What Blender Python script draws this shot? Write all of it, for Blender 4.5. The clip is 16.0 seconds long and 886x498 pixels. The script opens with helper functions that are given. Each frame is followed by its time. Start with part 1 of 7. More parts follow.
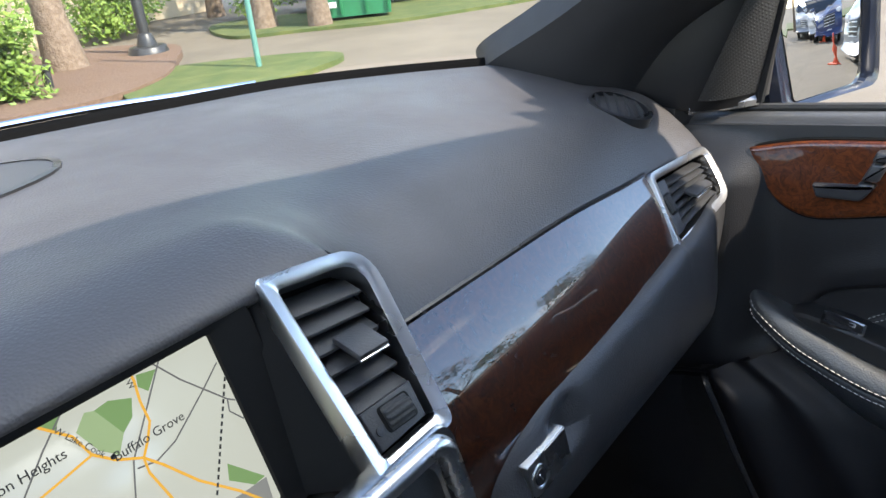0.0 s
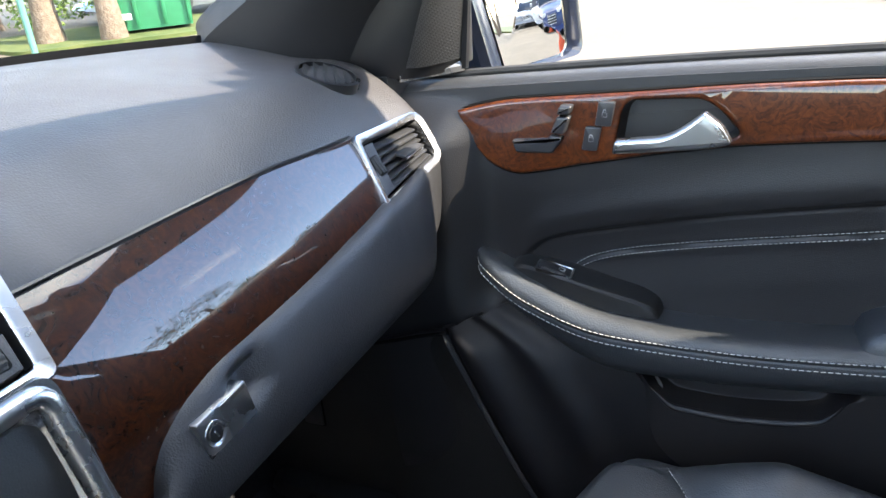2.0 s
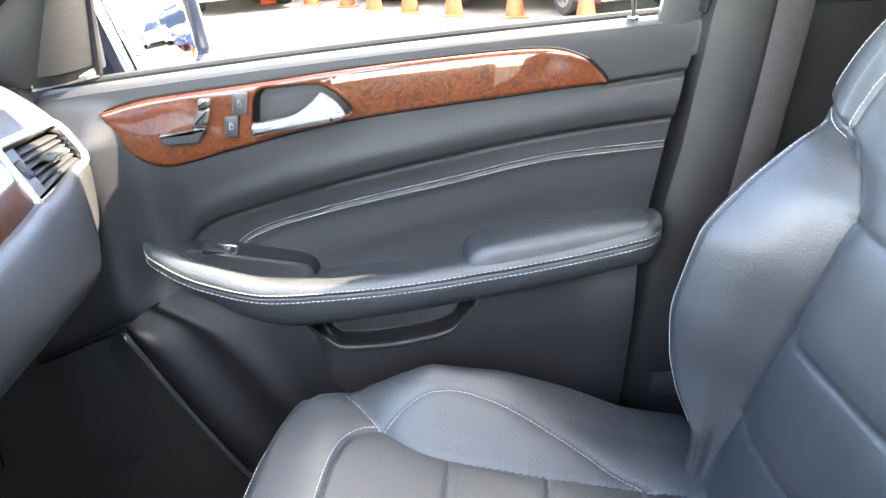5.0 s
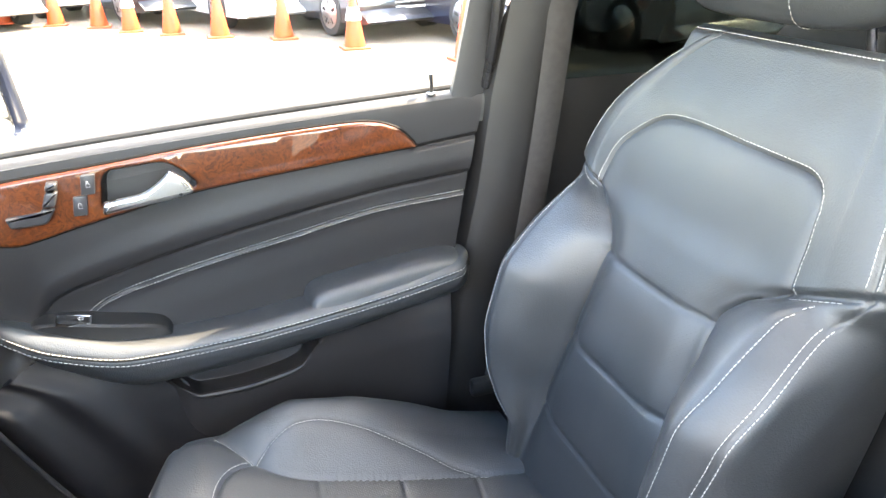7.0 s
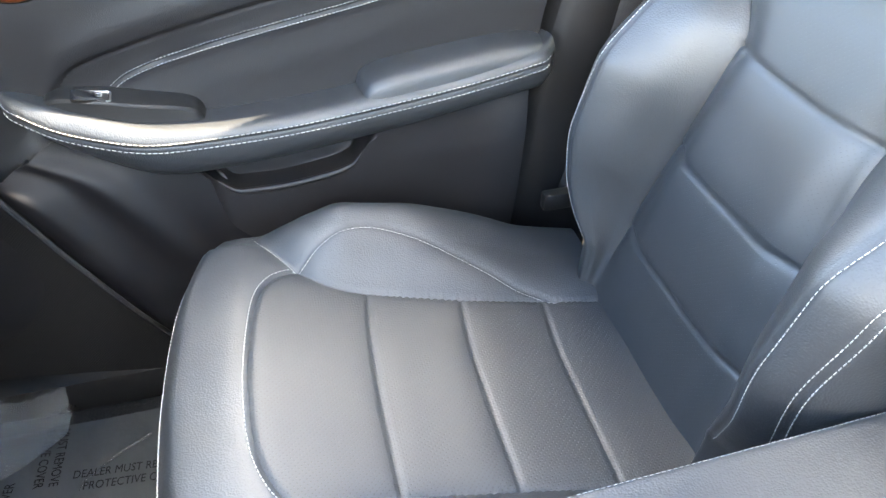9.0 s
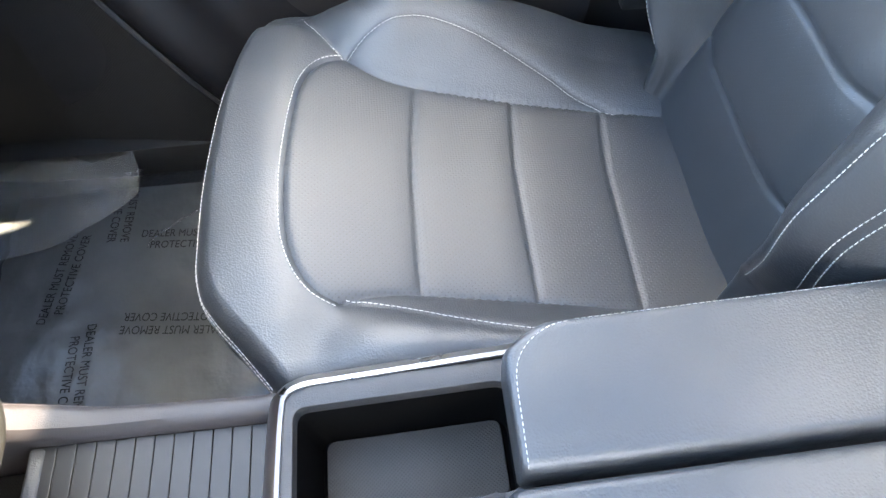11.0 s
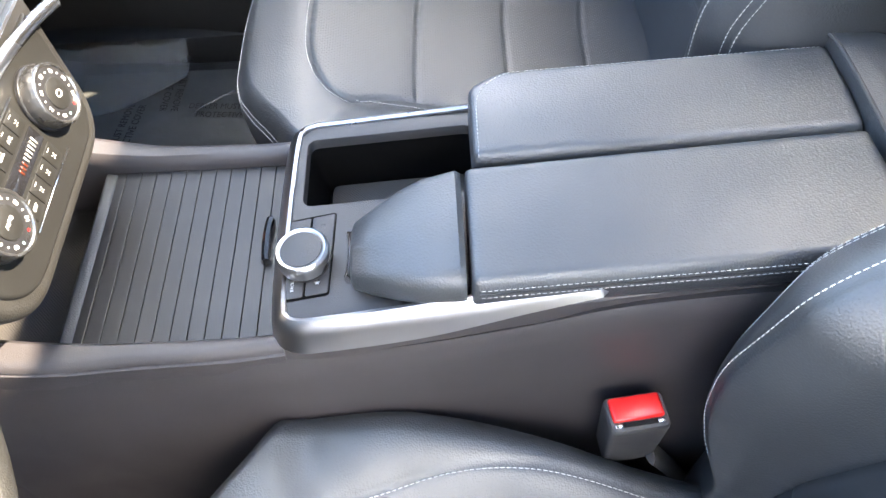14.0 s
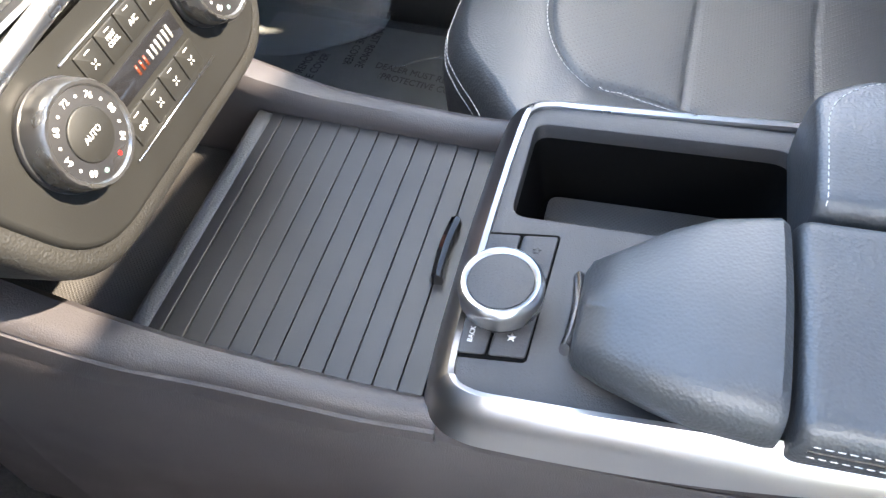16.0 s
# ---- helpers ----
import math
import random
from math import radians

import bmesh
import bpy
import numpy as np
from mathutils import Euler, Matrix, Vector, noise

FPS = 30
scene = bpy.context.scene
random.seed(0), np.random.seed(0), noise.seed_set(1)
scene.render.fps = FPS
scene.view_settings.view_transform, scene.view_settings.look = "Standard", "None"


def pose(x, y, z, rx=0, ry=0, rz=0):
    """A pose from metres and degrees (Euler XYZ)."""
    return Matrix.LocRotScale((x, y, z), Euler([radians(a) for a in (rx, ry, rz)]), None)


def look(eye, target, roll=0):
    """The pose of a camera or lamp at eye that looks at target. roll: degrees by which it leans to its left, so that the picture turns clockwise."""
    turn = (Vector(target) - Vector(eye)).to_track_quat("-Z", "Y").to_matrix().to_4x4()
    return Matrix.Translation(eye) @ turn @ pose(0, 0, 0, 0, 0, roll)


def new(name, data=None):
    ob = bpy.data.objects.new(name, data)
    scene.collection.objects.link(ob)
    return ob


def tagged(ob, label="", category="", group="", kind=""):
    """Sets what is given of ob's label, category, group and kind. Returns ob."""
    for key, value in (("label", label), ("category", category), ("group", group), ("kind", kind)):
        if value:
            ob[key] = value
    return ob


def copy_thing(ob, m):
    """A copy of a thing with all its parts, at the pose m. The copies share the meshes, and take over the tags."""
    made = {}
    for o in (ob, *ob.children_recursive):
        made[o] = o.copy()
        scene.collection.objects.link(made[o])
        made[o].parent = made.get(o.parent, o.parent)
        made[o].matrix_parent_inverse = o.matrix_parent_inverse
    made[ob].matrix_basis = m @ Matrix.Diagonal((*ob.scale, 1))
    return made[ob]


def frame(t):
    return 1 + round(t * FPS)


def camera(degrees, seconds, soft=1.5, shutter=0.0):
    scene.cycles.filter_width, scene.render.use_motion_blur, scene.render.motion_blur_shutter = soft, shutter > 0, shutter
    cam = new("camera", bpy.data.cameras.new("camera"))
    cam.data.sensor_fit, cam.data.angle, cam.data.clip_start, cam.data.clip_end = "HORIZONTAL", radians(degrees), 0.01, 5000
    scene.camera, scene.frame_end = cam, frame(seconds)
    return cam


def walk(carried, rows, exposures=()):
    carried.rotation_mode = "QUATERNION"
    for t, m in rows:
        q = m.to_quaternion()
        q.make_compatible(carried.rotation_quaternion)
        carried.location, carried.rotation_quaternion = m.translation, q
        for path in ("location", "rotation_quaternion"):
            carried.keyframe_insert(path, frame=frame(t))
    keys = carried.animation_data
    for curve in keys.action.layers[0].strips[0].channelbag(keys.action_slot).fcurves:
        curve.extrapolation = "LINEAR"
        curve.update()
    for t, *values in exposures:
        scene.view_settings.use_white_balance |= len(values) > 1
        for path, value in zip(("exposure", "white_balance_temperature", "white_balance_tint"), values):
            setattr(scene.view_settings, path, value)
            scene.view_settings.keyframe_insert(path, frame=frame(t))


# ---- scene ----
from mathutils.bvhtree import BVHTree

cam = camera(62.4, 16.0)
PATH = [
    (0, (-0.072, 0.05, 1.043), (1.316, 1.226, 0.212), -5.6),
    (0.5, (-0.062, 0.032, 1.043), (1.379, 1.141, 0.211), -5.4),
    (1, (-0.055, 0.011, 1.035), (1.444, 1.041, 0.202), -5.2),
    (1.5, (-0.04, -0.027, 1.015), (1.521, 0.901, 0.178), -5.0),
    (2, (-0.026, -0.061, 0.992), (1.602, 0.74, 0.151), -4.7),
    (2.5, (-0.018, -0.079, 0.971), (1.668, 0.588, 0.129), -4.4),
    (3, (-0.018, -0.097, 0.953), (1.713, 0.443, 0.108), -4.1),
    (3.5, (-0.031, -0.104, 0.939), (1.735, 0.312, 0.097), -3.8),
    (4, (-0.051, -0.104, 0.94), (1.741, 0.189, 0.102), -3.6),
    (4.5, (-0.122, -0.111, 0.965), (1.691, 0.029, 0.132), -3.3),
    (5, (-0.16, -0.106, 0.981), (1.659, -0.152, 0.149), -3.0),
    (5.2, (-0.167, -0.093, 0.984), (1.648, -0.224, 0.154), -2.7),
    (7.3, (-0.289, -0.017, 1.099), (1.418, -0.654, 0.275), -0.7),
    (7.5, (-0.293, -0.016, 1.101), (1.409, -0.652, 0.264), -0.7),
    (8, (-0.282, -0.009, 1.087), (1.399, -0.637, 0.204), -0.4),
    (8.5, (-0.197, -0.031, 1.046), (1.42, -0.569, 0.0), -0.1),
    (9, (-0.136, -0.047, 1.014), (1.349, -0.429, -0.271), -0.1),
    (9.2, (-0.121, -0.052, 1.004), (1.288, -0.37, -0.379), -0.2),
    (11.5, (-0.12, -0.133, 1.01), (0.984, -0.195, -0.656), -2.7),
    (12, (-0.207, -0.162, 1.007), (0.919, -0.206, -0.646), -3.3),
    (12.5, (-0.284, -0.164, 1.009), (0.846, -0.202, -0.64), -3.6),
    (13, (-0.353, -0.172, 1.03), (0.781, -0.212, -0.617), -3.6),
    (13.5, (-0.399, -0.156, 1.032), (0.736, -0.187, -0.615), -3.3),
    (14, (-0.399, -0.124, 1.015), (0.74, -0.123, -0.629), -2.8),
    (14.5, (-0.387, -0.078, 0.994), (0.757, -0.023, -0.646), -2.2),
    (15, (-0.356, -0.056, 0.952), (0.783, 0.082, -0.686), -2.2),
    (15.5, (-0.308, -0.05, 0.897), (0.822, 0.189, -0.736), -2.3),
    (16, (-0.262, -0.043, 0.84), (0.869, 0.316, -0.77), -2.6),
]
EXPOSURES = [(0.0, 2.62, 6850, 10), (1.0, 2.75, 6850, 10), (2.0, 3.4, 7000, 10), (3.0, 4.45, 7300, 10), (4.0, 4.88, 7500, 11), (5.0, 5.1, 7700, 11), (7.3, 4.9, 8300, 11), (8.3, 4.92, 8200, 11), (9.0, 5.15, 7950, 10), (11.5, 5.1, 7700, 10), (12.3, 4.95, 7650, 11), (14.0, 4.88, 7600, 12), (15.0, 4.74, 7500, 12), (16.0, 4.66, 7400, 11)]
walk(cam, [(t, look(eye, target, roll)) for t, eye, target, roll in PATH], EXPOSURES)
# ---- light ----
SUN_TO = Vector((0.15, -1.04, 1.0)).normalized()
SKY_STRENGTH, SUN_STRENGTH = 0.15, 2.0
world = bpy.data.worlds.new("sky")
scene.world = world
world.use_nodes = True
wn, wl = world.node_tree.nodes, world.node_tree.links
wn.clear()
sky = wn.new("ShaderNodeTexSky")
sky.sky_type, sky.sun_disc = "NISHITA", False
sky.sun_elevation = math.asin(SUN_TO.z)
sky.sun_rotation = math.atan2(SUN_TO.x, SUN_TO.y)
sky.air_density, sky.dust_density, sky.ozone_density = 0.85, 0.15, 1.5
wco = wn.new("ShaderNodeTexCoord")
wmap = wn.new("ShaderNodeMapping")
wmap.inputs["Location"].default_value = (3.1, 1.7, 0.4)
wmap.inputs["Scale"].default_value = (1.2, 1.2, 2.6)
wnoise = wn.new("ShaderNodeTexNoise")
wnoise.inputs["Scale"].default_value, wnoise.inputs["Detail"].default_value = 1.5, 5
wramp = wn.new("ShaderNodeValToRGB")
wramp.color_ramp.elements[0].position, wramp.color_ramp.elements[1].position = 0.54, 0.65
wmix = wn.new("ShaderNodeMix")
wmix.data_type = "RGBA"
wmix.inputs["B"].default_value = (9.5, 9.5, 9.6, 1)
wbg = wn.new("ShaderNodeBackground")
wbg.inputs["Strength"].default_value = SKY_STRENGTH
wout = wn.new("ShaderNodeOutputWorld")
wl.new(wco.outputs["Generated"], wmap.inputs["Vector"])
wl.new(wmap.outputs["Vector"], wnoise.inputs["Vector"])
wl.new(wnoise.outputs["Fac"], wramp.inputs["Fac"])
wl.new(wramp.outputs["Color"], wmix.inputs["Factor"])
wl.new(sky.outputs["Color"], wmix.inputs["A"])
wl.new(wmix.outputs["Result"], wbg.inputs["Color"])
wl.new(wbg.outputs["Background"], wout.inputs["Surface"])
sun = new("sun", bpy.data.lights.new("sun", "SUN"))
sun.data.energy, sun.data.angle, sun.data.color = SUN_STRENGTH, radians(0.6), (1.0, 0.93, 0.83)
sun.rotation_euler = (-SUN_TO).to_track_quat("-Z", "Y").to_euler()


# ---- materials ----
def material(name, base, rough=0.5, metal=0.0, spec=0.5, coat=0.0, grain=None, tone=None, tone_scale=8.0, dapple=0.0, coat_rough=0.03):
    """A surface: base colour, gloss, a second colour mixed in by soft noise, and grain = (kind, size in metres, depth in metres)."""
    m = bpy.data.materials.new(name)
    m.use_nodes = True
    n, l = m.node_tree.nodes, m.node_tree.links
    b = n["Principled BSDF"]
    b.inputs["Base Color"].default_value = (*base, 1)
    b.inputs["Roughness"].default_value, b.inputs["Metallic"].default_value = rough, metal
    b.inputs["Specular IOR Level"].default_value = spec
    b.inputs["Coat Weight"].default_value, b.inputs["Coat Roughness"].default_value = coat, coat_rough
    co = n.new("ShaderNodeTexCoord")
    if tone:
        t = n.new("ShaderNodeTexNoise")
        t.inputs["Scale"].default_value, t.inputs["Detail"].default_value = tone_scale, 6
        r = n.new("ShaderNodeValToRGB")
        r.color_ramp.elements[0].position, r.color_ramp.elements[1].position = 0.35, 0.68
        r.color_ramp.elements[0].color, r.color_ramp.elements[1].color = (*base, 1), (*tone, 1)
        l.new(co.outputs["Object"], t.inputs["Vector"])
        l.new(t.outputs["Fac"], r.inputs["Fac"])
        l.new(r.outputs["Color"], b.inputs["Base Color"])
    if dapple:
        t = n.new("ShaderNodeTexNoise")
        t.inputs["Scale"].default_value, t.inputs["Detail"].default_value = 14, 8
        mr = n.new("ShaderNodeMapRange")
        mr.inputs["To Min"].default_value, mr.inputs["To Max"].default_value = max(rough - dapple, 0.02), rough + dapple
        mr.inputs["From Min"].default_value, mr.inputs["From Max"].default_value = 0.3, 0.7
        l.new(co.outputs["Object"], t.inputs["Vector"])
        l.new(t.outputs["Fac"], mr.inputs["Value"])
        l.new(mr.outputs["Result"], b.inputs["Roughness"])
    if grain:
        kind, size, depth = grain
        if kind == "hide":
            t = n.new("ShaderNodeTexVoronoi")
            t.feature = "SMOOTH_F1"
            t.inputs["Smoothness"].default_value = 0.5
            out = t.outputs["Distance"]
            t.inputs["Scale"].default_value = 1 / size
            w = n.new("ShaderNodeTexNoise")
            w.inputs["Scale"].default_value = 0.35 / size
            add = n.new("ShaderNodeMixRGB")
            add.inputs["Fac"].default_value = 0.0007
            l.new(co.outputs["Object"], w.inputs["Vector"])
            l.new(co.outputs["Object"], add.inputs["Color1"])
            l.new(w.outputs["Color"], add.inputs["Color2"])
            l.new(add.outputs["Color"], t.inputs["Vector"])
        else:
            t = n.new("ShaderNodeTexNoise")
            t.inputs["Scale"].default_value, t.inputs["Detail"].default_value = 1 / size, 4
            out = t.outputs["Fac"]
            l.new(co.outputs["Object"], t.inputs["Vector"])
        bump = n.new("ShaderNodeBump")
        bump.inputs["Distance"].default_value = depth
        bump.inputs["Strength"].default_value = 1.0
        l.new(out, bump.inputs["Height"])
        l.new(bump.outputs["Normal"], b.inputs["Normal"])
    return m


def dotted(name, axes, base, rough, pitch, depth, hole=(0.004, 0.004, 0.004), size=0.3):
    """A surface with rows of small round holes at the given pitch, laid out over two of the three axes."""
    m = material(name, base, rough, spec=1.0 if "leather" in name else 0.62, coat=0.25 if "leather" in name else 0.0, coat_rough=0.5)
    n, l = m.node_tree.nodes, m.node_tree.links
    b = n["Principled BSDF"]
    co = n.new("ShaderNodeTexCoord")
    sep, com = n.new("ShaderNodeSeparateXYZ"), n.new("ShaderNodeCombineXYZ")
    l.new(co.outputs["Object"], sep.inputs["Vector"])
    for k, a in enumerate(axes):
        l.new(sep.outputs["XYZ".index(a)], com.inputs[k])
    rot = n.new("ShaderNodeMapping")
    rot.inputs["Rotation"].default_value = (0, 0, radians(45))
    rot.inputs["Scale"].default_value = (1 / pitch, 1 / pitch, 1)
    v = n.new("ShaderNodeTexVoronoi")
    v.voronoi_dimensions = "2D"
    v.inputs["Scale"].default_value, v.inputs["Randomness"].default_value = 1.0, 0.0
    r = n.new("ShaderNodeValToRGB")
    r.color_ramp.elements[0].position, r.color_ramp.elements[1].position = size * 0.7, size
    mix = n.new("ShaderNodeMix")
    mix.data_type = "RGBA"
    mix.inputs["A"].default_value, mix.inputs["B"].default_value = (*hole, 1), (*base, 1)
    g = n.new("ShaderNodeTexNoise")
    g.inputs["Scale"].default_value = 500
    mul = n.new("ShaderNodeMath")
    mul.operation, mul.inputs[1].default_value = "MULTIPLY_ADD", 0.35
    bump = n.new("ShaderNodeBump")
    bump.inputs["Distance"].default_value = depth
    l.new(com.outputs["Vector"], rot.inputs["Vector"])
    l.new(rot.outputs["Vector"], v.inputs["Vector"])
    l.new(v.outputs["Distance"], r.inputs["Fac"])
    l.new(r.outputs["Color"], mix.inputs["Factor"])
    l.new(mix.outputs["Result"], b.inputs["Base Color"])
    l.new(co.outputs["Object"], g.inputs["Vector"])
    l.new(g.outputs["Fac"], mul.inputs[0])
    l.new(r.outputs["Color"], mul.inputs[2])
    l.new(mul.outputs["Value"], bump.inputs["Height"])
    l.new(bump.outputs["Normal"], b.inputs["Normal"])
    return m


def burl(name, lift=1.0, size=85, dark=1.0):
    """Lacquered walnut burl: swirling dark and orange-brown figure under a clear gloss coat."""
    m = material(name, (0.2, 0.06, 0.015), 0.4, spec=0.12, coat=1.0, coat_rough=0.012)
    n, l = m.node_tree.nodes, m.node_tree.links
    b = n["Principled BSDF"]
    b.inputs["Coat IOR"].default_value = 1.58
    co = n.new("ShaderNodeTexCoord")
    warp = n.new("ShaderNodeTexNoise")
    warp.inputs["Scale"].default_value, warp.inputs["Detail"].default_value = 22, 3
    mx = n.new("ShaderNodeMixRGB")
    mx.inputs["Fac"].default_value = 0.07
    fig = n.new("ShaderNodeTexNoise")
    fig.inputs["Scale"].default_value, fig.inputs["Detail"].default_value, fig.inputs["Roughness"].default_value = size, 9, 0.62
    fig.inputs["Distortion"].default_value = 0.7
    ramp = n.new("ShaderNodeValToRGB")
    e = ramp.color_ramp.elements
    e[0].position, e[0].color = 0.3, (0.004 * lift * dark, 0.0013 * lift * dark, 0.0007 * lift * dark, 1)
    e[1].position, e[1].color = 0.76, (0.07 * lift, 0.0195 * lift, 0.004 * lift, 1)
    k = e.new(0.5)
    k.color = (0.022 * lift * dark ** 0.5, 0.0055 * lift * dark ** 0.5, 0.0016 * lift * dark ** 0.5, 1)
    l.new(co.outputs["Object"], warp.inputs["Vector"])
    l.new(co.outputs["Object"], mx.inputs["Color1"])
    l.new(warp.outputs["Color"], mx.inputs["Color2"])
    l.new(mx.outputs["Color"], fig.inputs["Vector"])
    l.new(fig.outputs["Fac"], ramp.inputs["Fac"])
    l.new(ramp.outputs["Color"], b.inputs["Base Color"])
    return m


def clear_glass(name, tint=(1, 1, 1)):
    m = bpy.data.materials.new(name)
    m.use_nodes = True
    n, l = m.node_tree.nodes, m.node_tree.links
    n.clear()
    tr, gl, mix, fr, out = (n.new("ShaderNode" + k) for k in ("BsdfTransparent", "BsdfGlossy", "MixShader", "LayerWeight", "OutputMaterial"))
    tr.inputs["Color"].default_value = (*tint, 1)
    gl.inputs["Roughness"].default_value = 0.01
    pw, ml = n.new("ShaderNodeMath"), n.new("ShaderNodeMath")
    pw.operation, ml.operation = "POWER", "MULTIPLY_ADD"
    pw.inputs[1].default_value, ml.inputs[1].default_value, ml.inputs[2].default_value = 5.0, 0.5, 0.03
    l.new(fr.outputs["Facing"], pw.inputs[0])
    l.new(pw.outputs["Value"], ml.inputs[0])
    l.new(ml.outputs["Value"], mix.inputs["Fac"])
    l.new(tr.outputs["BSDF"], mix.inputs[1])
    l.new(gl.outputs["BSDF"], mix.inputs[2])
    l.new(mix.outputs["Shader"], out.inputs["Surface"])
    return m


def glow(name, base, strength):
    m = material(name, tuple(c * 0.06 for c in base), 0.25)
    b = m.node_tree.nodes["Principled BSDF"]
    b.inputs["Emission Color"].default_value = (*base, 1)
    b.inputs["Emission Strength"].default_value = strength
    return m


LEATHER = material("black_leather", (0.0165, 0.0195, 0.022), 0.52, spec=1.0, coat=0.2, coat_rough=0.46, grain=("hide", 0.0018, 0.00028), tone=(0.0205, 0.024, 0.0268), tone_scale=9, dapple=0.06)
PERF_SEAT = dotted("perforated_leather_seat", "XY", (0.0135, 0.0165, 0.019), 0.58, 0.0042, 0.0003, size=0.24)
PERF_BACK = dotted("perforated_leather_back", "XZ", (0.0165, 0.0195, 0.022), 0.54, 0.0042, 0.0001, hole=(0.013, 0.013, 0.0135), size=0.15)
DASHSKIN = material("dash_skin", (0.046, 0.0425, 0.0425), 0.52, grain=("hide", 0.0018, 0.00032), tone=(0.055, 0.051, 0.051), tone_scale=6, dapple=0.06)
DOORSKIN = material("door_skin", (0.012, 0.0116, 0.0126), 0.48, grain=("hide", 0.0012, 0.00022), tone=(0.015, 0.0146, 0.0156), tone_scale=7, dapple=0.05)
SOFT = material("soft_plastic", (0.026, 0.026, 0.027), 0.5, grain=("noise", 0.0012, 0.0003), tone=(0.033, 0.033, 0.034), tone_scale=10, dapple=0.06)
LOWSKIN = material("lower_dash_skin", (0.022, 0.0222, 0.0238), 0.5, spec=0.5, grain=("hide", 0.0014, 0.00026), tone=(0.027, 0.027, 0.028), tone_scale=7, dapple=0.06)
CONSKIN = material("console_side_skin", (0.032, 0.0285, 0.0295), 0.44, grain=("noise", 0.0011, 0.0003), tone=(0.038, 0.034, 0.035), tone_scale=9, dapple=0.06)
SURROUND = material("stack_surround_skin", (0.008, 0.0076, 0.0068), 0.5, grain=("hide", 0.0014, 0.00026), tone=(0.013, 0.0125, 0.011), tone_scale=9, dapple=0.05)
HARD = material("hard_plastic", (0.012, 0.012, 0.012), 0.45, grain=("noise", 0.001, 0.0002), tone=(0.016, 0.016, 0.016), tone_scale=12, dapple=0.08)
BLACK = material("satin_black", (0.012, 0.012, 0.013), 0.3, tone=(0.017, 0.017, 0.018), tone_scale=30, dapple=0.06)
SLAT = material("roller_slat_skin", (0.009, 0.009, 0.0105), 0.4, spec=0.42, grain=("noise", 0.001, 0.0001), tone=(0.014, 0.014, 0.015), tone_scale=20, dapple=0.05)
PIANO = material("piano_black", (0.006, 0.006, 0.007), 0.12, coat=0.6, tone=(0.009, 0.009, 0.01))
# matt black; also puts the shade of vents, gaps and recesses into colour
HOLLOW = material("matt_black_and_hollow_shade", (0.005, 0.005, 0.005), 0.75, spec=0.12, tone=(0.008, 0.008, 0.008))
# one walnut in two tones: the door's is lifted to put brighter light in
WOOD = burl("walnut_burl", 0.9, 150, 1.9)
DOORWOOD = burl("walnut_burl_lit_door", 2.1, 170, 3.2)
BANDSILVER = material("bright_satin_band", (0.44, 0.44, 0.445), 0.3, metal=1.0, grain=("noise", 0.0006, 0.00004), dapple=0.05)
SILVER = material("satin_silver", (0.5, 0.505, 0.51), 0.28, metal=1.0, grain=("noise", 0.0006, 0.00004), dapple=0.06)
CHROME = material("polished_chrome", (0.8, 0.8, 0.81), 0.1, metal=1.0, dapple=0.04)
KNURL = material("silver_plastic_knob", (0.15, 0.148, 0.145), 0.26, metal=0.9, dapple=0.1)
PANEL = material("grey_control_panel", (0.0095, 0.0093, 0.0084), 0.42, metal=0.2, grain=("noise", 0.0008, 0.00006), tone=(0.012, 0.0118, 0.0107), dapple=0.05)
KEYCAP = material("grey_key", (0.3, 0.3, 0.295), 0.38, metal=0.4, tone=(0.34, 0.34, 0.33), dapple=0.05)
THREAD = material("white_thread", (0.5, 0.49, 0.46), 0.8, tone=(0.4, 0.39, 0.36), tone_scale=300)
PRINT = material("white_print", (0.5, 0.5, 0.48), 0.6)
INK = material("black_print", (0.012, 0.012, 0.012), 0.55)
RED = material("red_plastic", (0.62, 0.012, 0.012), 0.32, coat=0.2, tone=(0.55, 0.01, 0.01), dapple=0.05)
CARPET = material("black_carpet", (0.006, 0.006, 0.0065), 0.95, grain=("noise", 0.0035, 0.002), tone=(0.012, 0.012, 0.0125), tone_scale=160)
RUBBER = material("rubber", (0.015, 0.015, 0.015), 0.75, grain=("noise", 0.002, 0.0004), tone=(0.024, 0.024, 0.024))
HEADLINER = material("headliner", (0.62, 0.6, 0.57), 0.9, grain=("noise", 0.002, 0.0003), tone=(0.66, 0.64, 0.6))
GREYTRIM = material("grey_pillar_trim", (0.032, 0.032, 0.033), 0.6, grain=("noise", 0.0012, 0.0003), tone=(0.038, 0.038, 0.039))
# near-black: bin and key-gap shade put into colour; also the black windscreen band
PITCH = material("recess_shade_and_black_band", (0.0025, 0.0025, 0.0025), 0.85, spec=0.05, tone=(0.004, 0.004, 0.004))
WEB = material("belt_webbing", (0.02, 0.019, 0.019), 0.8, grain=("noise", 0.0012, 0.0004), tone=(0.028, 0.026, 0.026), tone_scale=90)
MESHY = dotted("speaker_mesh", "YZ", (0.009, 0.009, 0.009), 0.6, 0.003, 0.0002, size=0.36)
SWITCH = material("grey_switch_plastic", (0.03, 0.03, 0.032), 0.34, tone=(0.038, 0.038, 0.04), dapple=0.05)
PILLAR = material("dark_pillar_trim", (0.013, 0.013, 0.0145), 0.6, spec=0.35, grain=("noise", 0.0012, 0.0002), tone=(0.016, 0.016, 0.0175), dapple=0.05)
BPILLAR = material("door_pillar_trim", (0.013, 0.013, 0.0135), 0.55, grain=("noise", 0.0012, 0.0003), tone=(0.016, 0.016, 0.0165), dapple=0.05)
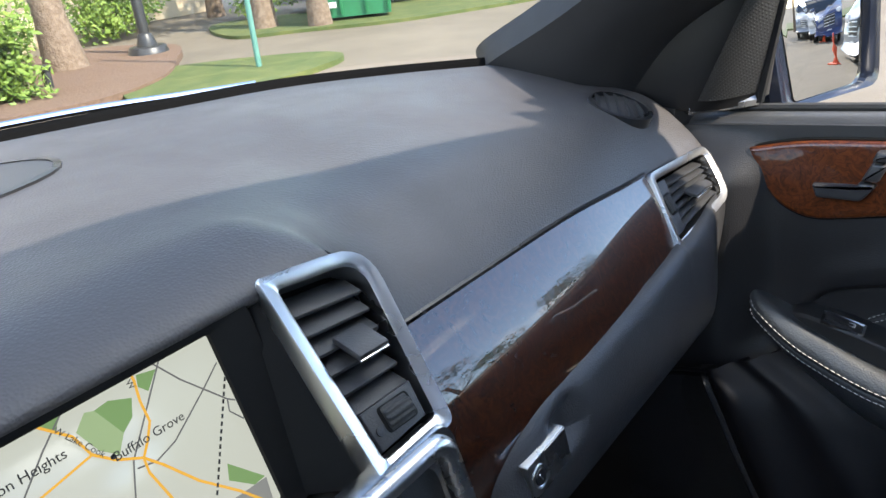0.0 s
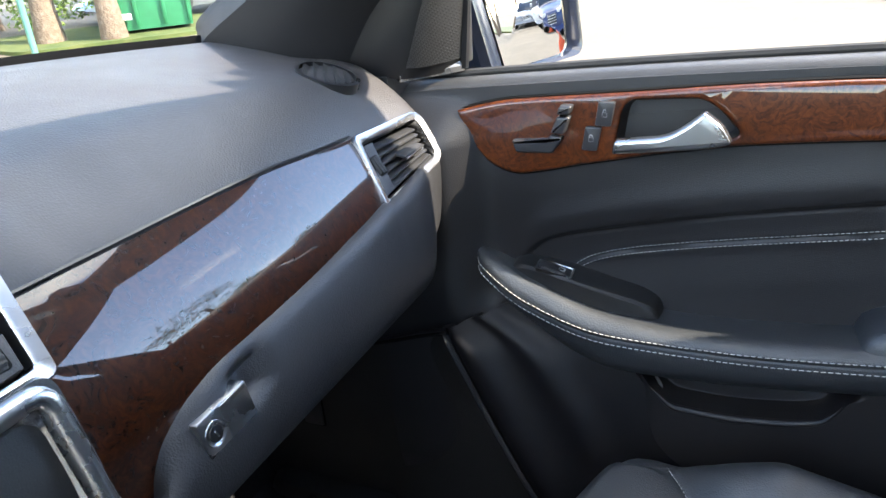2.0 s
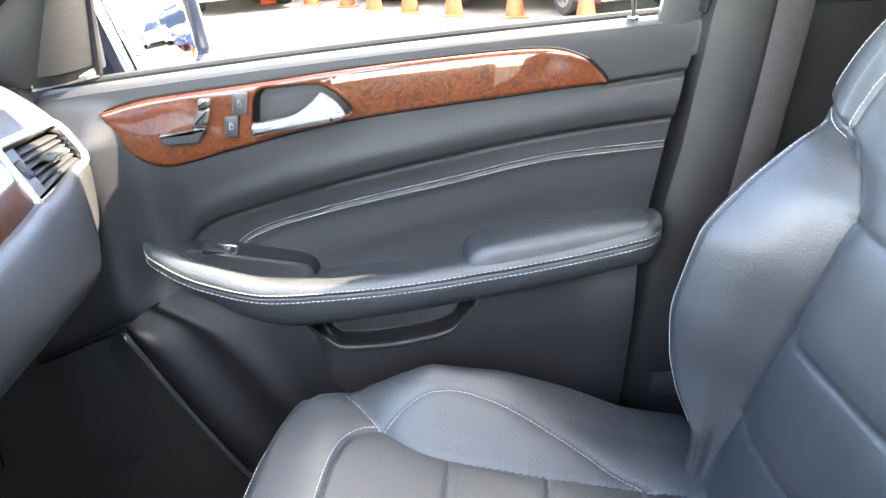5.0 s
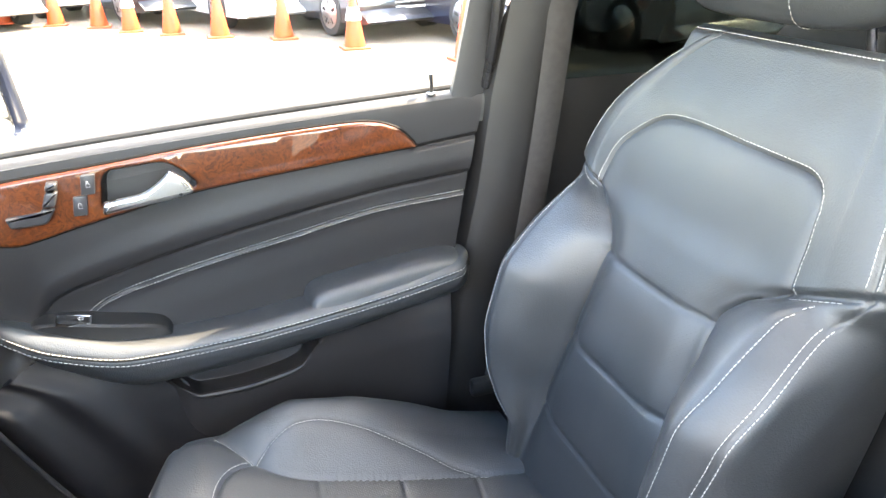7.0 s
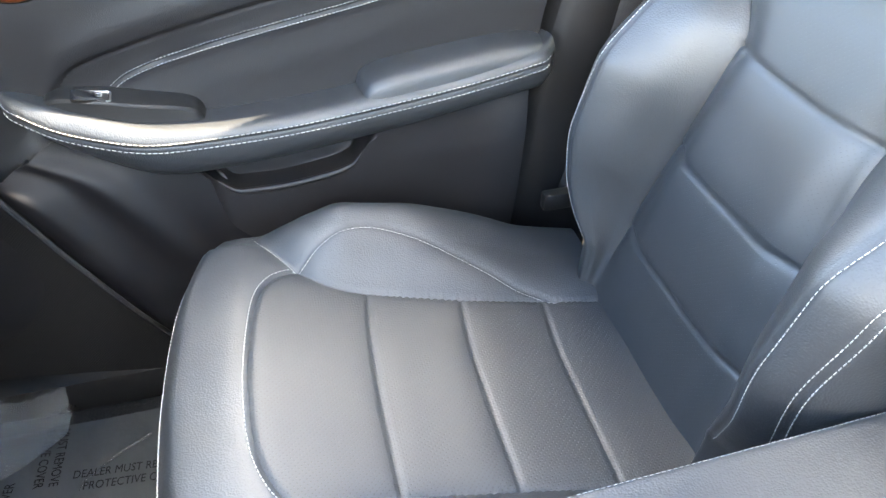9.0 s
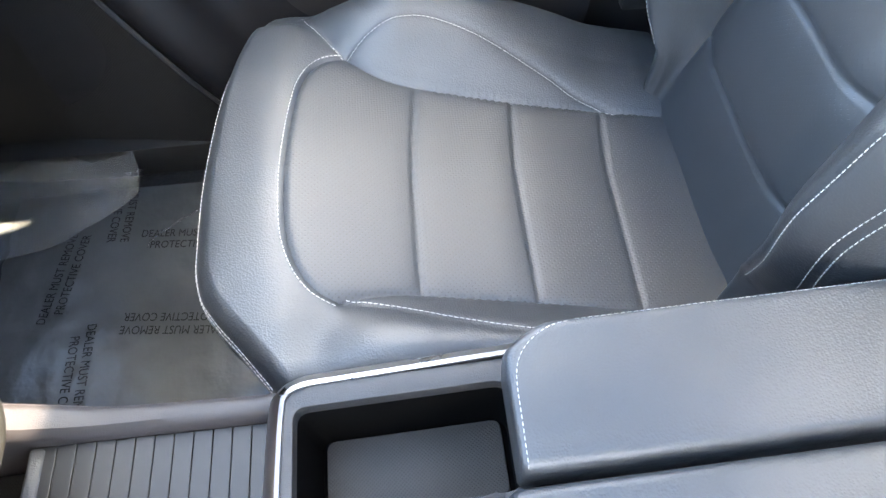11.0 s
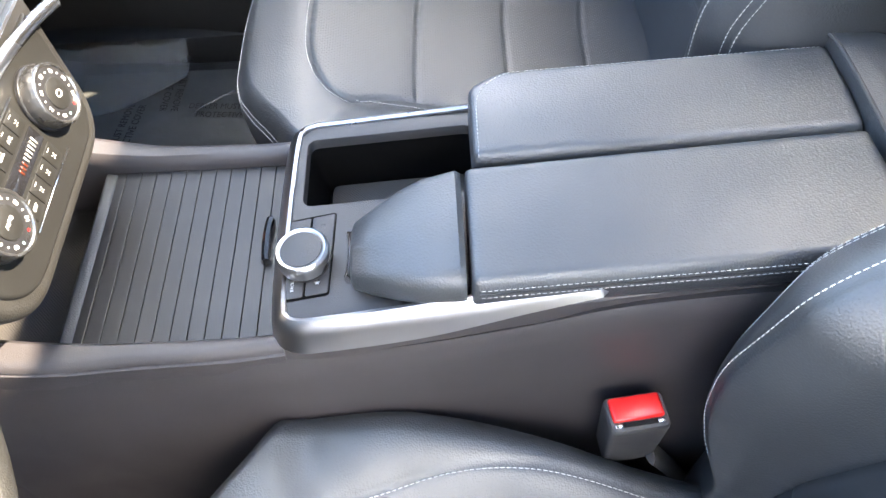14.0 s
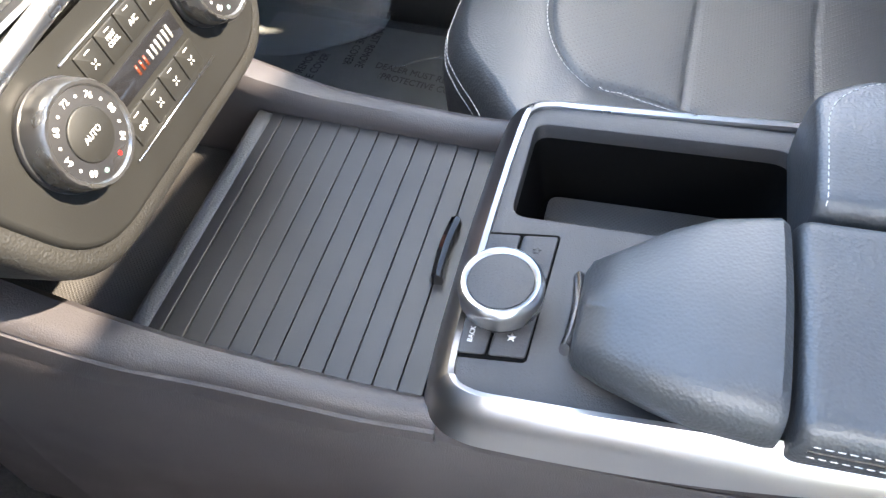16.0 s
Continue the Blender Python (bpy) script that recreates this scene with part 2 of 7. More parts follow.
SAIL = material("sail_black", (0.004, 0.004, 0.0045), 0.5, spec=0.3, tone=(0.006, 0.006, 0.0065))
# speaker mesh with the sun on the dash top put into a lighter colour
MESHX = dotted("sunlit_speaker_mesh_top", "XY", (0.04, 0.04, 0.042), 0.5, 0.0032, 0.0008, size=0.36)
RIBBED = dotted("rubber_mat_pattern", "XY", (0.04, 0.036, 0.032), 0.65, 0.0022, 0.0002, hole=(0.028, 0.025, 0.022), size=0.4)
BODY = material("dark_blue_car_paint", (0.012, 0.018, 0.035), 0.3, coat=0.35, tone=(0.015, 0.022, 0.04))
MIRROR = material("mirror_silvering", (0.5, 0.515, 0.52), 0.0, metal=1.0)
BELT = material("grey_ledge_skin", (0.032, 0.033, 0.0345), 0.5, grain=("hide", 0.0013, 0.0002), tone=(0.038, 0.039, 0.041), tone_scale=8, dapple=0.05)
PRIVACY = clear_glass("privacy_glass", (0.1, 0.11, 0.1))
GLASS = clear_glass("window_glass", (0.93, 0.96, 0.94))
FILM = material("clear_plastic_film", (0.5, 0.51, 0.49), 0.1, spec=0.9, grain=("noise", 0.022, 0.006), tone=(0.34, 0.35, 0.33), tone_scale=14)
FILM.node_tree.nodes["Principled BSDF"].inputs["Alpha"].default_value = 0.17


# ---- shaping helpers ----
def smooth(x, a, b):
    t = min(max((x - a) / (b - a), 0.0), 1.0)
    return t * t * (3 - 2 * t)


def curve(*pts):
    """A smooth function through (x, y) points given in rising x; flat beyond the ends."""
    xs, ys = [p[0] for p in pts], [p[1] for p in pts]
    sl = [(ys[i + 1] - ys[i]) / (xs[i + 1] - xs[i]) for i in range(len(xs) - 1)]
    tg = [sl[0]] + [0 if a * b <= 0 else 2 * a * b / (a + b) for a, b in zip(sl, sl[1:])] + [sl[-1]]

    def f(x):
        if x <= xs[0]:
            return ys[0]
        if x >= xs[-1]:
            return ys[-1]
        i = max(k for k in range(len(xs) - 1) if xs[k] <= x)
        h = xs[i + 1] - xs[i]
        t = (x - xs[i]) / h
        return ((1 + 2 * t) * (1 - t) ** 2 * ys[i] + t * (1 - t) ** 2 * h * tg[i] + t * t * (3 - 2 * t) * ys[i + 1] + t * t * (t - 1) * h * tg[i + 1])

    return f


def spline(pts, per=8, closed=False):
    """Points along a smooth Catmull-Rom line through pts."""
    p = [Vector(q) for q in pts]
    n, out = len(p), []
    for i in range(n if closed else n - 1):
        a, b, c, d = ((p[(i + k) % n] if closed else p[min(max(i + k, 0), n - 1)]) for k in (-1, 0, 1, 2))
        for s in range(per):
            t = s / per
            out.append(0.5 * ((2 * b) + (c - a) * t + (2 * a - 5 * b + 4 * c - d) * t * t + (3 * b - a - 3 * c + d) * t ** 3))
    if not closed:
        out.append(p[-1].copy())
    return out


def thing(name, at, label, category, group="", kind=""):
    ob = new(name)
    ob.empty_display_size = 0.05
    ob.location = at
    return tagged(ob, label, category, group, kind)


def link(name, me, m, parent=None, label="", flat=False):
    ob = new(name, me)
    if m:
        me.materials.append(m)
    if not flat:
        me.polygons.foreach_set("use_smooth", [True] * len(me.polygons))
    if parent:
        ob.parent = parent
        if parent.parent is None and parent.data is None:
            ob.matrix_parent_inverse = Matrix.Translation(-Vector(parent.location))
    if label:
        ob["label"] = label
    return ob


def part(name, bm, m, parent=None, label="", flat=False, sharp=40):
    me = bpy.data.meshes.new(name)
    bmesh.ops.recalc_face_normals(bm, faces=bm.faces[:])
    if not flat:
        lim = radians(sharp)
        for e in bm.edges:
            if len(e.link_faces) == 2 and e.calc_face_angle(0) > lim:
                e.smooth = False
    bm.to_mesh(me)
    bm.free()
    return link(name, me, m, parent, label, flat)


def sheet(f, nu, nv, thick=0.0, keep=None, wrap=False, out=(0, -0.5, 1)):
    """A grid surface f(u, v); thick gives it depth away from its face; keep(u, v) picks its faces."""
    bm = bmesh.new()
    g = [[bm.verts.new(f(i / nu, j / nv)) for j in range(nv + 1)] for i in range(nu + (0 if wrap else 1))]
    n = len(g)
    for i in range(nu):
        for j in range(nv):
            if keep is None or keep((i + 0.5) / nu, (j + 0.5) / nv):
                bm.faces.new((g[i][j], g[(i + 1) % n][j], g[(i + 1) % n][j + 1], g[i][j + 1]))
    loose = [v for v in bm.verts if not v.link_faces]
    bmesh.ops.delete(bm, geom=loose, context="VERTS")
    bmesh.ops.recalc_face_normals(bm, faces=bm.faces[:])
    if thick:
        deepen(bm, abs(thick), out)
    return bm


def deepen(bm, thick, out):
    """Gives an open sheet its depth on the side away from out."""
    n = sum((f.normal * f.calc_area() for f in bm.faces), Vector())
    if n.dot(Vector(out)) < 0:
        bmesh.ops.reverse_faces(bm, faces=bm.faces[:])
    for v in bm.verts:
        v.normal_update()
    back = bmesh.ops.duplicate(bm, geom=bm.verts[:] + bm.edges[:] + bm.faces[:])
    pair = back["vert_map"]
    rim = [e for e in bm.edges if len(e.link_faces) == 1]
    twins = [v for v in back["geom"] if isinstance(v, bmesh.types.BMVert)]
    flags = set(twins)
    edge = [e for e in rim if e.verts[0] not in flags]
    new_faces = [f for f in back["geom"] if isinstance(f, bmesh.types.BMFace)]
    shift = {v: -v.normal * thick for v in bm.verts if v not in flags}
    for v, d in shift.items():
        pair[v].co = v.co + d
    bmesh.ops.reverse_faces(bm, faces=new_faces)
    for e in edge:
        a, b = e.verts
        bm.faces.new((a, b, pair[b], pair[a]))


def loft(rings, caps=True, closed=True):
    bm = bmesh.new()
    g = [[bm.verts.new(p) for p in r] for r in rings]
    n = len(g[0])
    for a, b in zip(g, g[1:]):
        for k in range(n if closed else n - 1):
            bm.faces.new((a[k], a[(k + 1) % n], b[(k + 1) % n], b[k]))
    if caps:
        bm.faces.new(g[0][::-1])
        bm.faces.new(g[-1])
    return bm


def tube(pts, r, sides=8, flat=1.0, up=None, caps=True):
    """A round or flattened bar along pts; r may be a function of the run from 0 to 1."""
    pts = [Vector(p) for p in pts]
    rings, last = [], None
    for i, p in enumerate(pts):
        d = (pts[min(i + 1, len(pts) - 1)] - pts[max(i - 1, 0)]).normalized()
        ref = Vector(up) if up else (last if last else (Vector((0, 0, 1)) if abs(d.z) < 0.9 else Vector((1, 0, 0))))
        a = (ref - d * ref.dot(d)).normalized()
        b = d.cross(a)
        if not up:
            last = a
        rad = r(i / (len(pts) - 1)) if callable(r) else r
        rings.append([p + a * (math.cos(t) * rad * flat) + b * (math.sin(t) * rad) for t in (2 * math.pi * k / sides for k in range(sides))])
    return loft(rings, caps)


def block(sx, sy, sz, m=None, r=0.003, seg=2):
    """A box with rounded edges, centred, moved by the matrix m."""
    bm = bmesh.new()
    bmesh.ops.create_cube(bm, size=1.0, matrix=Matrix.Diagonal((sx, sy, sz, 1)))
    if r:
        bmesh.ops.bevel(bm, geom=bm.edges[:], offset=min(r, 0.49 * min(sx, sy, sz)), segments=seg, affect="EDGES", profile=0.5)
    if m is not None:
        bm.transform(m)
    return bm


def disc(r, h, m=None, seg=40, bev=0.001, r2=None):
    bm = bmesh.new()
    bmesh.ops.create_cone(bm, cap_ends=True, segments=seg, radius1=r, radius2=r if r2 is None else r2, depth=h)
    if bev:
        es = [e for e in bm.edges if any(len(f.verts) > 4 for f in e.link_faces)]
        bmesh.ops.bevel(bm, geom=es, offset=bev, segments=2, affect="EDGES", profile=0.5)
    if m is not None:
        bm.transform(m)
    return bm


def slab(outline, depth, m, bev=0.0015, seg=2):
    """A flat plate cut to an outline of (x, y) points, with depth along local z below 0 and rounded upper edges, moved by m."""
    bm = bmesh.new()
    vs = [bm.verts.new((x, y, 0)) for x, y in outline]
    f = bm.faces.new(vs)
    f.normal_update()
    if f.normal.z < 0:
        f.normal_flip()
    low = bmesh.ops.extrude_face_region(bm, geom=[f])
    bmesh.ops.translate(bm, verts=[v for v in low["geom"] if isinstance(v, bmesh.types.BMVert)], vec=(0, 0, -depth))
    top = [e for e in bm.edges if all(abs(v.co.z) < 1e-9 for v in e.verts)]
    if bev:
        bmesh.ops.bevel(bm, geom=top, offset=bev, segments=seg, affect="EDGES", profile=0.5)
    bm.transform(m)
    return bm


def rounded(pts, r, seg=4):
    """An outline with its corners rounded by r (a number or one for each corner)."""
    out, n = [], len(pts)
    for i in range(n):
        p = Vector(pts[i])
        a, b = Vector(pts[i - 1]) - p, Vector(pts[(i + 1) % n]) - p
        rr = r[i] if isinstance(r, (list, tuple)) else r
        k = min(rr, a.length * 0.49, b.length * 0.49)
        a, b = p + a.normalized() * k, p + b.normalized() * k
        for s in range(seg + 1):
            t = s / seg
            q = a * (1 - t) ** 2 + p * 2 * t * (1 - t) + b * t * t
            out.append(tuple(q))
    return out


def ring(outer, inner, depth, m, bev=0.0012):
    """A frame between two outlines with the same number of points."""
    n = len(outer)
    rings = []
    for o, z in ((outer, -depth), (outer, -bev), ([(Vector(a) * 0.94 + Vector(b) * 0.06) for a, b in zip(outer, inner)], 0),
                 ([(Vector(a) * 0.3 + Vector(b) * 0.7) for a, b in zip(outer, inner)], -0.0006), (inner, -bev * 2), (inner, -depth)):
        rings.append([(p[0], p[1], z) for p in o])
    bm = bmesh.new()
    g = [[bm.verts.new(p) for p in r] for r in rings]
    for a, b in zip(g, g[1:] + g[:1]):
        for k in range(n):
            bm.faces.new((a[k], a[(k + 1) % n], b[(k + 1) % n], b[k]))
    bm.transform(m)
    return bm


def frame_of(origin, right, up):
    """A matrix whose x runs along right, y along up and z out of the face."""
    x = Vector(right).normalized()
    z = x.cross(Vector(up)).normalized()
    y = z.cross(x)
    return Matrix.Translation(origin) @ Matrix((x, y, z)).transposed().to_4x4()


def stitches(name, pts, parent, normal=None, pitch=0.0065, size=0.0048, r=0.00055, label="white contrast stitching", lift=0.0002):
    """One row of thread stitches along a line of points."""
    pts = [Vector(p) for p in pts]
    run = [0.0]
    for a, b in zip(pts, pts[1:]):
        run.append(run[-1] + (b - a).length)
    bm = bmesh.new()

    def at(s):
        i = 0
        while i < len(run) - 2 and run[i + 1] < s:
            i += 1
        t = (s - run[i]) / max(run[i + 1] - run[i], 1e-9)
        return pts[i].lerp(pts[i + 1], min(max(t, 0), 1))

    s = 0.001
    while s + size < run[-1]:
        a, b = at(s), at(s + size)
        d = (b - a).normalized()
        u = Vector(normal) if normal else Vector((0, 0, 1))
        u = (u - d * u.dot(d)).normalized()
        w = d.cross(u)
        g = []
        for p, k in ((a, 0.35), (a.lerp(b, 0.2), 1), (a.lerp(b, 0.8), 1), (b, 0.35)):
            p = p + u * lift
            g.append([bm.verts.new(p + u * (r * k * c) + w * (r * k * q)) for c, q in ((1, 0), (0, 1), (-1, 0), (0, -1))])
        for x, y in zip(g, g[1:]):
            for k in range(4):
                bm.faces.new((x[k], x[(k + 1) % 4], y[(k + 1) % 4], y[k]))
        s += pitch
    return part(name, bm, THREAD, parent, label)


def lettering(body, size, m, mat_, parent, name="lettering", label="", squash=1.0, depth=0.0002):
    cu = bpy.data.curves.new(name, "FONT")
    cu.body, cu.size, cu.extrude = body, size, depth
    cu.align_x, cu.align_y = "CENTER", "CENTER"
    cu.resolution_u = 3
    tmp = bpy.data.objects.new(name, cu)
    me = bpy.data.meshes.new_from_object(tmp)
    bpy.data.objects.remove(tmp)
    bpy.data.curves.remove(cu)
    me.transform(m @ Matrix.Diagonal((squash, 1, 1, 1)))
    return link(name, me, mat_, parent, label, flat=True)


def drape(bm, pts, way, lift=0.0):
    """Drops points along way onto a mesh."""
    tree = BVHTree.FromBMesh(bm)
    way = Vector(way).normalized()
    out = []
    for p in pts:
        hit = tree.ray_cast(Vector(p) - way * 0.5, way)
        if hit[0] is not None:
            out.append(hit[0] + hit[1].normalized() * lift * (1 if hit[1].dot(way) < 0 else -1))
    return out


# ---- dashboard ----
dash = thing("dashboard", (0.0, 0.35, 0.5), "dark grey dashboard with glossy walnut strip and silver vents", "dashboard")
hood = lambda ax: 1 - smooth(ax, 0.166, 0.208)
scuttle_y = curve((0, 0.93), (0.2, 0.885), (0.4, 0.81), (0.5, 0.765), (0.6, 0.675), (0.66, 0.60), (0.72, 0.52))
top_z, mid_z = curve((0, 0.885), (0.3, 0.88), (0.6, 0.868), (0.74, 0.858)), curve((0.2, 0.868), (0.4, 0.862), (0.6, 0.853), (0.74, 0.845))
low_z, edge_z = curve((0.2, 0.842), (0.45, 0.835), (0.6, 0.837), (0.74, 0.832)), curve((0.2, 0.807), (0.42, 0.802), (0.59, 0.789), (0.74, 0.786))


def dash_line(x):
    ax, h = abs(x), hood(abs(x))
    h_mid, h_low = 1 - smooth(ax, 0.1, 0.32), 1 - smooth(ax, 0.14, 0.26)
    yw = scuttle_y(ax)
    pts = [(x, yw + 0.03, 0.852), (x, yw, 0.868), (x, 0.45 + (yw - 0.45) * 0.5, top_z(ax)),
           (x, 0.455, mid_z(ax) * (1 - h_mid) + 0.892 * h_mid), (x, 0.385, low_z(ax) * (1 - h_low) + 0.895 * h_low),
           (x, 0.338 - 0.012 * smooth(ax, 0.6, 0.72), edge_z(ax) * (1 - h) + 0.879 * h), (x, 0.35, edge_z(ax) * (1 - h) + 0.87 * h - 0.008)]
    return spline(pts, 8)


def pad_at(u, v):
    x = -0.74 + 1.46 * u
    p = dash_line(x)[min(round(v * 48), 48)]
    return (p.x, p.y, p.z - 0.012 * smooth(abs(p.x), 0.705, 0.728) ** 1.3)


pad_bm = sheet(pad_at, 300, 48, -0.01)
part("upper_pad", pad_bm, DASHSKIN, dash, "soft grained dark grey dash top")


def vent(parent, tl, tr, br, bl, radii, slats, plate, knob_side):
    """An air vent in a satin silver frame: hollow, slats, a tab, and a wheel on a small plate."""
    tl, tr, br, bl = (Vector(p) for p in (tl, tr, br, bl))
    o = (tl + tr + br + bl) / 4
    m = frame_of(o, (tr - tl) + (br - bl), (tl - bl) + (tr - br)) @ Matrix.Translation((0, 0, 0.005))
    inv = m.inverted()
    c = [(inv @ p).to_2d() for p in (tl, tr, br, bl)]
    def inset(d):
        out = []
        for i in range(4):
            p, a, b = c[i], (c[i - 1] - c[i]).normalized(), (c[(i + 1) % 4] - c[i]).normalized()
            out.append(p + (a + b) * d)
        return out
    v = part("air_vent", ring(rounded(c, radii, 6), rounded(inset(0.0088), [r * 0.65 for r in radii], 6), 0.03, m), SILVER, parent, "air vent with satin silver frame and black slats")
    i0 = inset(0.0083)
    rim = rounded(i0, [r * 0.6 for r in radii], 6)
    deep = [p * 0.9 for p in (Vector(q) for q in rim)]
    bm = loft([[(p[0], p[1], -0.004) for p in rim], [(p[0], p[1], -0.012) for p in rim], [(p[0], p[1], -0.045) for p in deep]], caps=False)
    bm.faces.new([w for w in list(bm.verts)[-len(rim):]])
    bm.transform(m)
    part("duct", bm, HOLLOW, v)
    a, b, cc, d = inset(0.0125)
    tilt, deep_ = (50, 0.018) if knob_side == "low" else (42, 0.0115)
    def at(s, t):
        return a.lerp(b, s).lerp(d.lerp(cc, s), t)
    if knob_side == "low":
        t_end, s_beg, wheel, turn = 1 - plate, 0.0, at(0.56, 1 - plate * 0.52), 0
        quad = [at(0, 1 - plate * 0.98), at(1, 1 - plate * 0.98), at(1, 1.0), at(0, 1.0)]
    else:
        t_end, s_beg, wheel, turn = 1.0, plate, at(plate * 0.48, 0.45), 90
        quad = [at(0, 0), at(plate * 0.95, 0), at(plate * 0.95, 1), at(0, 1)]
    part("wheel_plate", slab([tuple(q) for q in quad], 0.02, m @ Matrix.Translation((0, 0, -0.005)), 0.0008), SOFT, v)
    wm = m @ Matrix.Translation((*wheel, -0.006)) @ Matrix.Rotation(radians(turn), 4, "Z")
    part("wheel_slot", slab(rounded([(-0.0115, -0.0075), (0.0115, -0.0075), (0.0115, 0.0075), (-0.0115, 0.0075)], 0.003), 0.003, wm @ Matrix.Translation((0, 0, 0.0016)), 0.0003), HOLLOW, v)
    wt = wm @ Matrix.Translation((0, 0, -0.0035)) @ Matrix.Rotation(radians(90), 4, "Y")
    teeth = [0.0086 if k % 4 < 2 else 0.0078 for k in range(56)]
    wb = loft([[wt @ Vector((r * e * math.cos(6.28319 * k / 56), r * e * math.sin(6.28319 * k / 56), z)) for k, r in enumerate(teeth)] for z, e in ((-0.0095, 0.9), (-0.0085, 1.0), (0.0085, 1.0), (0.0095, 0.9))])
    part("wheel", wb, RUBBER, v, "ribbed black thumb wheel")
    if knob_side == "low":
        part("sensor_dot", disc(0.0026, 0.001, m @ Matrix.Translation((*at(0.13, 1 - plate * 0.4), -0.0046)), 18, 0.0003), HARD, v)
    for k in range(slats):
        t = (k + 0.5) / slats * t_end
        p, q = at(s_beg, t), at(1, t)
        mid, dirn = (p + q) / 2, (q - p)
        sm = m @ Matrix.Translation((*mid, -0.014)) @ Matrix.Rotation(math.atan2(dirn.y, dirn.x), 4, "Z") @ Matrix.Rotation(radians(tilt), 4, "X")
        part("slat", block(dirn.length, 0.003, deep_, sm, 0.0012), SOFT, v)
    hm = m @ Matrix.Translation((*at(s_beg + (1 - s_beg) * 0.52, t_end * 0.55), -0.001)) @ Matrix.Rotation(radians(tilt + 2), 4, "X")
    w = (b - a).length * (1 - s_beg)
    tab = part("tab", block(w * 0.46, 0.0045, deep_ + 0.004, hm, 0.0018), SOFT, v)
    part("tab_trim", block(w * 0.45, 0.002, 0.0022, hm @ Matrix.Translation((0, -0.0016, deep_ / 2 + 0.0018)), 0.0007), CHROME, tab, "thin chrome strip")
    return v


vent(dash, (0.119, 0.341, 0.882), (0.193, 0.336, 0.874), (0.1745, 0.266, 0.788), (0.1155, 0.264, 0.788), [0.004, 0.026, 0.006, 0.006], 6, 0.24, "low")
vent(dash, (0.590, 0.337, 0.786), (0.716, 0.325, 0.784), (0.706, 0.291, 0.731), (0.567, 0.289, 0.720), [0.006, 0.02, 0.022, 0.006], 6, 0.17, "side")
vent(dash, (-0.193, 0.336, 0.874), (-0.119, 0.341, 0.882), (-0.1155, 0.264, 0.788), (-0.1745, 0.266, 0.788), [0.026, 0.004, 0.006, 0.006], 6, 0.24, "low")

# walnut strip across the passenger side, widening downwards beside the centre stack
strip_low = curve((0.19, 0.5), (0.205, 0.54), (0.214, 0.6), (0.221, 0.65), (0.229, 0.673), (0.244, 0.688), (0.272, 0.699), (0.308, 0.704), (0.376, 0.706), (0.463, 0.710), (0.53, 0.716), (0.57, 0.722), (0.6, 0.725))


def strip_at(u, v):
    x = 0.166 + 0.422 * u
    zt, zb = edge_z(x) - 0.003, strip_low(x)
    if x > 0.568:
        k = (x - 0.568) / 0.022
        zb = max(zb, 0.72 + 0.064 * k)
    z = zt + (zb - zt) * v
    d = (zt - z) / 0.115
    y = 0.337 - 0.052 * (1 - (1 - min(d, 1)) ** 2.0) - 0.004 * max(d - 1, 0)
    return (x, y, z)


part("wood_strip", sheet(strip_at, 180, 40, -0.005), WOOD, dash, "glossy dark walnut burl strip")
part("seam_lip", tube([(x, 0.3385, edge_z(x) - 0.001) for x in np.linspace(0.2, 0.59, 60)], 0.0022, 6), BLACK, dash)


# lower dash with the glovebox
def lower_at(u, v):
    x = 0.2 + 0.497 * u * u
    zt = strip_low(x) - 0.001 if x < 0.567 else 0.719 + 0.009 * smooth(x, 0.567, 0.68)
    end = smooth(x, 0.61, 0.697)
    line = [(x, 0.295 + 0.006 * end, zt + 0.004), (x, 0.283 + 0.012 * end, zt - 0.006), (x, 0.272 + 0.03 * end, 0.655), (x, 0.28 + 0.045 * end, 0.618), (x, 0.315 + 0.05 * end, 0.594), (x, 0.40 + 0.02 * end, 0.575), (x, 0.52, 0.56)]
    p = spline(line, 12)[round(v * 72)]
    a, b = (p.x - 0.3085) / 0.042, (p.z - 0.684 - 0.15 * (p.x - 0.3085)) / 0.02
    scoop = 0.011 * (1 - smooth(a, 0.15, 1.0)) * (1 - smooth(abs(b), 0.45, 1.0)) * smooth(a, -0.5, -0.05)
    return p + Vector((0, 1, -0.1)) * scoop


part("glovebox_pad", sheet(lower_at, 190, 72, -0.006), LOWSKIN, dash, "curved dark grey lower dash and glovebox")


def plain_lower(u, v):
    x = -0.72 + 0.52 * u
    return spline([(x, 0.34, 0.80), (x, 0.29, 0.72), (x, 0.28, 0.64), (x, 0.33, 0.57), (x, 0.5, 0.52)], 7)[round(v * 28)]


part("knee_pad", sheet(plain_lower, 20, 28, -0.006), LOWSKIN, dash)
lp = frame_of((0.2815, 0.2685, 0.679), (1, 0.0, 0.06), (0, 0.16, 1))
latch = part("glovebox_latch", slab(rounded([(-0.026, -0.0148), (0.026, -0.0148), (0.026, 0.0148), (-0.026, 0.0148)], 0.002), 0.012, lp, 0.0012), SILVER, dash, "satin silver glovebox latch with key lock")
part("latch_paddle", sheet(lambda u, v: tuple(lp @ Vector((-0.003 + 0.0275 * u, 0.0268 * (v - 0.5), 0.0006 - 0.0014 * math.sin(math.pi * v) * smooth(u, 0.0, 0.5)))), 12, 12, -0.0012), SILVER, latch, "dished silver pull")
lock_ = lp @ Matrix.Translation((-0.0145, -0.0005, 0.0))
lock = part("key_lock", disc(0.0064, 0.002, lock_ @ Matrix.Translation((0, 0, 0.0006))), BLACK, latch, "black key cylinder")
